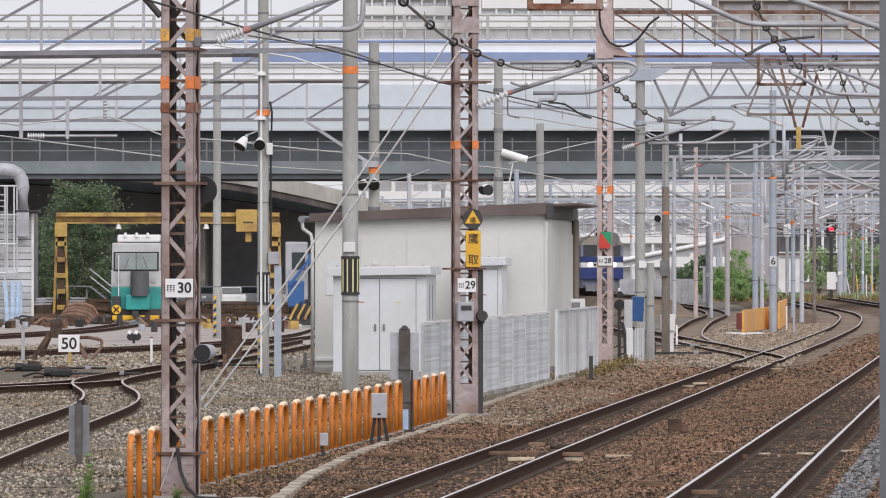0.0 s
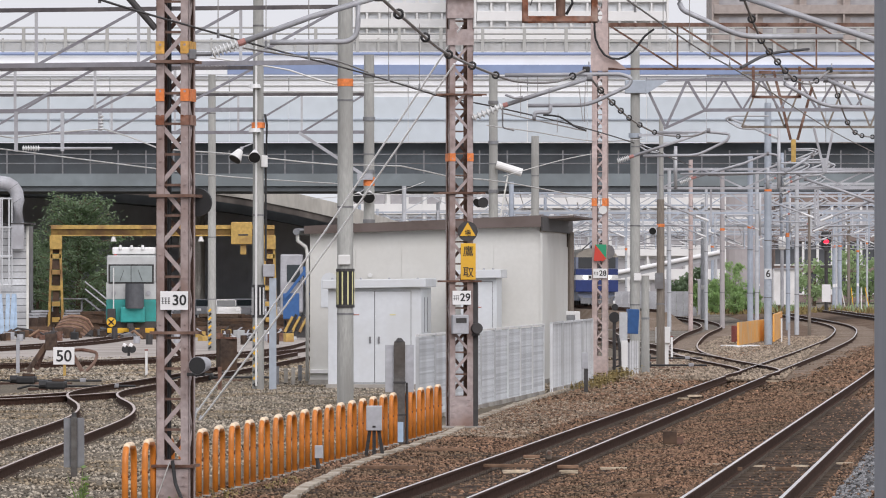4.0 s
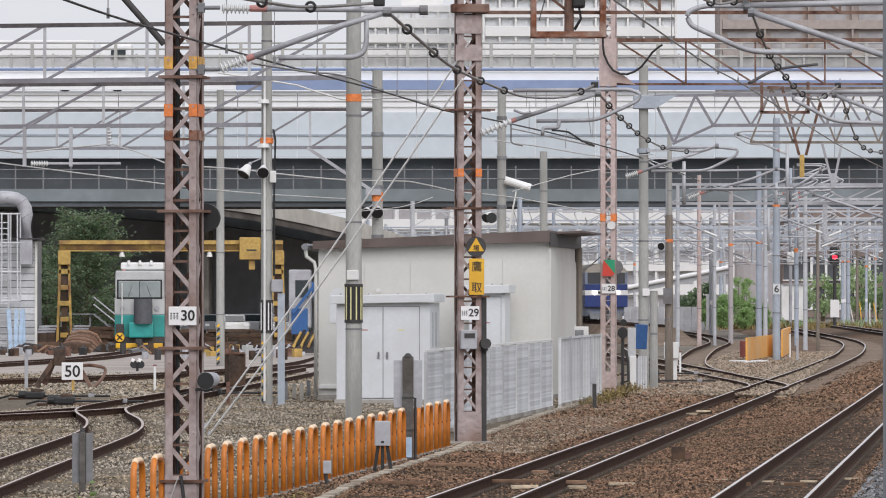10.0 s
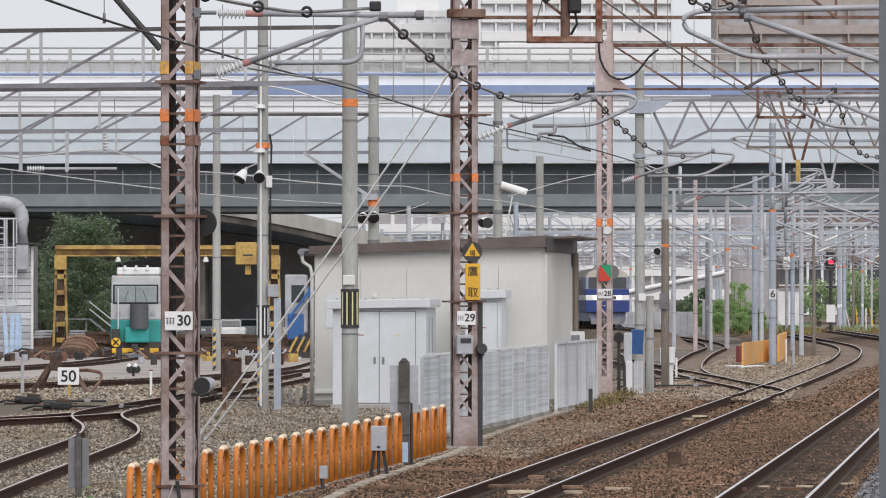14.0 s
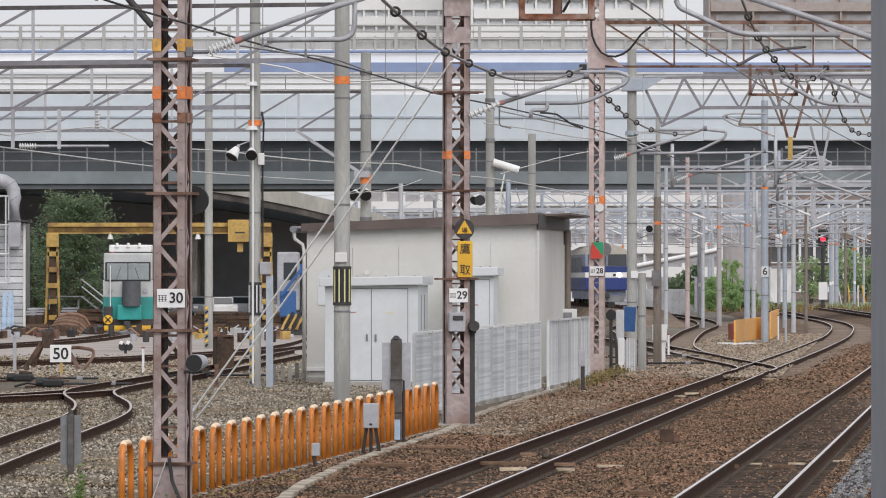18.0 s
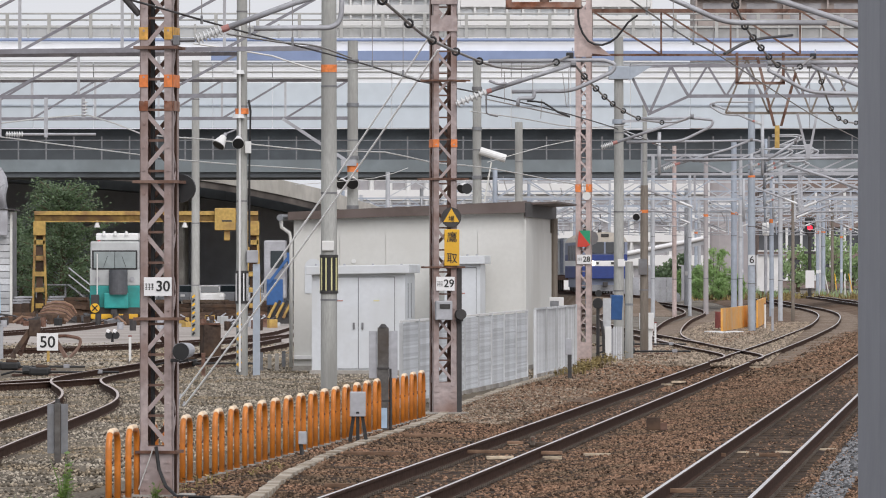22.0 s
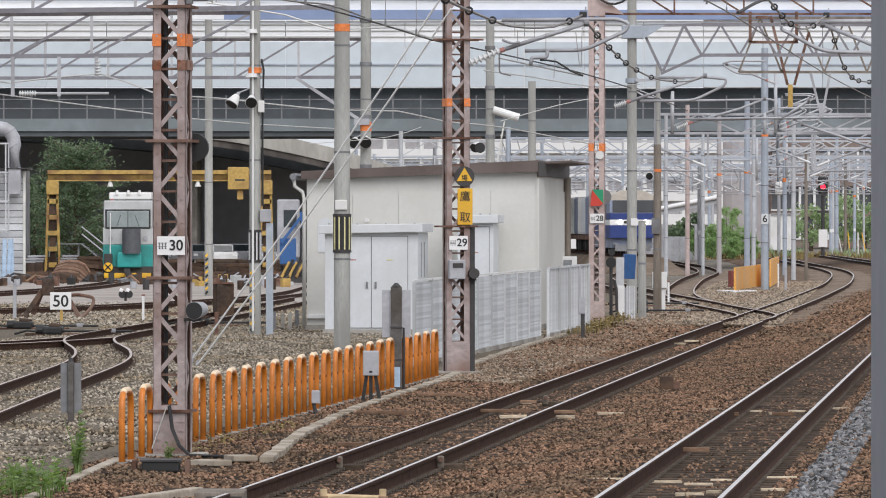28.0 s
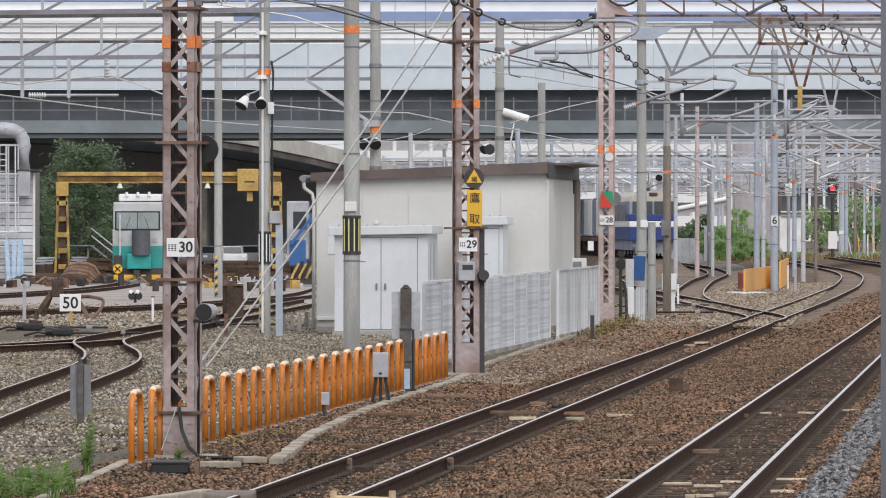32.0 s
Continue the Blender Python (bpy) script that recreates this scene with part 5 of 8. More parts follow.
on_mast(mast_29, "lamp_arm", bar(B(), (0.2, -0.25, 1.760), (0.34, -0.25, 1.760), 0.04, 0.04), "dark")
lamp = on_mast(mast_29, "lamp_shade", rod(B(), (0.42, -0.2, 4.233), (0.42, -0.02, 4.233), 0.1, 0.06, seg=16), "black")

on_mast(mast_30, "round_plate", rod(B(), (0.22, 0.24, 3.727), (0.22, 0.3, 3.727), 0.17, seg=28), "black", "black round plate")
cm = on_mast(mast_30, "spot_lamp", rod(B(), (0.365, -0.5, 1.764), (0.39, -0.18, 1.778), 0.108, 0.085, seg=18), "galv", "grey tubular spot lamp")
part("lens", rod(B(), (0.364, -0.515, 1.764), (0.365, -0.502, 1.764), 0.102, seg=18), "black", cm)
on_mast(mast_30, "lamp_bracket", bar(B(), (0.18, -0.2, 1.655), (0.4, -0.2, 1.655), 0.04, 0.04), "dark")
on_mast(mast_30, "down_cable", tube(B(), [(0.02, -0.3, 0.62), (0.06, -0.32, 0.35), (0.15, -0.36, 0.15), (0.3, -0.45, 0.03), (0.7, -0.7, 0.03), (1.1, -0.9, 0.03)], 0.022, 6), "black")
on_mast(mast_30, "earth_strap", bar(B(), (-0.2, -0.27, 0.1), (-0.02, -0.27, 0.6), 0.03, 0.01), "wire_pale")
on_mast(mast_30, "riser_pipe", rod(B(), (-0.075, -0.02, 0.4), (-0.075, -0.02, 11), 0.026), "black")
on_mast(mast_30, "riser_pipe", rod(B(), (0.12, 0.06, 0.4), (0.12, 0.06, 11), 0.016), "galv")
on_mast(mast_30, "stay_tube", rod(B(), (-0.860, -0.15, 6.540), (-0.218, -0.15, 5.816), 0.04, seg=10), "dark", "dark stay tube")
box_ = thing("rail_lubricator", pose(-3.097, 67.5, 0), "low black equipment box at the foot of the mast", "equipment box")
part("case", box(B(), (0, 0, 0.06), (0.42, 0.5, 0.12), bevel=0.02), "black", box_)
part("lid", box(B(), (0, 0, 0.13), (0.46, 0.55, 0.02)), "dark", box_)
for s in (-1, 1):
    part("foot", box(B(), (s * 0.3, 0, 0.03), (0.05, 0.3, 0.2)), "rust", box_)

on_mast(mast_28, "board_green", prism(B(), [(-0.12, 3.783), (0.2, 3.783), (0.2, 3.380)], -0.33, -0.31), "green", "green half of a diagonal board")
on_mast(mast_28, "board_red", prism(B(), [(-0.12, 3.783), (0.2, 3.380), (0.1, 3.316), (-0.16, 3.316)], -0.33, -0.31), "red", "red half of a diagonal board")
on_mast(mast_28, "signal_disc", rod(B(), (0.22, -0.1, 3.573), (0.22, -0.05, 3.573), 0.2, seg=24), "galv_dark")
on_mast(mast_28, "horn", rod(B(), (0.1, -0.3, 4.766), (0.1, -0.2, 4.766), 0.12, 0.05, seg=14), "white")
on_mast(mast_28, "gusset", box(B(), (0, -0.25, 9.407), (0.5, 0.02, 1.35)), "mast_far")
on_mast(mast_28, "gusset", prism(B(), [(0.25, 8.827), (0.8, 8.762), (0.25, 9.197)], -0.26, -0.24), "mast_far")
on_mast(mast_29, "gusset", box(B(), (-0.02, -0.25, 7.864), (0.5, 0.03, 0.35)), "mast")
on_mast(mast_29, "gusset", box(B(), (-0.02, -0.25, 7.333), (0.5, 0.03, 0.3)), "mast")
on_mast(mast_29, "beam_shoe", box(B(), (0.0, -0.25, 8.161), (0.7, 0.3, 0.16), bevel=0.02), "rust", "rusty beam shoe")


def portal_beam(y, x0, x1, z0, z1, n, mat, label):
    """A rusty portal beam: two chords with posts and long diagonals."""
    t = thing("portal_beam", pose(x0, y, 0), label, "gantry", "portal beams")
    w = x1 - x0
    part("bottom_chord", bar(B(), (0, 0, z0), (w, 0, z0), 0.065, 0.065), mat, t)
    part("top_chord", bar(B(), (0, 0, z1), (w, 0, z1), 0.11, 0.11), "rust", t)
    for k in range(n + 1):
        x = w * k / n
        part("post", bar(B(), (x, 0.02, z0), (x, 0.02, z1), 0.05, 0.05), "rust", t)
        if k < n:
            part("diagonal", bar(B(), (x, -0.03, z1), (x + w / n, -0.03, z0), 0.065, 0.05), "rust", t)
    return t


portal_beam(170, 4.850, 14.760, 8.794, 10.051, 5, "rust", "rusty portal beam between masts above the tracks")
portal_beam(112, 0.616, 10.786, 8.097, 9.403, 6, "rust", "rusty portal beam between masts above the tracks")
cage = thing("signal_cage", pose(2.285, 111.6, 7.624), "rust-orange angle-iron cage hanging with a signal inside", "signal frame")
for s in (-0.65, 0.65):
    for d in (0, 0.7):
        part("hanger", box(B(), (s, d, 0.95), (0.105, 0.08, 1.9)), "rust_orange", cage)
    part("side_sill", box(B(), (s, 0.35, 0.05), (0.105, 0.6, 0.1)), "rust_orange", cage)
for d in (0, 0.7):
    part("sill", box(B(), (0, d, 0.05), (1.19, 0.08, 0.1)), "rust_orange", cage)
for s in (-0.65, 0.65):
    part("hook", box(B(), (s, 0.35, 0.474 + 0.02), (0.08, 0.6, 0.1)), "rust", cage)
part("signal_post", rod(B(), (0.02, 0.35, 0.1), (0.02, 0.35, 1.9), 0.09, seg=12), "rust", cage)
part("signal_case", box(B(), (0.2, 0.3, 1.05), (0.24, 0.3, 1.0), bevel=0.05), "black", cage)
part("cable", tube(B(), [(0.2, 0.3, 0.6), (0.24, 0.28, 0.35), (0.12, 0.3, 0.14)], 0.03, 6), "black", cage)
part("cable", tube(B(), [(-0.6, 0.2, 1.1), (-0.35, 0.2, 0.75), (-0.1, 0.25, 0.95)], 0.04, 6), "black", cage)
part("brace", bar(B(), (-0.55, 0.02, 0.3), (-0.3, 0.02, 1.2), 0.02, 0.02), "dark", cage)
loop = tagged(link("hanging_cable", tube(B(), smooth_line([(4.453, 169.6, 10.121), (4.485, 169.6, 9.640), (4.742, 169.6, 9.176), (5.142, 169.6, 9.063), (5.543, 169.6, 9.272), (5.863, 169.6, 9.688), (6.151, 169.6, 9.912)], 0.25), 0.035, 6), "black"), "black cable hanging in a loop from the portal beam", "cable")


# ---- pole fittings ----
def sleeve(pole, z0, z1, r, stripe, n=20):
    t = part("marker_sleeve", rod(B(), (0, 0, z0), (0, 0, z1), r, seg=24), "black", pole, "black sleeve with pale stripes")
    for k in range(n // 2):
        a = 6.2832 * k / (n // 2)
        part("stripe", box(B(), (r * math.cos(a), r * math.sin(a), (z0 + z1) / 2), (0.012, 0.03, (z1 - z0) * 0.9), rz=math.degrees(a)), stripe, t)
    for z in (z0, z1):
        part("clamp", rod(B(), (0, 0, z - 0.03), (0, 0, z + 0.03), r + 0.01, seg=24), "dark", t)


sleeve(poles[0], 2.190, 3.003, 0.2, "pale_stripe")
part("cap_box", box(B(), (-0.02, -0.16, 3.232), (0.27, 0.16, 0.22), bevel=0.02), "white", poles[0], "small white box")
sleeve(poles[1], 1.855, 2.628, 0.16, "sign_white")
part("meter_box", box(B(), (0.27, -0.15, 3.015), (0.29, 0.2, 0.32), bevel=0.02), "galv", poles[1], "grey meter box")
part("switch_box", box(B(), (0.16, -0.15, 5.777), (0.16, 0.14, 0.3), bevel=0.02), "white", poles[1])
part("side_post", box(B(), (0.37, -0.1, 2.829 / 2), (0.18, 0.18, 2.829), bevel=0.01), "blue_steel", poles[1], "square steel post strapped beside it")
part("riser", tube(B(), [(-0.05, -0.19, 0.1), (-0.05, -0.19, 9.0)], 0.03, 6), "white", poles[1])
part("riser_cable", tube(B(), [(0.17, -0.08, 6.979), (0.22, -0.1, 6.693), (0.19, -0.1, 5.262), (0.19, -0.1, 3.258)], 0.03, 6), "black", poles[1])
for z in (7.681, 6.564):
    part("insulator_bowl", rod(B(), (-0.08, -0.2, z - 0.05), (-0.08, -0.2, z + 0.05), 0.16, 0.13, seg=16), "insulator", poles[1])
part("painted_ring", rod(B(), (0, 0, 6.622), (0, 0, 6.765), 0.172, seg=20), "orange_band", poles[1])


for pole, r, top in ((poles[1], 0.15, 1.75), (poles[2], 0.165, 1.6)):
    for k in range(int(top / 0.16)):
        part("hazard_stripe", bar(B(), (-r * 0.75, -r - 0.012, 0.1 + 0.16 * k), (-r * 0.15, -r - 0.016, 0.2 + 0.16 * k), 0.02, 0.07), "yellow" if k % 2 else "black", pole, "yellow and black hazard stripe")


def floodlight(pole, dx, dz, aim, size, label="white bell floodlight"):
    """A bell-shaped lamp on a short arm; aim is the way the mouth faces."""
    a = Vector((dx, -0.25, dz))
    w = Vector(aim).normalized()
    t = part("floodlight", rod(B(), a, a + w * size, size * 0.28, size * 0.62, seg=18), "white", pole, label)
    part("lamp_mouth", rod(B(), a + w * size * 1.0, a + w * (size * 1.0 + 0.02), size * 0.56, seg=18), "black", t)
    part("lamp_neck", rod(B(), a - w * size * 0.35, a, size * 0.16, seg=10), "galv", t)
    part("lamp_arm", bar(B(), a - w * size * 0.35, (0, 0, dz + 0.25), 0.03, 0.03), "galv", t)


floodlight(poles[1], -0.45, 6.049, (-0.45, -0.4, -0.75), 0.28)
floodlight(poles[1], -0.08, 6.006, (0, -0.8, -0.5), 0.26)
floodlight(poles[3], -0.33, 5.530, (-0.1, -0.9, -0.45), 0.3)
floodlight(poles[3], 0.0, 5.566, (0, -0.9, -0.45), 0.34)
floodlight(poles[4], -0.4, 5.600, (-0.5, -0.7, -0.5), 0.3)
floodlight(poles[7], -0.2, 4.342, (-0.3, -0.9, -0.2), 0.2)
part("number_board", box(B(), (0.06, -0.22, 2.869), (0.2, 0.02, 0.22)), "sign_white", poles[6], "small white number board")
part("saddle", box(B(), (0, -0.02, 8.633), (0.62, 0.5, 0.4), bevel=0.02), "blue_steel", poles[6], "blue-grey saddle plate")
part("saddle_arm", prism(B(), [(0.3, 8.822), (1.0, 8.839), (0.3, 8.393)], -0.2, -0.15), "blue_steel", poles[6])
part("strap", rod(B(), (0, 0, 7.089), (0, 0, 7.226), 0.2, seg=20), "blue_steel", poles[6])
part("strap_arm", bar(B(), (0.1, -0.2, 7.158), (1.6, -0.2, 7.209), 0.08, 0.08), "galv", poles[6])
part("number_board", box(B(), (0, -0.18, 3.014), (0.3, 0.02, 0.44)), "cabinet_white", poles[8])
text_part("digits", "6", 0.42, pose(0, -0.195, 3.014, 90), "dark", poles[8])
part("ladder_box", box(B(), (-0.05, -0.1, 2.747), (0.26, 0.26, 0.5)), "galv_dark", poles[7])
for z in (4.6, 6.2, 7.9, 9.3):
    part("strap", rod(B(), (0, 0, z), (0, 0, z + 0.12), 0.2, seg=18), "galv_dark", poles[3])
    part("strap", rod(B(), (0, 0, z - 0.4), (0, 0, z - 0.28), 0.18, seg=18), "galv_dark", poles[4])
part("transformer", rod(B(), (0.1, -0.3, 6.783), (1.0, -0.3, 6.507), 0.14, seg=14), "white", poles[4], "white cylindrical fitting")
part("brace", bar(B(), (0.5, -0.2, 6.388), (0.25, -0.2, 5.008), 0.07, 0.05), "cream", poles[4])


truss("gantry_beam", (10.454, 205, 8.027), (17.799, 205, 8.027), 1.865, 5, "weathered lattice gantry beam over the main tracks", mat="pole_brown", style="w")
concrete_pole(pose(17.605, 205, 0), 0.2, 11, "grey concrete pole beside the main tracks")
# ---- bracket arms and overhead lines ----
def insulator(bm_parent, a, b, r, sheds, name="insulator"):
    """A row of porcelain sheds on a core from a to b."""
    a, b = Vector(a), Vector(b)
    q = (b - a).to_track_quat("Z", "Y")
    bm = B()
    rings = []
    prof = [(0.0, 0.0), (0.0, 0.5)]
    for k in range(sheds):
        for f, rr in ((0.15, 0.45), (0.4, 1.0), (0.55, 0.95), (0.8, 0.45)):
            prof.append(((k + f) / sheds, rr))
    prof += [(1.0, 0.45), (1.0, 0.0)]
    for f, rr in prof[1:-1]:
        rings.append([bm.verts.new(a.lerp(b, f) + q @ Vector((r * rr * math.cos(6.2832 * j / 14), r * rr * math.sin(6.2832 * j / 14), 0))) for j in range(14)])
    for u, v in zip(rings, rings[1:]):
        for j in range(14):
            bm.faces.new((u[j], u[(j + 1) % 14], v[(j + 1) % 14], v[j]))
    bm.faces.new(rings[0][::-1])
    bm.faces.new(rings[-1])
    return part(name, bm, "insulator", bm_parent, "white porcelain insulator")


def rounded(pts, r):
    """A polyline with its corners rounded."""
    p = [Vector(q) for q in pts]
    out = [p[0]]
    for a, b, c in zip(p, p[1:], p[2:]):
        u, v = (a - b), (c - b)
        k = min(r, u.length * 0.45, v.length * 0.45)
        s, e = b + u.normalized() * k, b + v.normalized() * k
        out += [s.lerp(b, t).lerp(b.lerp(e, t), t) for t in (0, 0.25, 0.5, 0.75, 1)]
    return out + [p[-1]]


def bracket(y, label, top=None, diag=(), arm=None, r=0.035, mat="galv"):
    """A hinged cantilever of pipes with insulators where it meets its mast."""
    t = thing("cantilever", pose(0, y, 0), label, "cantilever", "cantilevers")
    for ins, line in ((top and top[0], top and top[1]), (diag and diag[0], diag and diag[1])):
        if line:
            if ins:
                insulator(t, (ins[0][0], 0, ins[0][1]), (ins[1][0], 0, ins[1][1]), r * 1.9, 7)
                e = ins[1]
                part("red_collar", rod(B(), (e[0], 0, e[1]), (e[0] + (line[1][0] - line[0][0]) * 0.1, 0, e[1] + (line[1][1] - line[0][1]) * 0.1), r * 1.1, seg=10), "faded_red", t)
            part("pipe", tube(B(), [(x, 0, z) for x, z in line], r, 10), mat, t, smooth=True)
            part("clamp", rod(B(), (line[-1][0] - 0.05, 0, line[-1][1]), (line[-1][0] + 0.05, 0, line[-1][1]), r * 1.6, seg=10), "galv_dark", t)
    if arm:
        part("steady_pipe", tube(B(), rounded([(x, 0, z) for x, z in arm], r * 5), r * 0.85, 8), mat, t, smooth=True)
    return t


bracket(71.7, "galvanised pipe cantilever with white insulators on the mast",
        top=(((-2.703, 6.246), (-2.368, 6.240)), ((-2.368, 6.240), (-0.273, 6.219))),
        diag=(((-2.716, 5.509), (-2.402, 5.632)), ((-2.402, 5.632), (-1.529, 5.953), (-0.710, 6.199))),
        arm=((-2.020, 5.646), (-1.529, 5.653), (-1.106, 5.653), (-0.996, 5.707), (-0.962, 5.844), (-0.962, 6.103)), r=0.037)
for z in (6.246, 5.503):
    on_mast(mast_30, "hinge", rod(B(), (0.19, -0.2, z), (0.478, -0.2, z), 0.025, seg=8), "galv_dark")
    on_mast(mast_30, "hinge_lug", box(B(), (0.25, -0.2, z), (0.08, 0.07, 0.12), bevel=0.01), "galv_dark")
arm_29 = bracket(111.7, "galvanised pipe cantilever with white insulators on the mast",
        diag=(((0.648, 5.815), (1.221, 6.049)), ((1.221, 6.049), (2.081, 6.325), (2.845, 6.569))),
        arm=((1.253, 6.622), (2.293, 6.632), (3.440, 6.643), (3.641, 6.558), (3.578, 6.420), (2.803, 6.059), (1.688, 6.049)), r=0.042)
bracket(169.7, "galvanised pipe cantilever with white insulators on the mast",
        diag=(((5.108, 6.152), (5.446, 6.264)), ((5.446, 6.264), (6.703, 6.683), (7.702, 7.022))),
        arm=((6.220, 6.973), (7.702, 6.990), (8.315, 6.925), (8.250, 6.748), (7.396, 6.329), (5.833, 6.297)), r=0.045)
gear = thing("registration_arm", pose(0, 111.6, 0), "cranked pipe registration arm with cable under the cantilever", "cantilever")

part("crank", tube(B(), rounded([(1.80, 0, 5.79), (1.81, 0, 5.92), (2.10, 0, 5.92), (2.11, 0, 6.05)], 0.1), 0.036, 8), "galv", gear, smooth=True)
part("stay", rod(B(), (1.19, 0, 5.91), (2.78, 0, 5.57), 0.012, seg=6), "feeder", gear)
part("jumper", tube(B(), smooth_line([(1.97, 0, 5.87), (2.28, 0, 5.84), (2.54, 0, 5.67), (2.78, 0, 5.58)], 0.2), 0.02, 6), "black", gear)
part("short_arm", tube(B(), rounded([(1.26, 0, 6.25), (1.45, 0, 6.18), (1.59, 0, 6.21)], 0.1), 0.024, 8), "galv", gear, smooth=True)
part("drop_arm", tube(B(), rounded([(1.21, 0, 6.00), (1.21, 0, 5.63), (1.43, 0, 5.58)], 0.06), 0.016, 6), "galv_dark", gear)
for a, b in (((1.55, 0, 6.43), (1.55, 0, 5.86)), ((2.25, 0, 5.90), (2.23, 0, 5.54)), ((2.64, 0, 6.39), (2.71, 0, 5.77)), ((2.76, 0, 6.48), (2.74, 0, 5.74)), ((2.08, 0, 6.38), (2.08, 0, 6.03))):
    part("dropper", rod(B(), a, b, 0.007, seg=6), "feeder", gear)
for x, z0, z1 in ((1.87, 6.62, 6.22), (1.50, 6.62, 6.32)):
    part("hanger", rod(B(), (x, 0, z0), (x, 0, z1), 0.006, seg=6), "feeder", arm_29)
right_mast = lattice_mast(pose(7.789, 96, 0.1, 0, 0, -TURN), 0.45, 11.5, "mast", "mauve-painted lattice mast beside the far main track", 0.6)
bracket(95.8, "galvanised pipe cantilever reaching over the far main track",
        top=(None, ((7.653, 7.514), (4.823, 7.441))),
        diag=(None, ((7.653, 6.440), (6.060, 6.958), (4.896, 7.341))),
        arm=((4.823, 7.441), (4.122, 7.441), (3.858, 7.332), (3.913, 7.131), (4.886, 6.695), (6.515, 6.695)), r=0.05)
bracket(134, "galvanised pipe cantilever reaching over the far main track",
        top=(None, ((10.872, 7.373), (7.824, 7.347))),
        diag=(None, ((10.872, 6.407), (9.856, 6.826), (8.713, 7.296))),
        arm=((7.824, 7.347), (7.773, 7.195), (8.713, 6.687), (10.364, 6.636)), r=0.05)


def strut(t, y, pts, r, mat="galv", name="pipe"):
    return part(name, tube(B(), rounded([(x, 0, z) for x, z in pts], 0.3), r, 7), mat, t, smooth=True)


# cantilevers and drop tubes of the gantries further on
bracket(235.88, "galvanised pipe cantilever hanging from a gantry over the main track",
        diag=(((9.569, 6.601), (10.017, 6.780)), ((10.017, 6.780), (12.118, 7.383), (13.057, 7.764))),
        arm=((8.407, 7.674), (10.866, 7.696), (13.348, 7.741), (13.594, 7.562), (13.460, 7.339), (12.498, 6.959), (10.687, 6.914)), r=0.05)
bracket(235.8, "galvanised pipe cantilever hanging from a gantry over the far main track",
        top=(None, ((13.679, 6.957), (14.796, 7.695))),
        diag=(None, ((17.344, 5.795), (16.003, 6.287), (14.528, 6.756))),
        arm=((9.588, 6.957), (13.545, 7.002), (17.344, 7.047)), r=0.055)
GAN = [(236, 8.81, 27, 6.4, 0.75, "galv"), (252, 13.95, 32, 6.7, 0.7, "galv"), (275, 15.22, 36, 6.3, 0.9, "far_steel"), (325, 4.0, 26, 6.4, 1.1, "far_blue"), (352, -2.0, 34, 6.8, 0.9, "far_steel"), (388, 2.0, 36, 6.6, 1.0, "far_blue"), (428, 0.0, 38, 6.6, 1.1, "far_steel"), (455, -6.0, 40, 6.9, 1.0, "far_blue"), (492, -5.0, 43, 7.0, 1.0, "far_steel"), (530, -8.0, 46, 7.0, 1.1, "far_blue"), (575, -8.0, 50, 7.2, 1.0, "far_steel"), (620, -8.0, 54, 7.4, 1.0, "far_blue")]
rngb = random.Random(14)
for k in range(13):
    gy, gx0, gx1, gh, gb, gm = GAN[k % 5]
    d = gy - 0.12
    x = min(gx1 - 0.6, max(gx0 + 0.6, rngb.uniform(0.035, 0.073) * gy))
    z = gh + rngb.uniform(-1.3, 2.2)
    s = rngb.choice((-1, 1))
    w = rngb.uniform(0.0045, 0.0088) * gy * s
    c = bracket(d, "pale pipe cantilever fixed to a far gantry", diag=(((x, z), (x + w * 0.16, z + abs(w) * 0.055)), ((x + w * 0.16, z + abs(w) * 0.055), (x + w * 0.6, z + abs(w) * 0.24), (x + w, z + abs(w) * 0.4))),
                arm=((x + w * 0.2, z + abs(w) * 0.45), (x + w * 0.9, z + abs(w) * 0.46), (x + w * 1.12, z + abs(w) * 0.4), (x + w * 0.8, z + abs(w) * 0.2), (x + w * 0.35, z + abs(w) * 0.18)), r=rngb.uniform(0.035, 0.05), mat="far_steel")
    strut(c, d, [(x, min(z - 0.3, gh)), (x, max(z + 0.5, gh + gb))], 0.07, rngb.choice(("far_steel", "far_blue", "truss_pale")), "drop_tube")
vee = thing("drop_frame", pose(0, 204.9, 0), "rust-stained V-shaped drop frame under the gantry beam", "drop frame")
for a, b in (((11.542, 9.951), (12.125, 7.580)), ((12.864, 9.407), (12.358, 7.580))):
    part("leg", bar(B(), (a[0], 0, a[1]), (b[0], 0, b[1]), 0.11, 0.09), "rust", vee)
part("socket", box(B(), (12.222, 0, 7.211), (0.16, 0.12, 0.78), bevel=0.01), "crane", vee, "ochre-stained lower socket")
vee = thing("drop_frame", pose(0, 204.9, 0), "galvanised V-shaped drop frame under the gantry beam", "drop frame")
for a, b in (((12.917, 8.002), (13.265, 6.590)), ((13.594, 8.002), (13.323, 6.590))):
    part("leg", bar(B(), (a[0], 0, a[1]), (b[0], 0, b[1]), 0.1, 0.08), "galv", vee)
part("socket", box(B(), (13.284, 0, 6.706), (0.16, 0.12, 0.5), bevel=0.01), "galv", vee)
frame_ = thing("hanging_cage", pose(0, 169.94, 0), "rusty square hanging frame on the portal beam", "cage")
for a, b in (((8.991, 8.859), (8.991, 7.989)), ((10.313, 8.859), (10.313, 7.989)), ((8.943, 7.989), (10.361, 7.989)), ((9.153, 8.698), (9.507, 8.698))):
    part("angle", bar(B(), (a[0], 0, a[1]), (b[0], 0, b[1]), 0.08, 0.08), "rust", frame_)


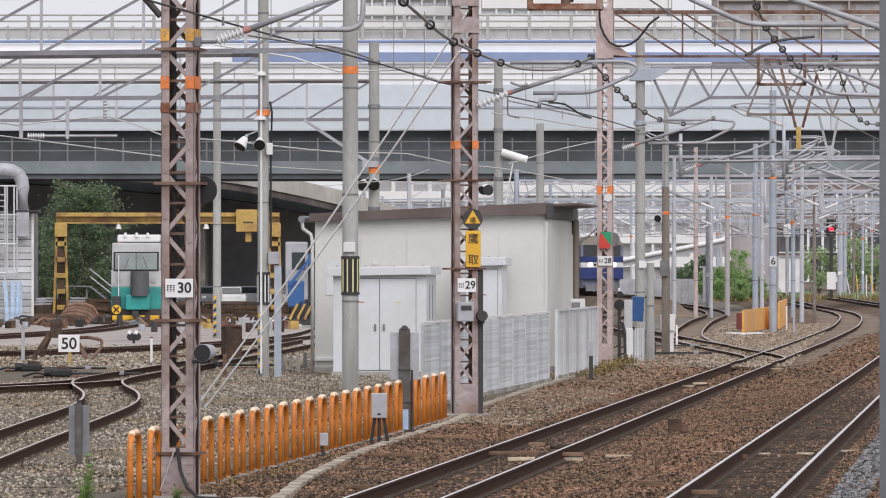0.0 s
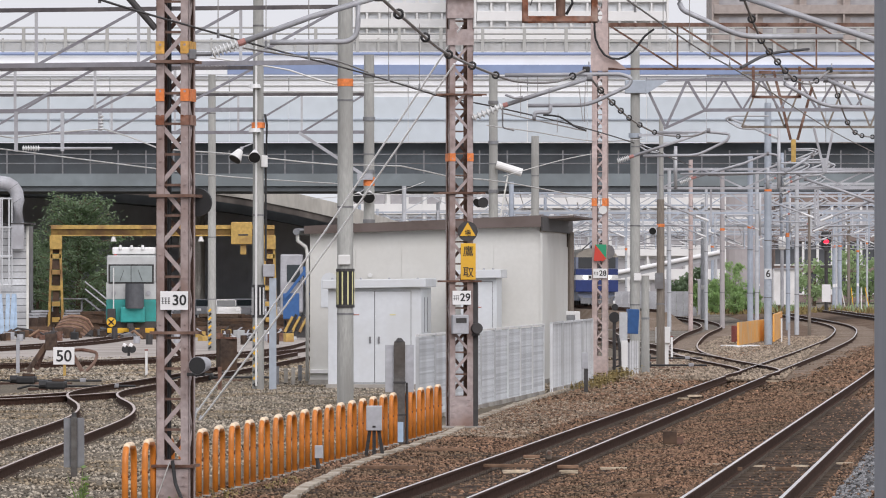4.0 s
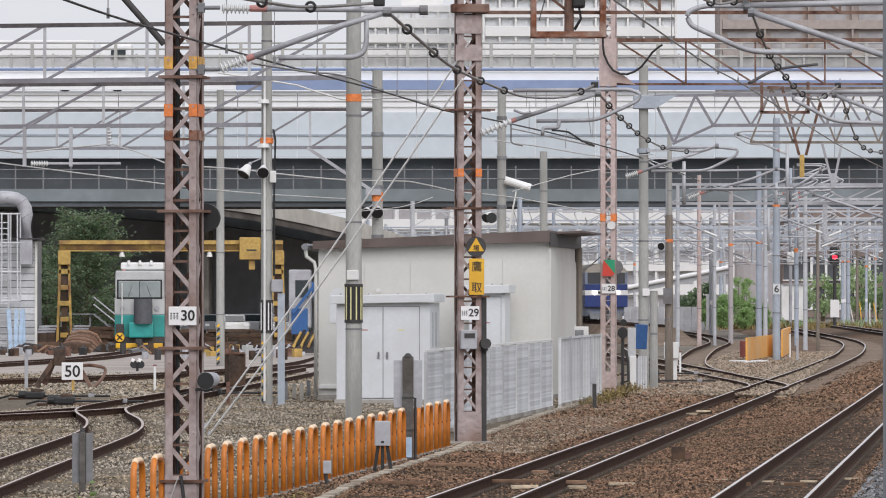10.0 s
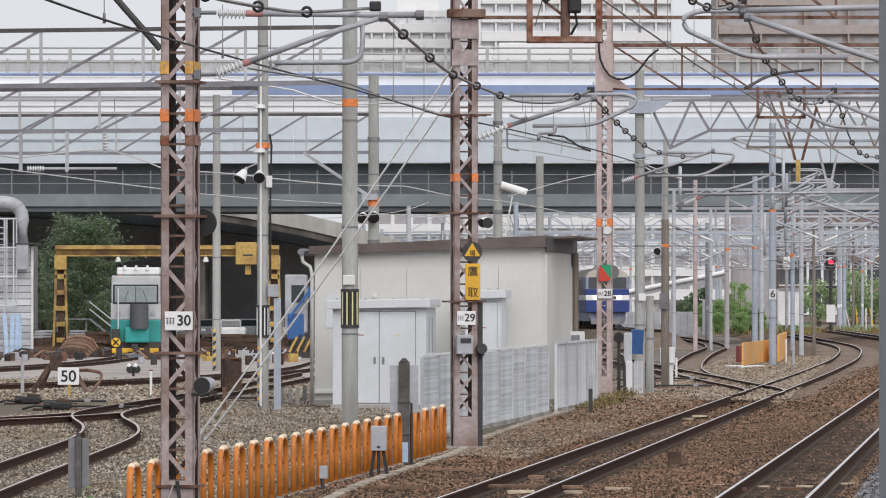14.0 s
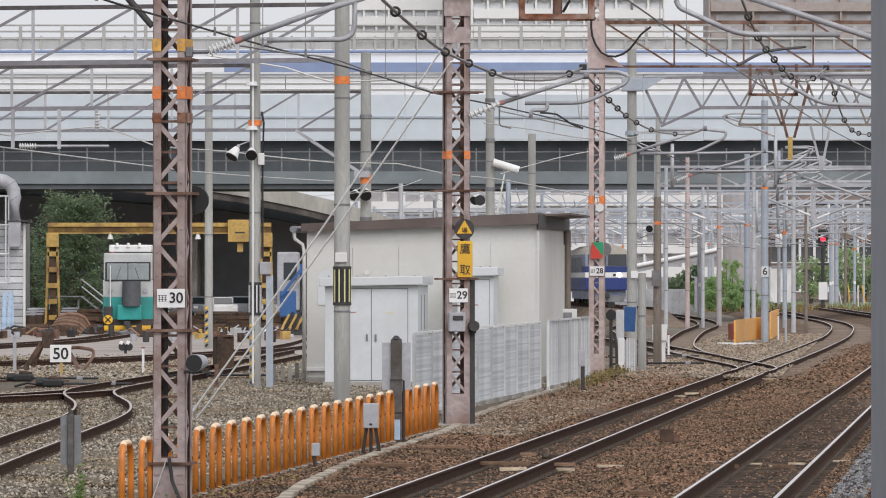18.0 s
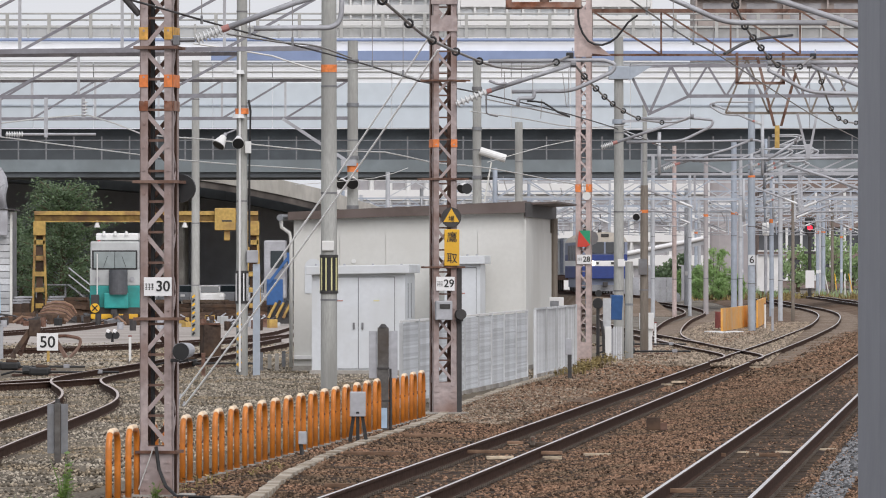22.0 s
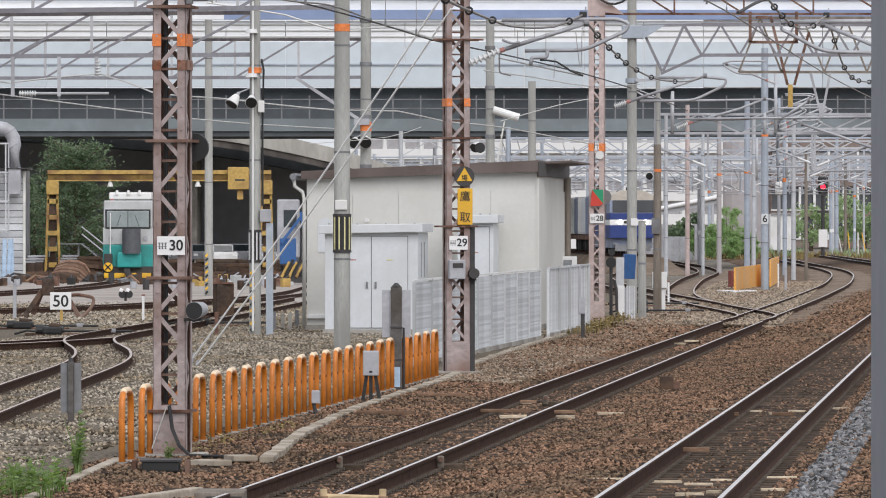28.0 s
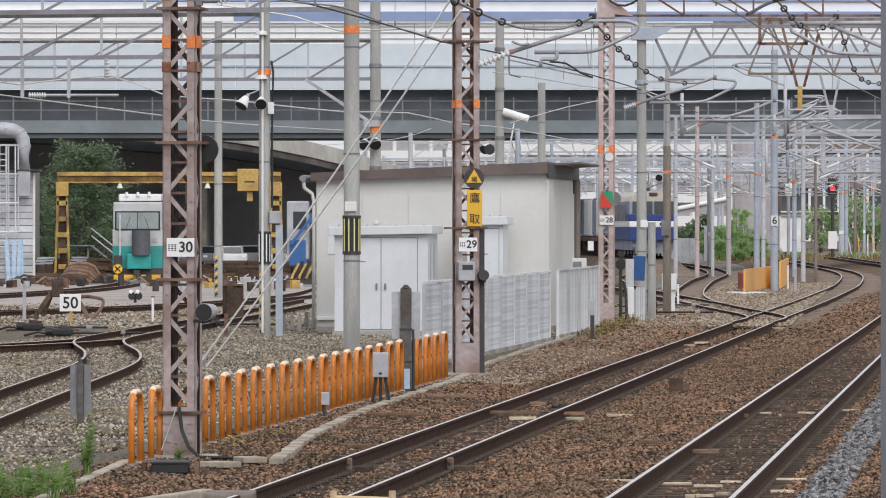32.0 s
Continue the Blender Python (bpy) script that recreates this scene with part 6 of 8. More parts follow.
def line_wire(pts, r, mat, label, step=2.0, rings=0.0, name="overhead_wire"):
    t = thing(name, Matrix(), label, "wire", "overhead lines")
    pts = [Vector(p) for p in pts]
    path = smooth_line(pts, step)
    part("strand", tube(B(), path, r, 6), mat, t)
    if rings:
        left, ring_mesh = rings * 0.6, None
        for a, b in zip(path, path[1:]):
            seg = (b - a).length
            while left < seg:
                p = a.lerp(b, left / seg)
                if ring_mesh is None:
                    bm = B()
                    tube(bm, [(0.055 * math.cos(6.2832 * k / 12), 0, 0.055 * math.sin(6.2832 * k / 12)) for k in range(13)], 0.02, 6)
                    ob = part("ring_clip", bm, "black", t)
                    ob.matrix_basis = pose(p.x, p.y, p.z)
                    ring_mesh = ob.data
                else:
                    share("ring_clip", ring_mesh, t, pose(p.x, p.y, p.z))
                left += rings
            left -= seg
    return t


# feeder with ring clips from support to support over the near track
line_wire([(-2.936, 58, 6.165), (-2.746, 66, 6.203), (-1.969, 69, 6.162), (-1.526, 70.6, 6.206), (-0.812, 72, 6.322)], 0.022, "feeder", "thick feeder line with black ring clips", 0.4, 1.9)
line_wire([(-0.710, 72.3, 6.226), (-0.334, 80, 6.19), (0.136, 90, 6.205), (0.976, 104, 6.37), (1.474, 108, 6.373), (2.210, 110.5, 6.460), (2.781, 111.8, 6.728)], 0.022, "feeder", "thick feeder line with black ring clips", 0.8, 7.0)
line_wire([(2.888, 112.2, 6.558), (3.492, 122, 6.489), (4.769, 145, 6.635), (6.006, 160, 6.682), (7.182, 168, 6.829), (7.702, 170, 7.054)], 0.022, "feeder", "thick feeder line with black ring clips", 1.0, 8.0)
line_wire([(3.003, 80, 7.016), (3.678, 88, 7.221), (4.267, 93, 7.331), (4.814, 95.8, 7.577)], 0.022, "feeder", "thick feeder line with black ring clips", 0.6, 3.2)
line_wire([(4.932, 96, 7.295), (5.463, 102, 7.035), (6.110, 110, 7.002), (7.500, 126, 7.052), (8.183, 131, 7.096), (8.802, 134, 7.487)], 0.022, "feeder", "thick feeder line with black ring clips", 0.6, 5.5)
line_wire([(8.840, 134, 7.373), (10.351, 150, 6.667), (12.407, 172, 6.908), (14.696, 190, 7.428)], 0.022, "feeder", "thick feeder line with black ring clips", 1.0, 9)
for x, y, z in ((-0.812, 71.9, 6.335), (2.781, 111.8, 6.728), (4.814, 95.7, 7.605), (8.802, 134, 7.500)):
    c = thing("line_clamp", pose(x, y, z), "black cast line clamp at a cantilever's end", "clamp", "line clamps")
    part("body", box(B(), (0, 0, 0), (0.14, 0.12, 0.12), bevel=0.02), "black", c)
    part("bolt", rod(B(), (0.05, 0, 0.08), (0.05, 0, 0.15), 0.015), "galv", c)

# contact wires and droppers
CW = [
    ([(-4.160, 52, 5.669), (-3.503, 62, 5.703), (-2.955, 71.5, 5.830), (-2.282, 80, 5.901), (-1.156, 96, 6.103), (-0.064, 112, 6.261)], 0.013, "wire"),
    ([(-0.064, 112, 6.261), (1.445, 125, 6.355), (3.754, 150, 6.582), (6.591, 190, 7.014), (10.192, 240, 7.360)], 0.016, "wire"),
    ([(1.351, 66, 6.410), (1.781, 72, 6.526), (4.177, 96, 6.522), (5.672, 110, 6.554), (9.853, 150, 6.568), (13.975, 190, 6.798)], 0.013, "feeder"),
    ([(-2.348, 72, 5.591), (-1.926, 80, 5.795), (-1.570, 90, 6.101), (-1.152, 98, 6.200)], 0.014, "feeder"),
    ([(-5.361, 140, 8.002), (-3.503, 140, 7.710), (-2.442, 140, 7.378), (-1.048, 140, 7.418), (-0.049, 130, 6.854)], 0.022, "wire_pale"),
    ([(5.589, 110, 6.700), (6.554, 118, 7.252), (7.710, 124, 7.584)], 0.03, "wire"),
]
for pts, r, mat in CW:
    line_wire(pts, r, mat, "taut overhead contact wire", 1.5)
DROPS = [(-3.52, 62.0, 6.22, 5.71), (-2.73, 74.0, 6.46, 5.83), (-2.25, 78.0, 6.57, 5.85), (-1.69, 78.0, 6.51, 5.71), (-0.81, 98.0, 7.37, 6.09), (-0.32, 103.0, 7.21, 6.10), (2.78, 84.0, 7.20, 6.60), (3.40, 90.0, 7.37, 6.62), (4.01, 95.0, 7.55, 6.55), (4.56, 100.0, 7.65, 6.53), (5.09, 104.0, 7.16, 6.51)]
for x, y, z0, z1 in DROPS:
    d = thing("dropper", pose(x, y, z1), "thin dropper wire with a small clamp", "wire", "droppers")
    part("strand", rod(B(), (0, 0, 0), (0, 0, z0 - z1), 0.006, seg=5), "feeder", d)
    part("clamp", rod(B(), (0, 0, -0.04), (0, 0, 0.07), 0.018, 0.014, seg=8), "galv_dark", d)
for pts, r in ((((-12.50, 160.0, 6.85), (-11.79, 165.0, 6.71), (-9.68, 172.0, 7.14), (-8.02, 170.0, 6.55), (-6.36, 180.0, 6.59), (-5.19, 182.0, 6.49), (-3.10, 185.0, 6.34), (-1.17, 190.0, 6.40), (0.31, 195.0, 6.16), (2.25, 205.0, 6.14), (5.76, 220.0, 5.76)), 0.022), (((-11.43, 150.0, 6.13), (-9.46, 155.0, 5.94), (-7.63, 160.0, 5.77), (-6.65, 165.0, 5.71), (-4.90, 170.0, 5.64), (-2.99, 178.0, 5.65)), 0.018), (((1.22, 150.0, 6.67), (2.67, 160.0, 6.74), (4.45, 170.0, 6.73), (6.24, 180.0, 7.03)), 0.015), (((2.20, 200.0, 6.25), (4.09, 200.0, 6.78), (5.23, 200.0, 7.01)), 0.015), (((-3.93, 185.0, 5.29), (-1.51, 190.0, 5.57), (-0.44, 195.0, 5.98)), 0.012)):
    line_wire(pts, r, "wire_pale", "pale overhead wire strung across the yard", 3.0)
ins_t = thing("hanging_insulator", pose(0, 150.85, 0), "white rod insulator hanging under the gantry beam", "insulator")
insulator(ins_t, (-10.520, 0, 6.106), (-10.076, 0, 6.106), 0.08, 7)
part("rod", rod(B(), (-10.076, 0, 6.106), (-8.244, 0, 6.106), 0.035), "galv", ins_t)
for x in (-10.677, -9.504):
    part("hanger", bar(B(), (x, 0, 7.037), (x, 0, 6.035), 0.09, 0.09), "galv", ins_t)
part("hanger", bar(B(), (-8.559, 0, 7.037), (-8.559, 0, 6.521), 0.09, 0.09), "galv", ins_t)
insulator(ins_t, (-8.530, 0, 6.951), (-8.530, 0, 6.550), 0.08, 5)
brace_t = thing("beam_brace", pose(0, 191.8, 0), "galvanised knee brace under the gantry beam", "brace")
part("brace", bar(B(), (-4.477, 0, 7.514), (-2.348, 0, 6.112), 0.12, 0.1), "galv", brace_t)
part("shoe", box(B(), (-2.348, 0.1, 6.094), (0.5, 0.3, 0.2)), "galv", brace_t)
# guy wires of the signed mast
for a, b in (((-4.787, 118, 0.15), (0.435, 111.65, 7.535)), ((-4.709, 118, 0.0), (0.308, 111.65, 6.834))):
    g = thing("guy_wire", Matrix(), "white-sleeved guy wire anchored in the gravel", "wire", "guy wires")
    part("strand", tube(B(), catenary(a, b, 0.12), 0.0185, 6), "guy_white", g)
    part("anchor_rod", rod(B(), (a[0] - 0.05, a[1], -0.1), (a[0] + 0.02, a[1], a[2] + 0.1), 0.02), "galv", g)


# ---- small trackside things ----
def winged_post(m, h, wing_h, wing_z, label, blue=False):
    """A dark post with a grey board on each side."""
    t = thing("marker_post", m, label, "post", "marker posts")
    w, wing = (0.19, 0.145) if blue else (0.085, 0.1)
    part("post", box(B(), (0, 0, h / 2), (w, 0.12, h), bevel=0.01), "post_grey", t)
    part("cap", rod(B(), (0, 0, h), (0, 0, h + 0.06), w * 0.45, 0.03, seg=10), "dark", t)
    for s in (-1, 1):
        part("board", box(B(), (s * (w / 2 + wing / 2 + 0.003), 0.02, wing_z), (wing, 0.03, wing_h), bevel=0.006), "galv" if blue else "galv_dark", t)
    if blue:
        part("base_paint", box(B(), (0, -0.058, 0.21), (0.13, 0.012, 0.34), bevel=0.004), "sheet_blue", t, "worn pale blue paint mark")
        part("conduit", rod(B(), (w / 2 + 0.03, 0.02, 0), (w / 2 + 0.03, 0.02, h * 0.6), 0.025, seg=8), "dark", t)
        for z in (0.5, 1.05):
            part("band", box(B(), (0, 0, z), (w + 0.02, 0.14, 0.03)), "dark", t)
    return t


winged_post(pose(-5.128, 84, 0), 0.860, 0.701, 0.494, "grey post with two side boards among the stones")
winged_post(pose(-0.651, 101, 0), 1.742, 0.804, 1.283, "tall grey post with two side boards by the barrier", True)
t = thing("track_box", pose(-1.007, 94, 0), "pale grey equipment box on a dark tripod stand", "equipment box")
part("case", box(B(), (0, 0, 0.608), (0.25, 0.2, 0.39), bevel=0.015), "galv", t)
part("latch", box(B(), (0.0, -0.105, 0.475), (0.05, 0.01, 0.03)), "black", t)
for x in (-0.13, 0.0, 0.14):
    part("leg", bar(B(), (x, 0, 0), (x * 0.5, 0, 0.430), 0.055, 0.055), "black", t)
t = thing("small_box", pose(-1.755, 87.8, 0), "small grey terminal box on a stub", "equipment box")
part("case", box(B(), (0, 0, 0.255), (0.12, 0.1, 0.19), bevel=0.01), "galv", t)
part("stub", rod(B(), (0, 0, 0), (-0.03, 0, 0.195), 0.03), "dark", t)
t = thing("speed_sign", pose(-10.730, 171, 0), "white square speed sign with black figures on an orange post", "sign")
part("plate", box(B(), (0, 0, 0.596), (0.61, 0.02, 0.5), bevel=0.008), "sign_white", t)
text_part("digits", "50", 0.46, pose(0, -0.016, 0.579, 90), "black", t)
part("post", box(B(), (0.02, 0.04, 0.28), (0.08, 0.05, 0.7)), "crane", t)
t = thing("switch_lamp", pose(-11.15, 215, 0), "low black and white point indicator", "indicator")
for x in (-0.11, 0.13):
    part("lens", rod(B(), (x, -0.12, 0.27), (x, 0.06, 0.27), 0.14, 0.1, seg=18), "black", t)
    part("hood", box(B(), (x - 0.04, -0.06, 0.42), (0.13, 0.22, 0.12), bevel=0.03, ry=25), "sign_white", t, "white hood")
part("post", rod(B(), (0, 0, 0), (0, 0, 0.2), 0.05), "dark", t)
t = thing("buffer_stop", pose(-11.55, 178, 0), "rusty timber buffer stop with a leaning brace", "buffer stop")
part("block", box(B(), (0, 0, 0.92), (0.34, 0.34, 0.5), bevel=0.03), "scrap", t)
part("brace", bar(B(), (-0.72, -0.2, 0.0), (-0.15, 0.0, 0.85), 0.12, 0.12), "scrap", t)
part("brace", bar(B(), (-0.45, 0.2, 0.1), (-0.1, 0.1, 0.95), 0.1, 0.1), "rust_inner", t)
part("foot_plate", box(B(), (-0.75, -0.2, 0.05), (0.4, 0.3, 0.12), bevel=0.02), "scrap", t)
part("stay_rail", tube(B(), rounded([(0.3, 0, 0.62), (0.9, 0.1, 0.7), (1.4, 0.1, 0.6), (1.3, 0.0, 0.3), (1.05, 0.0, 0.05)], 0.2), 0.05, 8), "rust", t)
part("stay", bar(B(), (0.6, 0.2, 0.6), (0.95, 0.1, 0.0), 0.1, 0.1), "rust", t)


def point_machine(m, label):
    t = thing("point_machine", m, label, "point machine", "point machines")
    part("case", box(B(), (0, 0, 0.13), (0.5, 0.45, 0.2), bevel=0.05), "black", t)
    part("lid", box(B(), (0.06, 0, 0.25), (0.3, 0.36, 0.09), bevel=0.03, ry=6), "scrap", t)
    part("motor", rod(B(), (-0.42, -0.1, 0.14), (-0.2, -0.1, 0.14), 0.11, seg=12), "black", t)
    part("bed_plate", box(B(), (0.25, 0, 0.03), (1.9, 0.3, 0.06), bevel=0.01), "rust_inner", t)
    part("rod", rod(B(), (0.25, 0.05, 0.11), (2.0, 0.05, 0.11), 0.03), "black", t)
    part("clevis", box(B(), (1.5, 0.05, 0.12), (0.16, 0.12, 0.1), bevel=0.02), "galv", t)
    part("cable", tube(B(), [(-0.4, -0.2, 0.1), (-0.6, -0.3, 0.13), (-0.95, -0.2, 0.04)], 0.03, 6), "black", t)


for x, y in ((-9.6, 150), (-10.9, 158), (-6.4, 163), (6.4, 186), (7.0, 203)):
    point_machine(pose(x, y, 0, 0, 0, -5), "low black point machine beside a turnout")
STUB = [(-12.40, 176.0, 1.03, "galv"), (-8.46, 173.0, 0.74, "white"), (-5.49, 150.0, 0.57, "rust"), (-4.23, 157.0, 0.48, "galv_dark"), (-4.08, 160.0, 0.38, "concrete"), (3.65, 147.0, 0.57, "dark"), (-3.81, 157.0, 0.45, "concrete"), (-3.77, 163.0, 0.43, "galv_dark"), (8.04, 205.0, 0.82, "white"), (14.72, 250.0, 0.95, "galv"), (15.10, 262.0, 1.09, "white")]
for x, y, h, mat in STUB:
    s = thing("stub_post", pose(x, y, 0), "short weathered post standing in the stones", "post", "stub posts")
    part("shaft", box(B(), (0, 0, h / 2), (0.1 if mat != "white" else 0.07, 0.1, h), bevel=0.01), mat, s)
    part("cap", box(B(), (0, 0, h), (0.1, 0.1, 0.04)), "red_primer" if mat == "white" else mat, s)

# boards, bin and boxes by the second mast
t = thing("blue_bin", pose(5.804, 178, 0), "blue plastic crate standing on a low frame", "crate")
part("case", box(B(), (0, 0, 1.535), (0.34, 0.3, 0.74), rz=10, ry=3, bevel=0.02), "bin_blue", t)
part("frame", box(B(), (0, 0.05, 0.45), (0.3, 0.3, 0.9)), "galv", t)
t = thing("white_board", pose(5.573, 175, 0), "white bent sheet guard with a dark edge", "guard")
part("sheet", tube(B(), [(-0.22, 0, 0.02), (-0.24, 0, 0.8), (-0.3, 0, 1.15)], 0.05, 6), "dark", t)
part("panel", box(B(), (-0.13, 0.08, 0.92), (0.24, 0.05, 1.8), bevel=0.02), "fence_pale", t, "pale grey sheet")
for k in range(4):
    part("rib", box(B(), (0.08 + 0.07 * k, 0.04, 0.5), (0.05, 0.05, 0.98)), "fence_pale", t)
part("lower_panel", box(B(), (-0.1, 0.02, 0.52), (0.2, 0.05, 0.95), bevel=0.02), "white", t, "white lower sheet")
post_ = thing("concrete_post", pose(6.158, 177, 0), "short weathered concrete post beside the blue crate", "post")
part("shaft", rod(B(), (0, 0, 0), (0, 0, 2.884), 0.13, 0.115, seg=14), "pole", post_)
part("cap", rod(B(), (0, 0, 2.884), (0, 0, 2.884 + 0.02), 0.118, seg=14), "concrete", post_)
part("band", rod(B(), (0, 0, 1.6), (0, 0, 1.66), 0.128, seg=14), "galv_dark", post_)
tb = thing("terminal_box", pose(3.651, 147, 0.571 + 0.02), "small pale box fixed on a dark stub post", "equipment box")
part("case", box(B(), (-0.03, 0, 0.2), (0.16, 0.12, 0.4), bevel=0.015), "galv", tb)
t = thing("white_relay_box", pose(7.168, 190, 0), "white relay box on a white post", "equipment box")
part("case", box(B(), (0, 0, 1.017), (0.46, 0.3, 0.52), bevel=0.02), "white", t)
for s in (-0.1, 0.12):
    part("leg", box(B(), (s, 0, 0.42), (0.12, 0.12, 0.85)), "white", t)
t = thing("striped_post", pose(6.418, 184, 0), "thin post with yellow and black stripes", "post")
part("shaft", rod(B(), (0, 0, 0), (0, 0, 2.1), 0.05), "rust", t)
for k in range(5):
    part("stripe", box(B(), (0, -0.05, 1.4 + k * 0.15), (0.14, 0.02, 0.08), ry=30), "yellow" if k % 2 == 0 else "black", t)
t = thing("air_conditioner", pose(3.745, 166, 0), "white outdoor air conditioner unit by the building", "air conditioner")
part("case", box(B(), (0, 0, 1.604), (0.42, 0.35, 0.6), bevel=0.02), "white", t)
part("grille", box(B(), (-0.05, -0.18, 1.604), (0.24, 0.02, 0.4)), "galv_dark", t)
part("stand", box(B(), (0, 0, 0.55), (0.4, 0.3, 1.1)), "galv", t)
t = thing("dwarf_signal", pose(5.205, 176, 0), "black dwarf signal on a post", "signal")
part("head", rod(B(), (0, -0.1, 1.666), (0, 0.1, 1.666), 0.16, seg=18), "black", t)
part("top_head", rod(B(), (0.02, -0.1, 1.966), (0.02, 0.1, 1.966), 0.1, seg=14), "black", t)
part("post", rod(B(), (0, 0, 0), (0, 0, 1.832), 0.05), "dark", t)
t = thing("warning_bell", pose(5.209, 188, 0), "dark lamp cluster on a slim post", "signal")
part("post", rod(B(), (0, 0, 0), (0, 0, 4.047), 0.05), "galv_dark", t)
part("head", rod(B(), (0, -0.1, 3.905), (0, 0.1, 3.905), 0.13, seg=16), "dark", t)

# far orange guards
for x0, y0, x1, y1, z1 in ((12.432, 247, 14.734, 268, 0.95), (14.751, 262, 16.425, 285, 1.2)):
    t = thing("guard_board", pose(x0, y0, 0), "orange-painted guard board beside the turnout", "barrier", "guard boards")
    w = Vector((x1 - x0, y1 - y0, 0))
    n = 6
    for k in range(n):
        p = w * ((k + 0.5) / n)
        part("plank", box(B(), (p.x, p.y, z1 / 2 + 0.05), (w.length / n * 0.98, 0.08, z1), rz=math.degrees(math.atan2(w.y, w.x))), "guard", t)
for x, y in ((12.032, 246), (12.350, 244), (12.918, 246)):
    s = tagged(link("white_slab", box(B(), (0, 0, 0.05), (0.55, 0.8, 0.12), bevel=0.04), "white"), "white-painted concrete slab at the guard's foot", "slab", "white slabs")
    s.matrix_basis = pose(x, y, -0.03, 0, 0, 15)
t = thing("orange_box", pose(13.112, 262, 0), "dark red equipment drum beside the guard", "drum")
part("case", rod(B(), (0, 0, 0), (0, 0, 0.75), 0.22, seg=16), "red_primer", t)

# timber offcuts, blocks and tie bars between the rails
TIES = [(1.02, 88.5, 0.80), (1.90, 88.0, 0.35), (-1.02, 75.0, 0.40), (1.46, 93.0, 0.25), (4.01, 82.0, 0.35), (4.79, 82.0, 0.30), (2.50, 72.0, 0.30), (2.98, 69.0, 0.40), (-0.72, 87.8, 0.85), (0.12, 97.0, 0.8)]
for x, y, w in TIES:
    ob = tagged(link("tie_plank", box(B(), (0, 0, 0.03), (w, 0.12, 0.05), bevel=0.008), "wood"), "weathered plank lying between the rails", "timber", "timber offcuts")
    ob.matrix_basis = pose(x, y, 0.0 if x < 2 else 0.16, 0, 0, -TURN)
PLANKS = ((3.98, 85.96, 0.28, -6, 0.10), (4.55, 85.14, 0.24, 8, 0.10), (4.82, 84.20, 0.20, 0, 0.10), (5.18, 85.27, 0.24, -10, 0.10), (5.86, 86.51, 0.32, -3, 0.10), (1.81, 62.49, 0.34, -4, 0.10), (2.38, 61.84, 0.36, 6, 0.10), (2.71, 61.27, 0.30, -3, 0.10), (2.99, 62.20, 0.22, -12, 0.10), (3.64, 62.85, 0.36, -4, 0.10), (3.40, 60.04, 0.24, 0, 0.10), (2.57, 59.04, 0.18, 4, 0.10), (2.43, 59.04, 0.10, 0, 0.10), (2.79, 59.57, 0.14, -20, 0.10), (1.45, 94.68, 0.17, 10, -0.05), (1.92, 87.64, 0.28, -3, -0.05), (2.62, 89.02, 0.40, -2, -0.05), (1.15, 87.77, 0.40, 2, -0.05), (5.80, 141.32, 0.30, 6, -0.05), (9.20, 165.28, 0.50, -4, -0.05), (6.16, 143.05, 0.34, 0, -0.02))
for k, (x, y, w, a, z) in enumerate(PLANKS):
    q = thing("split_plank", pose(x, y, z, 0, 0, a), "splintered pale timber plank by a sleeper", "timber", "split planks")
    part("plank", box(B(), (0, 0, 0.015), (w, 0.11, 0.05), bevel=0.008, rz=2 * (k % 3)), "wood_pale", q)
    part("underside", box(B(), (0.02, 0.05, -0.02), (w * 1.15, 0.2, 0.05), bevel=0.01), "sleeper", q)
for k, (x, y) in enumerate(((-1.11, 69.29), (0.07, 69.46), (1.75, 93.97))):
    q = thing("rail_brace", pose(x, y, -0.06), "brass-brown clamp with a timber block beside the rail", "clamp", "rail braces")
    part("block", box(B(), (0.12, 0.3, 0.02), (0.34, 0.3, 0.07), bevel=0.01), "sleeper", q)
    part("body", box(B(), (0, 0, 0.09), (0.08, 0.1, 0.14), bevel=0.02), "pole_brown", q)
    part("bolt", rod(B(), (0, -0.09, 0.12), (0, -0.03, 0.12), 0.03, seg=8), "rust", q)
t = thing("tie_bar", pose(-0.810, 58.5, 0.11), "cream-painted tie bar with two upright bolts", "tie bar")
part("bar", rod(B(), (-0.3, 0, 0.02), (0.33, 0, 0.0), 0.027, seg=10), "beige", t)
for s in (-0.28, 0.3):
    part("bollard", rod(B(), (s, 0, -0.16), (s, 0, 0.09), 0.035, seg=12), "beige", t)
    part("collar", rod(B(), (s, 0, -0.01), (s, 0, 0.02), 0.05, seg=12), "wood", t)
t = thing("rail_cover", pose(-2.155, 60, 0.02), "grey steel cover box over a rail joint", "cover")
part("case", box(B(), (0, 0, 0.02), (0.5, 0.9, 0.16), bevel=0.015), "pole_brown", t)
part("ridge", box(B(), (0.05, -0.46, 0.05), (0.36, 0.02, 0.02)), "dark", t)
t = thing("rust_block", pose(3.92, 100.79, 0.02), "small rusty steel block on the ballast", "block")
part("block", box(B(), (0, 0, 0.1), (0.23, 0.2, 0.21), bevel=0.01), "scrap", t)
part("tongue", box(B(), (0.17, 0, 0.05), (0.12, 0.1, 0.12), bevel=0.01), "rust", t)


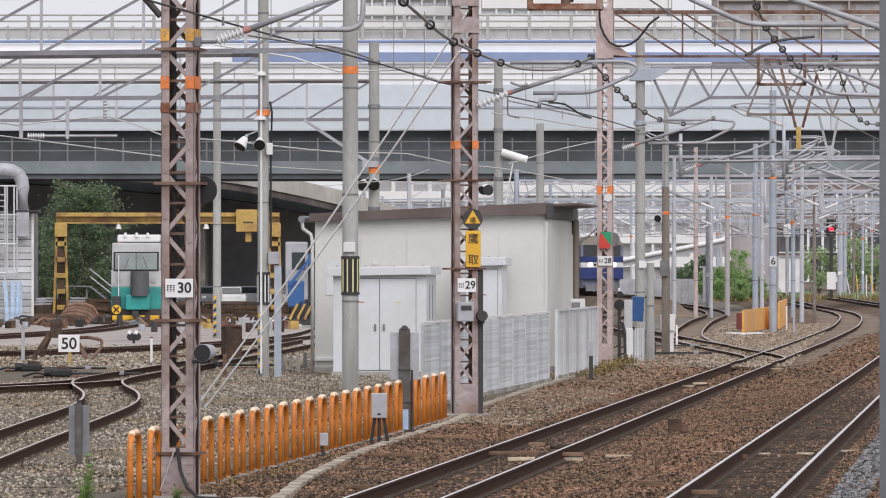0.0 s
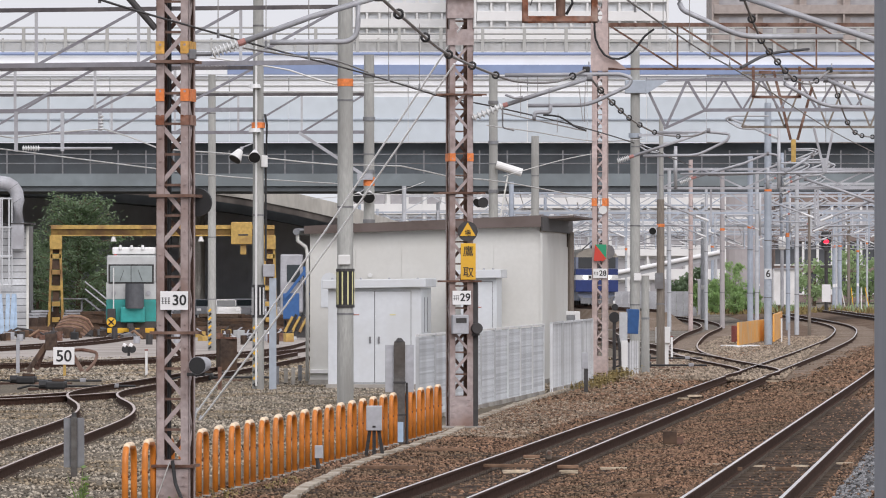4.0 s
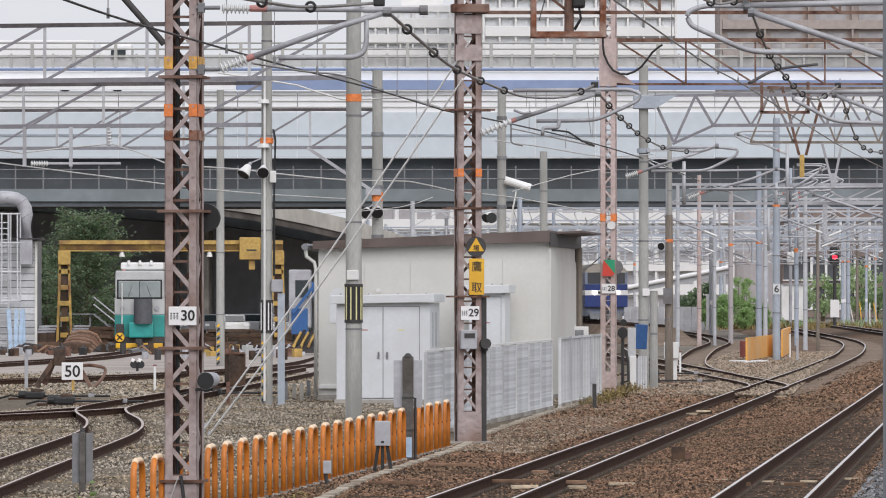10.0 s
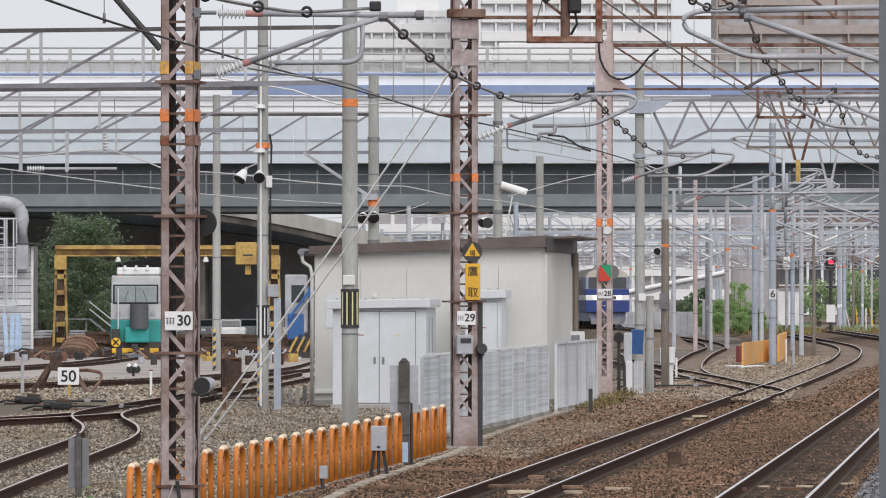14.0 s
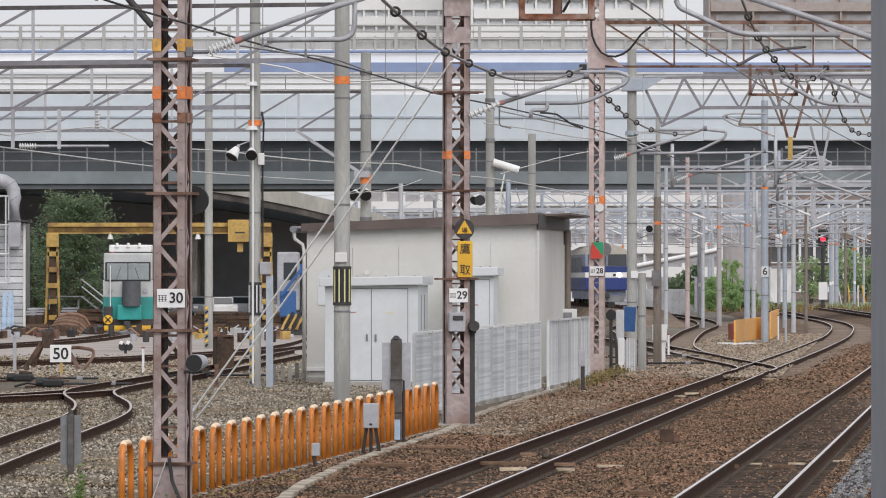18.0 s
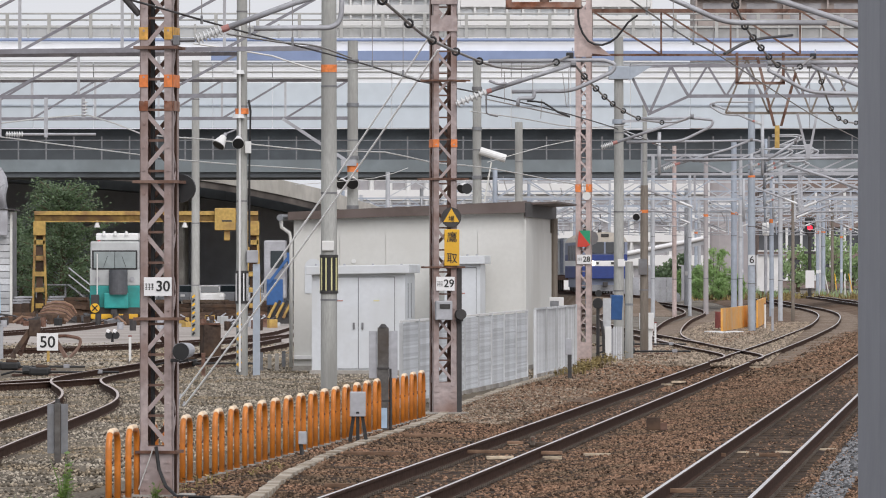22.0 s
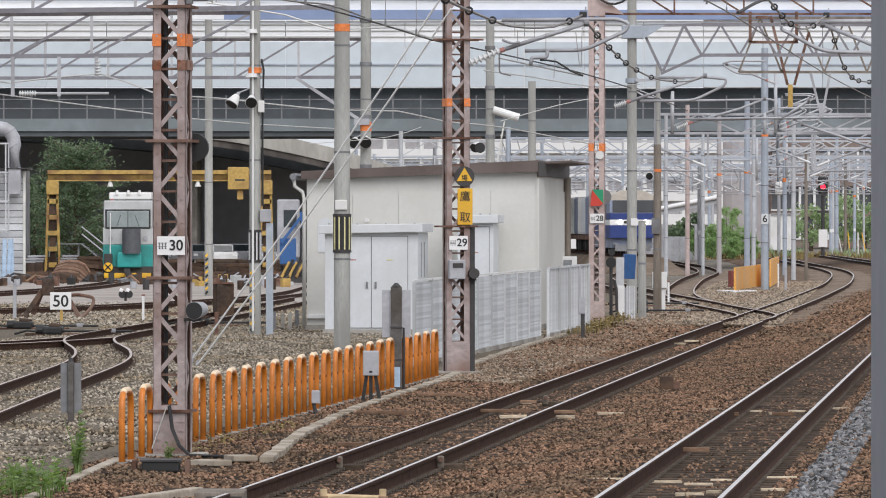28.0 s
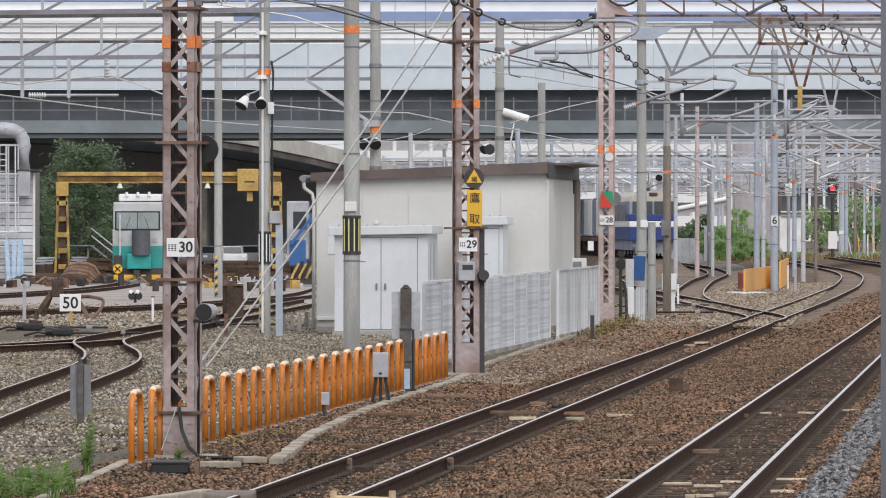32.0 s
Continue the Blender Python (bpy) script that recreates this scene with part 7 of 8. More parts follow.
# ---- plants ----
def blades(name, spots, height, mat, label, seed, per=26, spread=0.25, width=0.02):
    """Upright weeds: many bent blades, with leaves to both sides."""
    rng = np.random.RandomState(seed)
    bm = B()
    for x, y, k in spots:
        for _ in range(per):
            a = rng.rand() * 6.28
            r = rng.rand() * spread
            bx, by = x + math.cos(a) * r, y + math.sin(a) * r
            h = height * k * (0.5 + 0.7 * rng.rand())
            lean = (rng.rand(2) - 0.5) * 0.5 * h
            w = width * (0.7 + rng.rand())
            o = Vector((math.cos(a + 1.57), math.sin(a + 1.57), 0)) * w
            p0, p1, p2 = Vector((bx, by, 0)), Vector((bx + lean[0] * 0.4, by + lean[1] * 0.4, h * 0.6)), Vector((bx + lean[0], by + lean[1], h))
            v = [bm.verts.new(q) for q in (p0 - o, p0 + o, p1 + o * 0.9, p1 - o * 0.9, p2)]
            bm.faces.new(v[:4])
            bm.faces.new((v[3], v[2], v[4]))
            for _ in range(4):
                q = p0.lerp(p2, 0.25 + 0.7 * rng.rand())
                b = rng.rand() * 6.28
                d = Vector((math.cos(b), math.sin(b), 0.3)) * (0.07 + 0.08 * rng.rand()) * k ** 0.5
                s = Vector((-d.y, d.x, 0)) * 0.3
                vv = [bm.verts.new(z) for z in (q, q + d * 0.5 + s, q + d, q + d * 0.5 - s)]
                bm.faces.new(vv)
    return tagged(link(name, bm, mat), label, "weeds", kind="stuff")


blades("weeds", [(-4.72 + 0.062 * k, 60.0 + 1.1 * (k % 4) + 0.06 * k, 0.45 + 0.4 * ((k * 7) % 5) / 5) for k in range(14)], 0.42, "grass", "green weeds growing by the kerb", 1, 15, 0.16, 0.006)
blades("tall_weeds", [(-3.98, 66.4, 0.8), (-4.0, 66.6, 0.6), (-4.45, 63, 0.45), (-4.6, 61, 0.4), (-3.145, 70.5, 0.3), (-7.006, 190, 0.4)], 0.8, "grass", "tall green weed stalks by the kerb", 2, 16, 0.06, 0.006)
blades("verge_grass", [(3.2 + 0.08 * k + 0.3 * (k % 3), 150 + 1.1 * k, 0.3 + 0.2 * (k % 3)) for k in range(22)], 0.4, "dry_grass", "dry grass along the fence and trough", 3, 18, 0.5, 0.01)
blades("yard_grass", [(-3.1 + 0.09 * (k % 17) + 0.05 * k, 72 + 1.3 * k, 0.2 + 0.08 * (k % 4)) for k in range(9)], 0.3, "dry_grass", "small dry weeds between barrier and track", 4, 6, 0.3, 0.008)
blades("far_grass", [(22 + 1.1 * (k % 19), 470 + 9 * (k // 19) + 3 * (k % 5), 0.5 + 0.4 * (k % 3)) for k in range(70)], 0.45, "dry_grass", "dry grass beside the far tracks", 5, 20, 1.4, 0.05)
blades("far_weeds", [(21.5 + 1.2 * (k % 17), 500 + 12 * (k // 17) + 4 * (k % 5), 0.8 + 0.6 * (k % 3)) for k in range(26)], 0.45, "leaf_pale", "green weeds beside the far tracks", 6, 24, 1.4, 0.06)


def foliage(name, m, h, w, clumps, leaves, leaf, mat, label, seed, trunk=True, low=0.25, cone=0.0):
    """A tree or bush: tapered trunk, limbs, and a ragged crown of single leaves gathered round limb ends."""
    rng = np.random.RandomState(seed)
    t = thing(name, m, label, "tree" if trunk else "bush")
    if trunk:
        bm = B()
        rod(bm, (0, 0, -0.1), (0.05, 0, h * 0.45), w * 0.05, w * 0.03, seg=10)
        part("trunk", bm, "trunk", t)
    tips = []
    for k in range(clumps):
        a = rng.rand() * 6.28
        q = rng.randn(3)
        q /= np.linalg.norm(q)
        q *= 0.45 + 0.55 * rng.rand() ** 0.5
        a = math.atan2(q[1], q[0])
        z = h * (low + (0.95 - low) * (0.5 + 0.5 * q[2]))
        rr = w / 2 * 0.92 * math.hypot(q[0], q[1]) * (0.85 + 0.3 * rng.rand())
        u = 0.5 + 0.5 * q[2]
        if cone and u < 0.42 and rng.rand() < 0.55:
            continue
        if cone:
            rr *= 1.25 - cone * max(0.0, u - 0.25)
            z = h * (low + (0.97 - low) * u) - 0.12 * rr
        tip = Vector((math.cos(a) * rr, math.sin(a) * rr, z))
        tips.append(tip)
        if k % 3 == 0:
            part("limb", tube(B(), [(0, 0, h * low * 0.6), tip * 0.55 + Vector((0, 0, h * 0.06)), tip], max(0.02, w * 0.006), 5), "trunk", t)
    vs, fs = [], []
    for tip in tips:
        n = leaves
        cs = w * 0.085 * (0.6 + 0.9 * rng.rand())
        p = rng.randn(n, 3) * cs * np.array([1, 1, 0.75]) + np.array(tip)
        d = rng.randn(n, 3)
        d /= np.linalg.norm(d, axis=1)[:, None]
        s = np.cross(d, rng.randn(n, 3))
        s /= np.linalg.norm(s, axis=1)[:, None] + 1e-6
        ln = leaf * (0.6 + 0.8 * rng.rand(n, 1))
        b = len(vs)
        quad = np.stack([p, p + d * ln * 0.5 + s * ln * 0.35, p + d * ln, p + d * ln * 0.5 - s * ln * 0.35], 1).reshape(-1, 3)
        vs += [tuple(v) for v in quad]
        fs += [(b + 4 * i, b + 4 * i + 1, b + 4 * i + 2, b + 4 * i + 3) for i in range(n)]
    me = bpy.data.meshes.new("crown")
    me.from_pydata(vs, [], fs)
    me.materials.append(M[mat])
    c = new("crown", me)
    c.parent = t
    return t


def layered_tree(m, h, w, seed, limbs, label):
    """A tree whose limbs spread in flat sprays of small leaves, wide below and pointed above."""
    rng = np.random.RandomState(seed)
    t = thing("tree", m, label, "tree")
    part("trunk", rod(B(), (0, 0, -0.1), (0.1, 0, h * 0.9), w * 0.03, w * 0.008, seg=10), "trunk", t)
    vs, fs = [], []
    for k in range(limbs):
        u = (k + 0.5) / limbs
        z0 = h * (0.12 + 0.76 * u)
        a = 2.4 * k + rng.rand() * 0.8
        reach = w / 2 * (1.12 - 0.8 * u ** 2.6) * (0.6 + 0.55 * rng.rand())
        rise = h * (0.05 + 0.05 * rng.rand())
        tip = Vector((math.cos(a) * reach, math.sin(a) * reach, z0 + rise))
        root = Vector((0.05, 0, z0 - h * 0.05))
        part("limb", tube(B(), [root, root.lerp(tip, 0.5) + Vector((0, 0, h * 0.015)), tip], w * 0.005, 5), "trunk", t)
        for j in range(9):
            f = 0.3 + 0.78 * j / 8
            c = np.array(root.lerp(tip, f)) + rng.randn(3) * w * np.array([0.03, 0.03, 0.008])
            n = int(46 * (1.1 - 0.45 * f))
            p = c + rng.randn(n, 3) * w * np.array([0.045, 0.045, 0.016])
            d = rng.randn(n, 3) * np.array([1, 1, 0.45])
            d /= np.linalg.norm(d, axis=1)[:, None]
            e = np.cross(d, np.array([0, 0, 1.0]) + rng.randn(n, 3) * 0.45)
            e /= np.linalg.norm(e, axis=1)[:, None] + 1e-6
            ln = 0.15 * (0.6 + 0.8 * rng.rand(n, 1))
            i0 = len(vs)
            vs += [tuple(v) for v in np.stack([p, p + d * ln * 0.5 + e * ln * 0.34, p + d * ln, p + d * ln * 0.5 - e * ln * 0.34], 1).reshape(-1, 3)]
            fs += [(i0 + 4 * i, i0 + 4 * i + 1, i0 + 4 * i + 2, i0 + 4 * i + 3) for i in range(n)]
    me = bpy.data.meshes.new("crown")
    me.from_pydata(vs, [], fs)
    me.materials.append(M["leaf_dark"])
    c = new("crown", me)
    c.parent = t
    return t


layered_tree(pose(-20.4, 338, 0), 8.0, 6.1, 21, 62, "broad dark-leaved tree behind the gantry crane")
layered_tree(pose(-23.2, 345, 0), 5.6, 3.4, 22, 34, "dark-leaved tree beside the workshop")
SHRUBS = ((20.8, 476, 2.5, 1.0), (21.4, 478, 3.2, 1.2), (22.1, 477, 2.9, 1.2), (22.7, 480, 4.0, 1.5), (23.4, 478, 4.4, 1.7), (24.1, 480, 4.2, 1.5), (24.6, 477, 3.0, 1.2), (25.3, 476, 2.3, 1.0), (21.8, 472, 1.9, 1.2), (23.6, 472, 1.8, 1.4))
for k, (x, y, top, w) in enumerate(SHRUBS):
    foliage("bush", pose(x, y, 0), top, w, 26, 110, 0.13, "leaf", "bright green feathery bush beside the far tracks", 40 + k, trunk=False, low=0.06)
for k, (x, top, w) in enumerate(((40.402, 5.651, 4.5), (44.114, 6.312, 5.0), (46.165, 5.348, 4.5), (48.895, 5.955, 5.0), (22.931, 3.824, 2.6), (21.401, 2.599, 2.2))):
    foliage("tree", pose(x, 640 if x > 30 else 535, 0), top, w, 22, 52, 0.34, "leaf_pale" if x > 30 else "leaf_dark", "light green young tree beyond the signal" if x > 30 else "dull green young tree behind the sheet fence", 30 + k, low=0.15)


# ---- the yard ----
crane = thing("gantry_crane", pose(0, 300, 0), "worn yellow gantry crane with a hoist over the storage tracks", "crane")
zb, zt = 4.990, 5.473
xa, xb = -19.223, -8.474
part("main_beam", box(B(), ((xa + xb) / 2, 0, (zb + zt) / 2), (xb - xa + 0.5, 0.3, zt - zb), bevel=0.03), "crane_web", crane, "grimy beam web")
part("top_flange", box(B(), ((xa + xb) / 2, 0, zt - 0.06), (xb - xa + 0.5, 0.45, 0.2), bevel=0.01), "crane", crane)
part("lower_flange", box(B(), ((xa + xb) / 2, 0, zb), (xb - xa + 0.5, 0.42, 0.06)), "crane", crane)
for x in (xa, xb):
    for s in (-1, 1):
        part("leg", bar(B(), (x + s * 0.36, 0, 0.2), (x + s * 0.2, 0, zb), 0.12, 0.12), "crane", crane)
    for k in range(5):
        z = 0.75 + k * (zb - 1.0) / 5
        wd = 0.2 + 0.02 * k
        part("tie", box(B(), (x, 0, z), (2 * wd, 0.12, 0.24), bevel=0.02), "crane", crane)
        part("infill", box(B(), (x, 0.08, z + (zb - 1.0) / 10), (2 * wd - 0.1, 0.02, (zb - 1.0) / 5 - 0.3)), "scrap", crane)
    part("end_truck", box(B(), (x, 0, 0.15), (0.9, 2.2, 0.3), bevel=0.03), "crane", crane)
    part("head_plate", box(B(), (x, -0.05, zb - 0.35), (0.62, 0.35, 0.7), bevel=0.03), "crane", crane)
hoist = part("hoist", box(B(), (-9.867, -0.35, 5.103), (1.05, 0.6, 1.12), bevel=0.04), "crane", crane, "yellow hoist house")
part("hoist_block", box(B(), (-9.782, -0.3, 4.279), (0.3, 0.3, 0.5), bevel=0.04), "crane", hoist)
part("marks", box(B(), (-9.782, -0.66, 5.018), (0.5, 0.01, 0.08)), "dark", hoist)
for x in (-16.322, -11.915):
    part("lamp", rod(B(), (x, -0.1, zb - 0.3), (x, -0.1, zb + 0.05), 0.16, 0.05, seg=14), "white", crane, "white bell lamp")

car = thing("motor_car", pose(-15.029, 292, 0), "teal and cream track motor car with a roof box", "rail vehicle")
W = 2.45
zf = 0.447
part("chassis", box(B(), (0, 3, 0.55), (W, 6.2, 0.35), bevel=0.03), "dark", car)
part("lower_body", box(B(), (0, 3, 1.250), (W, 6.0, 1.107), bevel=0.05), "teal", car)
part("middle_body", box(B(), (0, 3, 2.219), (W, 6.0, 0.830), bevel=0.03), "car_grey", car)
part("cab", box(B(), (0, 3, 3.298), (W - 0.06, 6.0, 1.329), bevel=0.08), "car_grey", car)
for s in (-1, 1):
    w = part("windscreen", box(B(), (s * 0.52, -0.02, 3.049), (1.02, 0.06, 0.8), bevel=0.025), "cab_glass", car)
    part("wiper", bar(B(), (s * 0.55, -0.06, 2.689), (s * 0.35, -0.06, 3.243), 0.02, 0.02), "black", w)
    part("headlamp", rod(B(), (s * 0.85, -0.06, 2.108), (s * 0.85, 0.02, 2.108), 0.12, seg=16), "galv", car)
    part("yellow_step", box(B(), (s * 0.75, -0.25, 0.281), (0.8, 0.3, 0.24), bevel=0.02), "yellow", car)
    for y in (1.2, 4.8):
        part("wheel", rod(B(), (s * 0.5, y, 0.55), (s * 0.62, y, 0.55), 0.4, seg=18), "dark", car)
part("roof_box", box(B(), (0.1, 2.5, 4.184), (W - 0.35, 4.2, 0.36), bevel=0.08), "white", car, "white roof air unit")
for x in (-0.55, 0.0, 0.55):
    part("roof_vent", rod(B(), (x, 0.35, 4.25), (x, 0.35, 4.46), 0.09, 0.06, seg=12), "white", car)
part("front_shade", box(B(), (-0.95, -0.2, 1.0), (0.4, 0.3, 0.7), bevel=0.03), "dark", car)
part("beacon", rod(B(), (-0.8, 0.5, 3.962), (-0.8, 0.5, 4.129), 0.08, seg=10), "red", car)
part("engine_cover", rod(B(), (0.19, -0.35, 1.361), (0.19, -0.35, 2.579), 0.46, 0.45, seg=24), "cover_grey", car, "grey rounded front cover")
part("front_panel", box(B(), (0.1, -0.3, 1.056), (1.2, 0.4, 0.75), bevel=0.06), "teal", car)
part("bumper_beam", box(B(), (0, -0.3, 0.309), (2.3, 0.24, 0.2), bevel=0.02), "yellow", car, "yellow bumper beam")
part("window_surround", box(B(), (0, 0.0, 3.049), (2.22, 0.06, 0.95), bevel=0.028), "black", car)
part("coupler", box(B(), (0, -0.6, 0.503), (0.3, 0.7, 0.25), bevel=0.03), "dark", car)
part("white_pole", rod(B(), (-0.85, -0.2, 1.195), (-0.85, -0.2, 3.354), 0.03), "white", car)
part("round_marker", rod(B(), (-0.95, -0.4, 0.696), (-0.95, -0.36, 0.696), 0.23, seg=20), "yellow", car, "yellow disc with a cross")
for a in (45, -45):
    part("cross_stroke", box(B(), (-0.95, -0.42, 0.696), (0.38, 0.01, 0.06), ry=a), "black", car)

shop = thing("workshop", pose(-22.650, 290, 0), "white slatted workshop with a round silver duct on its corner", "building")
sw = 2.67
part("wall", box(B(), (sw / 2 - 3, 2.5, 5.4 / 2), (sw + 5.9, 5, 5.4)), "galv_dark", shop)
for k in range(16):
    z = 0.25 + k * 0.325
    part("siding", box(B(), (sw / 2 - 3, -0.03, z + 0.13), (sw + 6.0, 0.05, 0.285), rx=5), "fence_pale", shop)
part("corner_trim", box(B(), (sw + 0.02, -0.05, 2.7), (0.12, 0.14, 5.4), bevel=0.01), "cream", shop, "cream corner trim")
part("eave", box(B(), (sw / 2 - 2.9, 0.4, 5.47), (sw + 6.5, 1.4, 0.1), bevel=0.01), "dark", shop)
bend = rounded([(sw * 0.1, -0.5, 7.5), (sw * 0.84, -0.5, 7.5), (sw * 0.84, -0.5, 5.5)], 1.1)
part("duct", tube(B(), bend, 0.33, 18), "galv", shop, "round silver ventilation duct", smooth=True)
for p in bend[1:-1:2]:
    part("duct_seam", tube(B(), [p + (q - p) * 0.02 for p, q in ((p, p), (p, p + Vector((0.6, 0, -0.9))))], 0.338, 18), "galv_dark", shop)
part("duct_leg", box(B(), (sw * 0.84, -0.5, 4.9), (0.62, 0.5, 1.3), bevel=0.02), "galv", shop)
part("duct_cap", box(B(), (sw * 0.9, -0.5, 5.5), (0.95, 0.6, 0.07)), "dark", shop)
for e in (0.16, 0.52):
    part("ladder_rail", rod(B(), (sw * e, -0.62, 0.1), (sw * e, -0.62, 6.7), 0.05), "fence_pale", shop)
for k in range(22):
    part("rung", rod(B(), (sw * 0.16, -0.62, 0.4 + k * 0.28), (sw * 0.52, -0.62, 0.4 + k * 0.28), 0.025, seg=6), "fence_pale", shop)
for k in range(4):
    part("hoop", tube(B(), [(sw * 0.42 + 0.85 * math.cos(math.pi * j / 10), -0.7 - 0.75 * math.sin(math.pi * j / 10), 2.5 + k * 1.4) for j in range(11)], 0.045, 6), "fence_pale", shop)
for j in range(7):
    x, y = sw * 0.42 + 0.85 * math.cos(math.pi * j / 6), -0.7 - 0.75 * math.sin(math.pi * j / 6)
    part("cage_bar", rod(B(), (x, y, 2.4), (x, y, 6.75), 0.04, seg=6), "fence_pale", shop)
for k in range(4):
    sh = tagged(link("blue_sheet", box(B(), (0, 0, 1.05), (0.2, 0.06, 2.1), bevel=0.02), "sheet_blue"), "pale blue corrugated sheet leaning on the workshop", "sheet", "blue sheets")
    sh.matrix_basis = pose(-21.075 + 0.2 * k, 288.6 + 0.1 * k, 0, 6, (-3, 2, 4, -1)[k], 0)

# stacks of rails, sleepers and scrap
rngy = random.Random(31)


def stack(x, y, n, rows, length, mat, label, name="sleeper_stack", sec=(0.2, 0.16)):
    t = thing(name, pose(x, y, 0, 0, 0, rngy.uniform(-16, 16)), label, "stack", "material stacks")
    me = None
    for r in range(rows):
        for k in range(n - r // 2):
            m = pose(rngy.uniform(-0.12, 0.12), k * sec[0] * 1.12, r * sec[1] * 1.03 + sec[1] / 2, 0, 0, rngy.uniform(-9, 9))
            if me is None:
                ob = part("beam", box(B(), (0, 0, 0), (length, sec[0], sec[1]), bevel=0.012), mat, t)
                ob.matrix_basis = m
                me = ob.data
            else:
                share("beam", me, t, m)
    return t


YS = [(-19.63, 290.0, 4, 3, 1.9, "scrap"), (-18.63, 284.0, 3, 2, 1.4, "scrap"), (-17.49, 280.0, 3, 3, 1.5, "scrap"), (-17.49, 291.0, 4, 5, 2.0, "scrap"), (-20.30, 302.0, 4, 7, 2.0, "sleeper"), (-17.90, 305.0, 4, 7, 2.0, "scrap"), (-13.13, 305.0, 4, 5, 2.2, "scrap"), (-11.76, 296.0, 4, 4, 1.8, "scrap"), (-10.21, 300.0, 5, 5, 2.6, "scrap"), (-11.36, 312.0, 4, 6, 2.4, "sleeper"), (-9.02, 285.0, 3, 4, 1.6, "scrap"), (-8.08, 300.0, 4, 5, 2.2, "scrap"), (-11.86, 285.0, 3, 3, 1.6, "scrap"), (-14.02, 312.0, 4, 6, 2.2, "scrap"), (-9.05, 304.0, 4, 6, 2.2, "scrap"), (-19.09, 308.0, 4, 6, 2.2, "scrap"), (-11.11, 290.0, 3, 3, 1.6, "scrap"), (-20.45, 296.0, 3, 5, 1.4, "scrap")]
for x, y, n, r, ln, mat in YS:
    stack(x, y, n, r, ln, mat, "stack of rusty rails and old sleepers in the yard")
for k in range(44):
    x, y = rngy.uniform(-20.099, -7.132), rngy.uniform(272, 312)
    t = thing("scrap_piece", pose(x, y, 0, 0, 0, rngy.uniform(0, 360)), "bent piece of rusty scrap iron in the yard", "scrap", "scrap pieces")
    part("bar", tube(B(), [(-0.8, 0, 0.1), (-0.2, 0.1, 0.15 + rngy.random() * 0.3), (0.5, 0, 0.12 + rngy.random() * 0.3), (1.0, 0.1, 0.08)], 0.06, 6), rngy.choice(("rust", "scrap", "dark", "wood", "crane", "scrap")), t)
    part("plate", box(B(), (0.1, 0, 0.18), (0.7, 0.4, 0.3), rz=rngy.uniform(0, 90), ry=rngy.uniform(-15, 15), bevel=0.02), rngy.choice(("scrap", "rust", "dark", "galv_dark", "scrap")), t)
for k in range(22):
    x, y = rngy.uniform(-19.746, -6.476), rngy.uniform(252, 284)
    t = thing("canister", pose(x, y, 0.03, 0, 0, rngy.uniform(0, 90)), "small canister lying about in the yard", "canister", "yard canisters")
    mm = rngy.choice(("galv", "galv_dark", "scrap", "yellow", "dark", "dark", "rust", "scrap"))
    part("body", rod(B(), (0, 0, 0), (0, 0, 0.3 + 0.25 * rngy.random()), 0.14, seg=12), mm, t)
    part("lid", rod(B(), (0, 0, 0.28), (0, 0, 0.32), 0.1, seg=12), "dark", t)
for k in range(46):
    x, y = rngy.uniform(-11.6, -6.3) if k % 3 else rngy.uniform(-20.5, -16.5), rngy.uniform(262, 296)
    paint = rngy.choice(("white", "galv", "crane", "scrap", "dark", "car_grey", "rust", "black"))
    t = thing("junk_piece", pose(x, y, 0, 0, 0, rngy.uniform(0, 180)), "odd piece of discarded trackside gear in the yard", "junk", "yard junk")
    w, h = rngy.uniform(0.15, 0.5), rngy.uniform(0.12, 0.45)
    part("body", box(B(), (0, 0, h / 2), (w, 0.3, h), bevel=0.03), paint, t)
    part("lug", rod(B(), (-w * 0.3, 0, h * 0.9), (w * 0.5, 0.05, h + 0.12), 0.035, seg=8), rngy.choice(("scrap", "galv", "dark")), t)
t = thing("rusty_drum_box", pose(-6.310, 178, 0), "rusty brown steel bin standing in the yard", "bin")
part("case", box(B(), (0, 0, 0.55), (0.52, 0.5, 0.95), bevel=0.02, rz=18), "scrap", t)
part("frame", box(B(), (0, 0, 1.04), (0.58, 0.56, 0.06)), "rust", t)

rig = thing("crane_truck", pose(-6.569, 275, 0), "blue rail crane truck with a striped boom foot behind the building", "rail vehicle")
part("cab", box(B(), (-0.2, 1, 2.591), (1.0, 2.2, 2.7), bevel=0.08), "galv", rig)
part("cab_window", box(B(), (-0.1, -0.12, 3.061), (0.6, 0.05, 0.8), bevel=0.02), "glass", rig)
part("lower_body", box(B(), (-0.2, 1, 1.549), (0.75, 2.4, 1.2), bevel=0.05), "bin_blue", rig)
part("boom", bar(B(), (-0.5, -0.4, 1.940), (0.5, -0.4, 3.243), 0.13, 0.13), "bin_blue", rig)
part("boom_arm", bar(B(), (0.4, -0.4, 3.373), (0.6, -0.4, 2.070), 0.12, 0.12), "bin_blue", rig)
for k in range(6):
    part("stripe", box(B(), (-0.3 + k * 0.17, -0.5, 0.715 + 0.1 * (k % 2)), (0.13, 0.1, 0.8), ry=28), "black" if k % 2 else "crane", rig)
part("bumper", box(B(), (0.1, -0.3, 0.35), (1.3, 0.3, 0.5), bevel=0.03), "dark", rig)
for s in (-0.5, 0.5):
    part("wheel", rod(B(), (s - 0.06, 1, 0.45), (s + 0.06, 1, 0.45), 0.45, seg=18), "dark", rig)


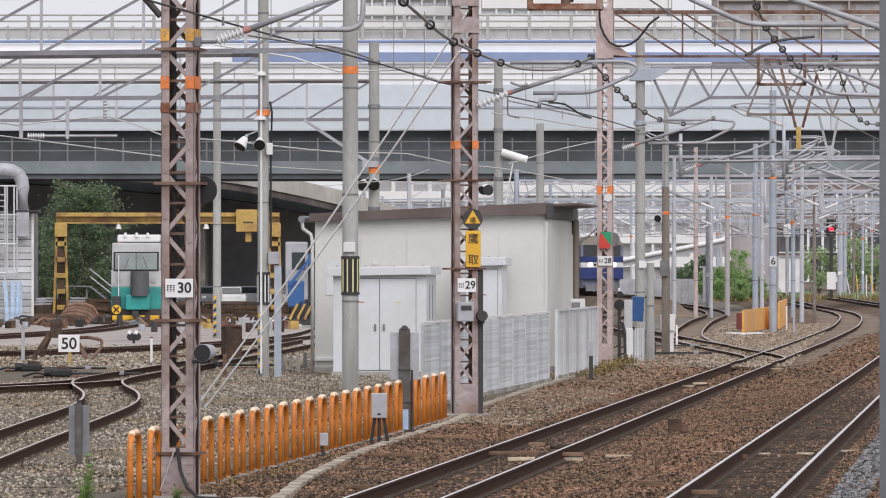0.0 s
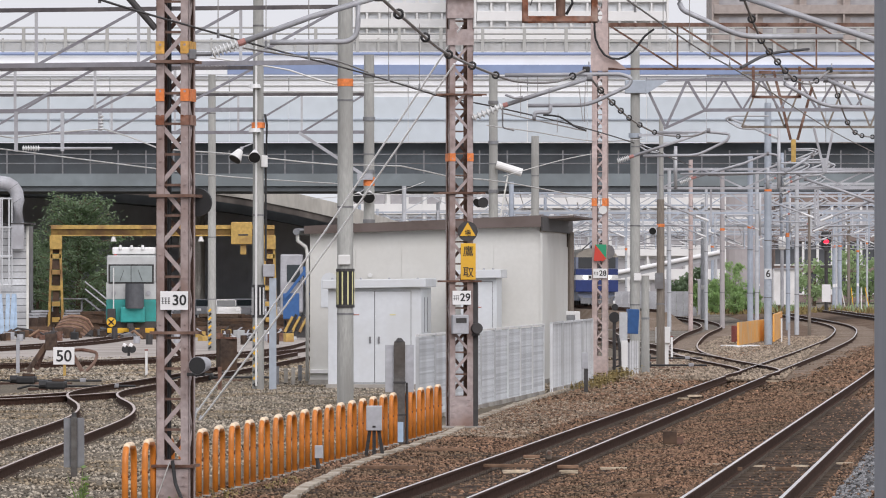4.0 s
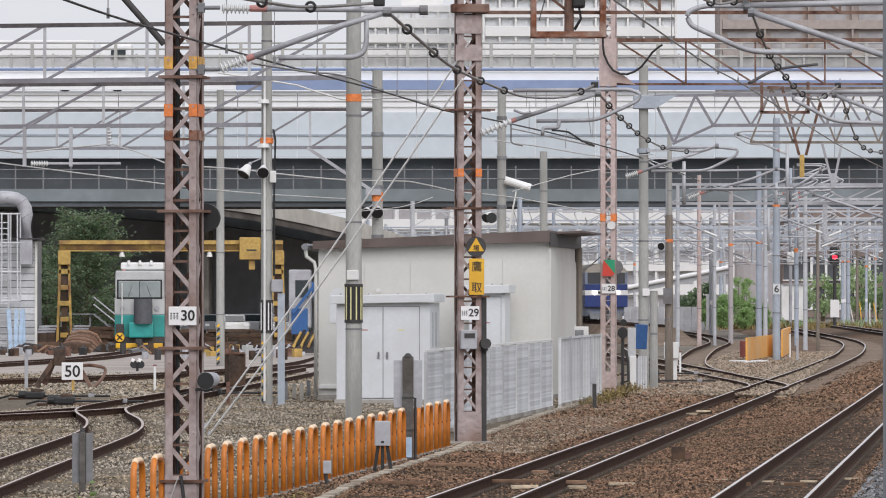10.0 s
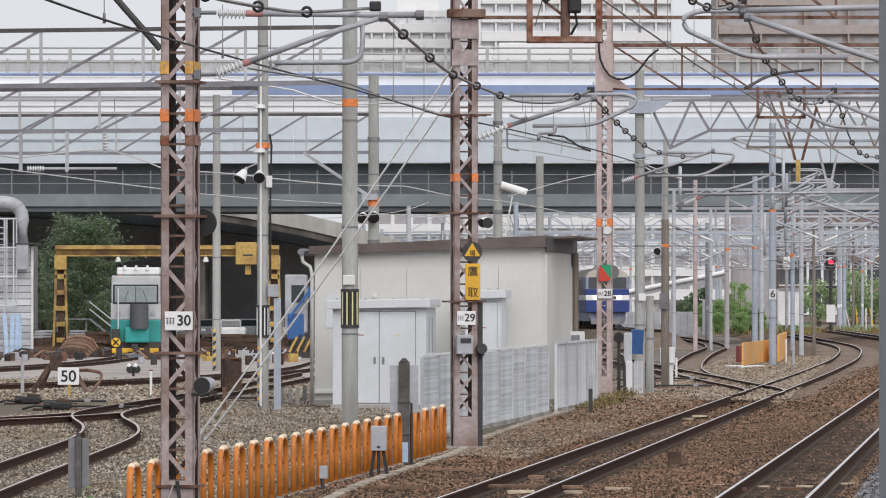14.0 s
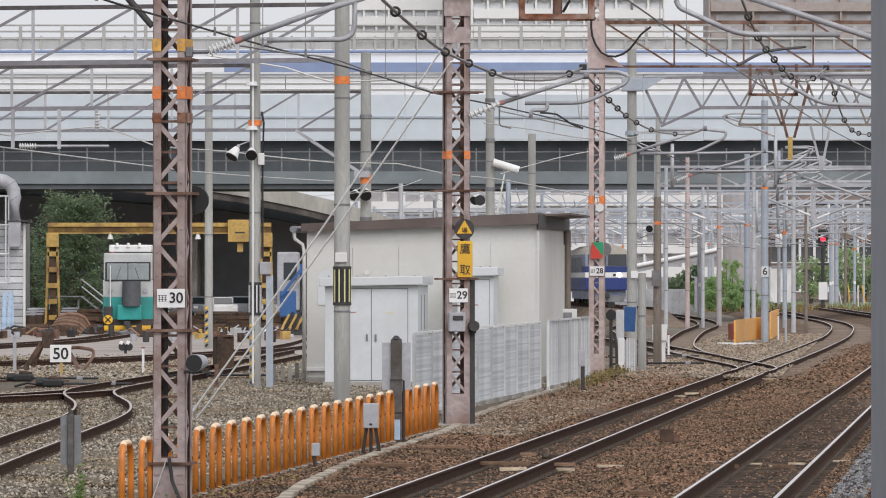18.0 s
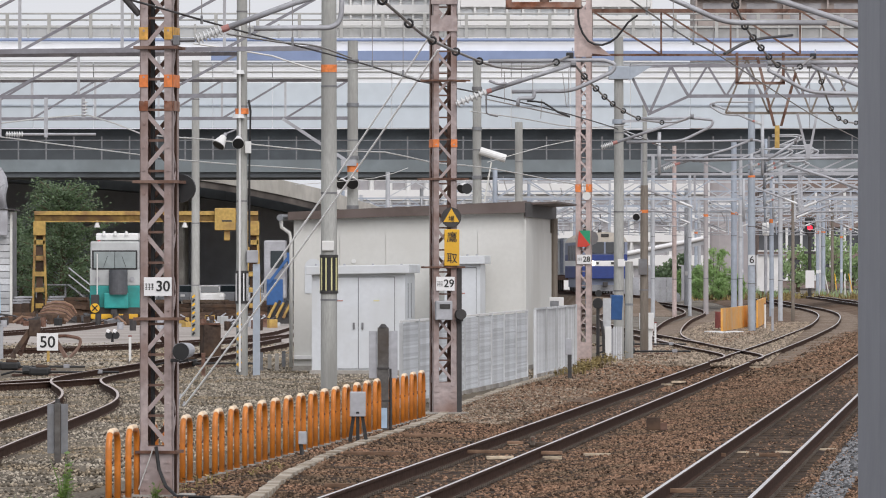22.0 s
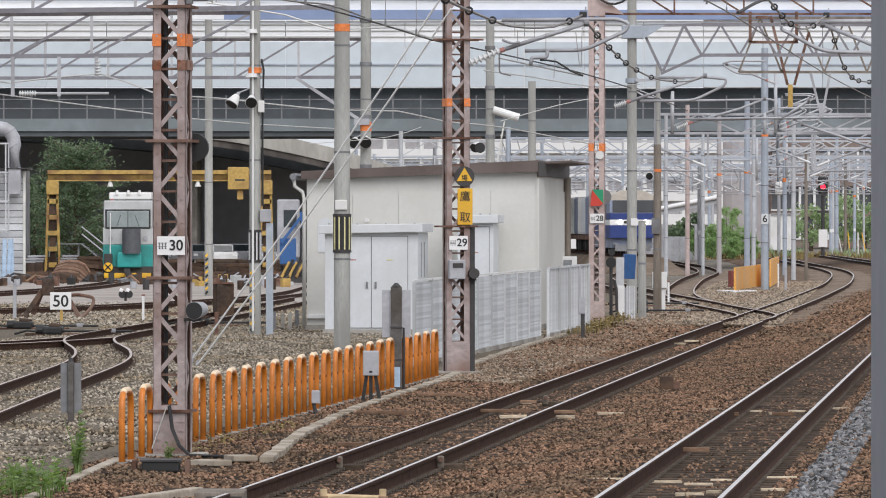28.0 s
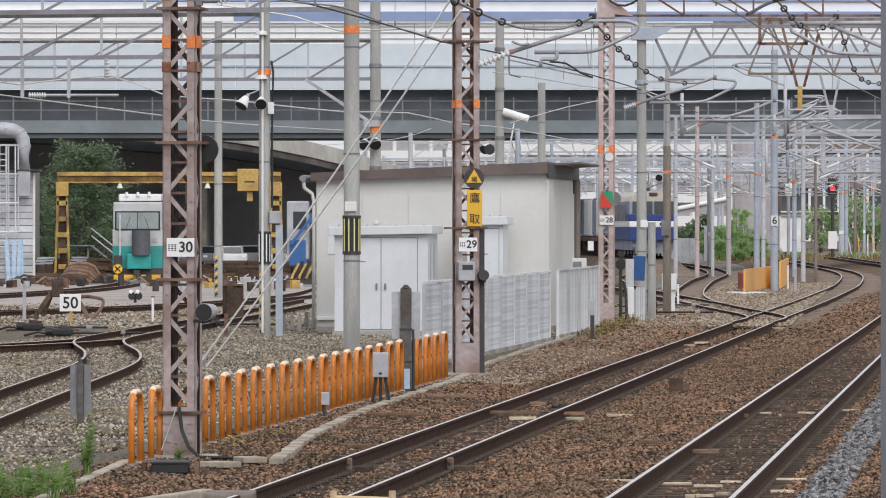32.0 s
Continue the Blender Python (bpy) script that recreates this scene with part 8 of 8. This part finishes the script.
def parked_car(m, mat, label):
    t = thing("parked_car", m, label, "car", "parked cars")
    part("body", box(B(), (0, 0, 0.62), (1.7, 4.0, 0.62), bevel=0.12), mat, t)
    part("cabin", box(B(), (0, 0.2, 1.15), (1.45, 2.2, 0.55), bevel=0.14), mat, t)
    part("windscreen", box(B(), (0, -0.93, 1.15), (1.25, 0.06, 0.42), rx=-20), "glass", t)
    for s in (-1, 1):
        part("headlight", box(B(), (s * 0.62, -2.0, 0.7), (0.3, 0.05, 0.16), bevel=0.02), "sign_white", t)
        for y in (-1.25, 1.3):
            w = part("wheel", rod(B(), (s * 0.72, y, 0.31), (s * 0.86, y, 0.31), 0.31, seg=18), "black", t)
            part("rim", rod(B(), (s * 0.861, y, 0.31), (s * 0.87, y, 0.31), 0.19, seg=14), "galv", w)


for px, d, mat in ((-14.585, 406, "white"), (-16.246, 412, "galv_dark"), (-11.679, 408, "galv"), (-17.816, 414, "galv_dark"), (-13.564, 416, "galv")):
    parked_car(pose(px, d, 0, 0, 0, 12), mat, "pale car parked in the shade under the ramp" if mat != "galv_dark" else "dark grey car parked in the shade under the ramp")
t = thing("yard_stair", pose(-19.637, 332, 0), "grey steel stair with handrails beside the tree", "stairs")
for k in range(8):
    part("step", box(B(), (k * 0.25, 0, 1.7 - k * 0.2), (0.26, 0.9, 0.04)), "galv_dark", t)
for z in (0.5, 0.9):
    part("handrail", rod(B(), (0, -0.45, 1.75 + z), (2.0, -0.45, 0.15 + z), 0.04), "galv", t)
for s in (-0.45, 0.45):
    part("stringer", bar(B(), (0, s, 1.7), (2.0, s, 0.1), 0.2, 0.05), "galv_dark", t)
part("landing", box(B(), (-1.0, 0, 1.7), (1.8, 0.9, 0.06)), "galv_dark", t)
for x in (-1.8, -0.2):
    part("leg", box(B(), (x, 0, 0.85), (0.1, 0.1, 1.7)), "galv_dark", t)
heap = thing("bent_rail_pile", pose(-17.473, 281, 0), "pile of bent brown rails under the crane", "rail pile")
for k in range(14):
    o = 0.12 * k
    part("bent_rail", tube(B(), [(-0.75 + o * 0.3, o, 0.25 + 0.055 * k), (-0.35 + o * 0.3, o, 0.36 + 0.055 * k), (0.1 + o * 0.3, o, 0.38 + 0.05 * k), (0.5 + o * 0.25, o, 0.3 + 0.045 * k), (0.8 + o * 0.2, o, 0.12 + 0.03 * k)], 0.06, 6), ("rust", "wood", "scrap")[k % 3], heap)
for px, d, w, h in ((-19.808, 296, 0.75, 0.12), (-18.332, 298, 0.8, 0.1), (-19.817, 292, 0.5, 0.2), (-13.763, 300, 0.7, 0.1)):
    q = thing("pale_board_stack", pose(px, d, 0), "few pale boards on dark bearers in the yard", "boards", "board stacks")
    part("bearer", box(B(), (0, 0, 0.45), (w * 0.9, 0.5, 0.9), bevel=0.02), "scrap", q)
    for k in range(3):
        part("board", box(B(), (0.05 * k, 0, 0.95 + 0.13 * k), (w, 0.5, 0.09), rz=4 * k, bevel=0.01), "galv", q)
pav = tagged(link("paved_apron", box(B(), (-16, 249, 0.012), (26, 84, 0.03)), "apron"), "worn dusty apron in front of the storage area", "pavement", kind="structure")


# ---- the forest of gantries beyond ----
def gantry(y, x0, x1, h, beam_h, mat, seed, bays=0):
    """A portal of two posts and a braced beam, with hangers, arms and insulators."""
    rng = random.Random(seed)
    t = thing("catenary_gantry", pose(0, y, 0), rng.choice(("blue-grey steel catenary gantry over the far tracks", "galvanised catenary gantry over the far tracks")), "gantry", "far gantries")
    n = bays or max(1, round((x1 - x0) / 11))
    for k in range(n + 1):
        x = x0 + (x1 - x0) * k / n
        p = part("post", rod(B(), (x, 0, -0.1), (x, 0, h + beam_h + 0.6), 0.15, 0.13, seg=12), mat, t)
        if rng.random() < 0.4:
            part("orange_ring", rod(B(), (x, 0, 5.6), (x, 0, 5.8), 0.16, seg=12), "orange_band", p)
        part("white_mark", box(B(), (x, -0.16, 2.2), (0.22, 0.02, 0.3)), "sign_white", p)
    for z in (h, h + beam_h):
        part("chord", bar(B(), (x0, 0, z), (x1, 0, z), 0.1, 0.1), mat, t)
    m = int((x1 - x0) / 1.6)
    for k in range(m):
        a, b = x0 + (x1 - x0) * k / m, x0 + (x1 - x0) * (k + 1) / m
        up = k % 2 == 0
        part("lattice_bar", bar(B(), (a, 0, h if up else h + beam_h), (b, 0, h + beam_h if up else h), 0.06, 0.06), mat, t)
    k = x0 + 2.0
    while k < x1 - 1:
        z = h - 0.3
        part("hanger", bar(B(), (k, 0, h), (k, 0, z - 1.2), 0.08, 0.08), mat, t)
        s = rng.choice((-1, 1))
        ins = part("insulator", rod(B(), (k + s * 0.1, -0.05, z - 1.0), (k + s * 0.6, -0.05, z - 0.8), 0.05, seg=8), "insulator", t)
        part("arm", rod(B(), (k + s * 0.6, -0.05, z - 0.8), (k + s * 2.2, -0.05, z - 0.2), 0.04, seg=6), "galv", ins)
        part("stay", rod(B(), (k + s * 0.4, -0.05, z - 1.2), (k + s * 2.0, -0.05, z - 1.15), 0.03, seg=6), "galv", ins)
        k += rng.uniform(3.4, 4.6)
    return t


for k, (y, x0, x1, h, bh, mat) in enumerate(GAN):
    gantry(y, x0, x1, h, bh, mat, 50 + k, 1 if y < 400 else 2 if y < 500 else 0)
rngf = random.Random(77)
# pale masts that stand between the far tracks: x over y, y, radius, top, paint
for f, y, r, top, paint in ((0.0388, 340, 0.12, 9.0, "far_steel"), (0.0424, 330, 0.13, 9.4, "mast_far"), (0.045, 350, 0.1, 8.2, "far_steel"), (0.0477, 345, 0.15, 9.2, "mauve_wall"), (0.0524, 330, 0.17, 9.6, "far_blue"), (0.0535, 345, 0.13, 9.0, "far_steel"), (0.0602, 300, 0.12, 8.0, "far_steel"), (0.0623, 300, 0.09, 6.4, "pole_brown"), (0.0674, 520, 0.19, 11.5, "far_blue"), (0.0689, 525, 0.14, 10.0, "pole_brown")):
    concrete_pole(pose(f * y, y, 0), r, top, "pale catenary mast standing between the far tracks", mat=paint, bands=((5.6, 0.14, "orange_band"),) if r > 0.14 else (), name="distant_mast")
for k in range(15):
    y = rngf.uniform(300, 610)
    x = rngf.uniform(0.012, 0.072) * y
    if abs(x - np.interp(y, [p.y for p in MAIN], [p.x for p in MAIN]) - 2) < 4.5 or 8.0 < x < 15 and y < 460:
        continue
    if 0.0435 < x / y < 0.0545:
        continue
    concrete_pole(pose(x, y, 0), rngf.uniform(0.1, 0.15), rngf.uniform(8, 12.5), "distant catenary pole among the far gantries", mat=rngf.choice(("far_steel", "far_blue", "mast_far", "far_steel")), bands=((rngf.uniform(5, 6.5), 0.22, "orange_band"),), name="distant_pole")
for k in range(26):
    f = rngf.uniform(0.005, 0.07)
    z = rngf.uniform(5.4, 8.6)
    y0, y1 = rngf.uniform(320, 420), rngf.uniform(480, 620)
    line_wire([(f * y0 + 1, y0, z), (f * (y0 + y1) / 2 + 1.6, (y0 + y1) / 2, z - 0.3), (f * y1, y1, z)], rngf.uniform(0.014, 0.024), rngf.choice(("wire_pale", "far_steel")), "distant overhead wire strung between gantries", 20)
sig = thing("railway_signal", pose(30.931, 475, 0), "tall black colour-light signal showing red", "signal")
part("post", rod(B(), (0, 0, 0), (0, 0, 5.366), 0.14, seg=12), "dark", sig)
part("head", box(B(), (0, 0, 5.907), (0.8, 0.3, 1.4), bevel=0.14), "black", sig)
for k, m in enumerate(("black", "lamp_red", "dark")):
    part("lens", rod(B(), (0, -0.2, 5.907 + 0.42 - 0.56 * k), (0, -0.14, 5.907 + 0.42 - 0.56 * k), 0.2, seg=18), m, sig, "glowing red lens" if m == "lamp_red" else "")
part("plate", box(B(), (0, -0.16, 1.674), (0.7, 0.03, 1.4)), "sign_white", sig)
part("bracket", box(B(), (0, 0, 3.791), (0.9, 0.3, 0.2)), "dark", sig)
t = thing("second_signal", pose(28.863, 500, 0), "white-backed signal head on a slim post", "signal")
part("post", rod(B(), (0, 0, 0), (0, 0, 5.264), 0.14, seg=12), "galv", t)
part("head", box(B(), (0, 0, 5.833), (0.62, 0.5, 1.2), bevel=0.24), "white", t)
t = thing("relay_hut", pose(34.435, 585, 0), "small white equipment hut beside the far tracks", "hut")
part("body", box(B(), (-0.25, 1.2, 3.743 / 2), (2.5, 2.4, 3.743), bevel=0.03), "white", t)
part("door", box(B(), (0.3, -0.02, 1.1), (0.9, 0.04, 2.0)), "white", t)
part("roof", box(B(), (0, 1.2, 3.743 + 0.06), (2.8, 2.8, 0.12)), "galv", t)
wallf = thing("sheet_fence", pose(14.6, 482, 0), "grey corrugated sheet fence beyond the freight track", "fence")
for k in range(12):
    part("sheet", box(B(), (k * 0.55, 0.05 * (k % 2), 0.75), (0.53, 0.05, 2.1)), "galv", wallf)
tube_ = thing("covered_walkway", pose(0, 470, 0), "white rounded covered walkway climbing above the far tracks", "walkway")
part("roof", rod(B(), (14.078, 0, 3.290), (22.542, 0, 4.983), 0.17, seg=18), "sign_white", tube_)
part("side", bar(B(), (14.078, 0.25, 2.978), (22.542, 0.25, 4.671), 0.3, 0.4), "tower_grey", tube_)
for k in range(3):
    part("leg", box(B(), (15.414 + k * 2.6, 0.3, 2.800 / 2), (0.25, 0.25, 2.800)), "galv", tube_)
for k in range(5):
    s = thing("marker_stake", pose(38.271 + k * 0.75, 560, 0), "yellow and white marker stake in dry grass", "stake", "marker stakes")
    part("stake", bar(B(), (0, 0, 0), (-0.4 + 0.2 * (k % 3), 0, 2.0), 0.12, 0.08), "yellow" if k % 2 else "cream", s)


# ---- freight train and road vehicles ----
BANK = 0.98
ta, tb_ = Vector((10.8, 405)), Vector((12.557, 360))
tw = (tb_ - ta).normalized()
line_f = [tb_ + tw * 1.5 - tw * (2.0 * k) for k in range(70)][::-1]
bank_line = line_f + [tb_ + tw * s for s in (4, 7, 10, 13)]
bm = B()
rows_ = []
for p in bank_line:
    s = max(0.0, (tb_.y + tw.y * 1.5 - p.y) / 12)
    rows_.append([bm.verts.new((p.x + o, p.y, -0.2 + (z + 0.2) * max(0.0, 1 - s))) for o, z in ((-2.3, -0.2), (-1.35, BANK - 0.2), (1.35, BANK - 0.2), (2.3, -0.2))])
for a, b in zip(rows_, rows_[1:]):
    for k in range(3):
        bm.faces.new((a[k], a[k + 1], b[k + 1], b[k]))
bm.faces.new(rows_[-1])
bm.faces.new(rows_[0][::-1])
bmesh.ops.recalc_face_normals(bm, faces=bm.faces[:])
tagged(link("freight_bank", bm, "siding_gravel"), "low dusty ballast bank under the freight train", "embankment", kind="structure")
track(line_f, BANK - 0.174, "freight track with dull rails on a low bank", "rail_yard")


def locomotive():
    t = thing("locomotive", Matrix(), "blue and white electric locomotive with headlights on", "locomotive")
    w, ln = 2.9, 17.5
    def shell(z0, z1, mat, name, inset=0.0, label=""):
        bm = B()
        box(bm, (0, ln / 2, (z0 + z1) / 2), (w - inset, ln - inset, z1 - z0), bevel=0.04)
        return part(name, bm, mat, t, label)
    shell(0.95, 1.75, "blue", "lower_body")
    shell(1.75, 2.1, "sign_white", "white_band", -0.01)
    shell(2.1, 2.5, "blue", "middle_body")
    shell(2.5, 3.3, "lilac", "cab_body")
    bm = B()
    prism(bm, [(-1.45, 3.3), (-1.25, 3.6), (-0.75, 3.85), (0, 3.95), (0.75, 3.85), (1.25, 3.6), (1.45, 3.3)], 0.02, ln)
    part("roof", bm, "tan_roof", t)
    for s in (-1, 1):
        part("windscreen", box(B(), (s * 0.66, -0.02, 2.93), (1.2, 0.05, 0.74), bevel=0.03), "pane_dark", t)
        part("headlight", rod(B(), (s * 0.78, -0.06, 1.94), (s * 0.78, 0.05, 1.94), 0.15, seg=16), "lamp_white", t, "lit round headlight")
        part("marker_light", box(B(), (s * 0.48, -0.02, 1.94), (0.18, 0.04, 0.16)), "dark", t)
        part("step", box(B(), (s * 1.1, 0.2, 0.6), (0.3, 0.3, 0.08)), "galv_dark", t)
    part("under_frame", box(B(), (0, ln / 2, 0.65), (2.5, ln - 1, 0.6)), "lilac", t)
    part("roof_light", box(B(), (0, 0.1, 3.72), (0.5, 0.3, 0.2), bevel=0.04), "dark", t)
    part("coupler", box(B(), (0, -0.3, 0.6), (0.3, 0.6, 0.3), bevel=0.04), "dark", t)
    part("snow_plough", box(B(), (0, 0.1, 0.35), (2.2, 0.15, 0.4)), "galv_dark", t)
    for k in range(6):
        for s in (-1, 1):
            part("wheel", rod(B(), (s * 0.5, 2 + k * 2.7, 0.5), (s * 0.62, 2 + k * 2.7, 0.5), 0.53, seg=18), "dark", t)
    for k in range(5):
        part("side_louvre", box(B(), (-1.46, 4 + k * 2.3, 2.6), (0.04, 1.7, 1.0)), "galv_dark", t)
    part("horn", rod(B(), (-0.3, 0.4, 3.8), (-0.3, 0.4, 4.1), 0.12, seg=10), "dark", t)
    part("pantograph", tube(B(), [(-0.8, 3, 3.85), (0, 3.9, 4.5), (-0.1, 3.0, 5.1)], 0.04, 6), "galv_dark", t)
    part("pantograph_bow", tube(B(), [(-0.9, 3, 5.0), (-0.6, 3, 5.12), (0.6, 3, 5.12), (0.9, 3, 5.0)], 0.03, 6), "galv_dark", t)
    return t


def wagon(mats):
    t = thing("container_wagon", Matrix(), "flat freight wagon loaded with grey containers", "wagon", "freight wagons")
    ln = 20.0
    part("bed", box(B(), (0, ln / 2, 0.95), (2.6, ln, 0.3)), "rust", t)
    for k, m in enumerate(mats):
        c = part("container", box(B(), (0, 2.1 + k * 3.95, 2.4), (2.45, 3.7, 2.5), bevel=0.03), m, t)
        for j in range(9):
            part("rib", box(B(), (-1.245, 2.1 + k * 3.95 - 1.6 + j * 0.4, 2.4), (0.05, 0.12, 2.3)), m, c)
    for k in (2, 3.9, 16, 17.9):
        for s in (-1, 1):
            part("wheel", rod(B(), (s * 0.5, k, 0.43), (s * 0.62, k, 0.43), 0.43, seg=16), "dark", t)
    return t


TRAIN = [(locomotive(), 0.0), (wagon(("cabinet_white", "lilac", "cabinet_white", "white", "lilac")), 18.3), (wagon(("white", "cabinet_white", "lilac", "cream", "galv")), 39.0), (wagon(("galv", "galv", "white", "galv", "lilac")), 59.7)]


def road_truck(marked, label):
    t = thing("truck", Matrix(), label, "truck", "road traffic")
    part("cargo_box", box(B(), (0, 0, 2.1), (13.0, 2.4, 2.7), bevel=0.06), "sign_white", t)
    cab = part("cab", box(B(), (8.0, 0, 1.9), (2.2, 2.4, 2.6), bevel=0.15), "sign_white", t)
    part("side_window", box(B(), (8.2, -1.21, 2.5), (1.0, 0.04, 0.8)), "glass", cab)
    part("windscreen", box(B(), (9.1, 0, 2.5), (0.06, 2.1, 0.9)), "glass", cab)
    part("chassis", box(B(), (0.8, 0, 0.6), (15, 1.0, 0.3)), "dark", t)
    for x in (-5.0, -3.8, 4.4, 8.0):
        for s in (-1, 1):
            part("wheel", rod(B(), (x, s * 0.85, 0.5), (x, s * 1.2, 0.5), 0.5, seg=16), "black", t)
    x = -6.35
    for k, (wd, tall) in enumerate(((0.55, 1), (0.5, 0), (0.5, 0), (0.5, 0), (0.45, 0), (0.0, 0), (0.6, 1), (0.3, 0), (0.5, 0), (0.5, 0), (0.5, 0), (0.0, 0), (0.55, 1), (0.5, 0), (0.5, 0), (0.45, 0)) if marked else ()):
        if wd:
            hh = 1.25 if tall else 1.0
            bm = B()
            zb = 1.72
            a = [(x, zb), (x + wd, zb), (x + wd + 0.22, zb + hh), (x + 0.22, zb + hh)]
            prism(bm, a, -1.225, -1.2)
            part("side_mark", bm, "red_primer", t)
        x += (wd or 0.3) + 0.245
    if marked:
        part("side_mark", box(B(), (5.7, -1.21, 2.3), (1.0, 0.02, 0.55)), "red_primer", t)
    return t


def road_car():
    t = thing("road_car", Matrix(), "white car driving on the viaduct", "car", "road traffic")
    part("body", box(B(), (0, 0, 0.75), (4.3, 1.7, 0.75), bevel=0.15), "white", t)
    part("cabin", box(B(), (0.2, 0, 1.5), (2.9, 1.5, 0.9), bevel=0.2), "white", t)
    for s in (-1, 1):
        part("side_window", box(B(), (0.2, s * 0.75, 1.5), (2.3, 0.04, 0.5)), "cab_glass", t)
        for x in (-1.3, 1.35):
            part("wheel", rod(B(), (x, s * 0.7, 0.32), (x, s * 0.86, 0.32), 0.32, seg=16), "black", t)
    return t


# each with its place at nine seconds, its speed along the viaduct and its lane
ROAD = [
    (road_truck(True, "white box truck with dark red slanted side marks"), 13.961, 28.038, 8.0, 1),
    (road_truck(False, "plain white box truck driving on the viaduct"), -51.938, 21.347, 8.0, 1),
    (road_truck(False, "plain white box truck driving the other way"), 154.860, -28.912, 4.0, -1),
    (road_car(), 138.509, -27.955, 4.0, -1),
]


# ---- what moves ----
def loco_rows(offset):
    """The freight train creeps towards the viewer on a straight; offset metres behind its head."""
    a, b = Vector((10.8, 405)), Vector((12.557, 360))
    way = (b - a).normalized()
    ang = math.degrees(math.atan2(way.x, -way.y))
    rows = []
    for t, f in ((0, 0.0), (6, 0.0), (9, 0.01), (11, 0.04), (13, 0.1), (17, 0.25), (20, 0.41), (23, 0.58), (25, 0.68), (28, 0.82), (30, 0.92), (32, 1.02)):
        p = a + (b - a) * f - way * offset
        rows.append((t, pose(p.x, p.y, BANK, 0, 0, ang)))
    return rows


def motions():
    for ob, off in TRAIN:
        walk(ob, loco_rows(off))
    z = 16.390 + 0.3
    for ob, x9, speed, lane, way in ROAD:
        walk(ob, [(t, pose(x9 + speed * (t - 9.0), VY + lane, z, 0, 0, 0 if way > 0 else 180)) for t in (0, 8, 16, 24, 32)])


motions()
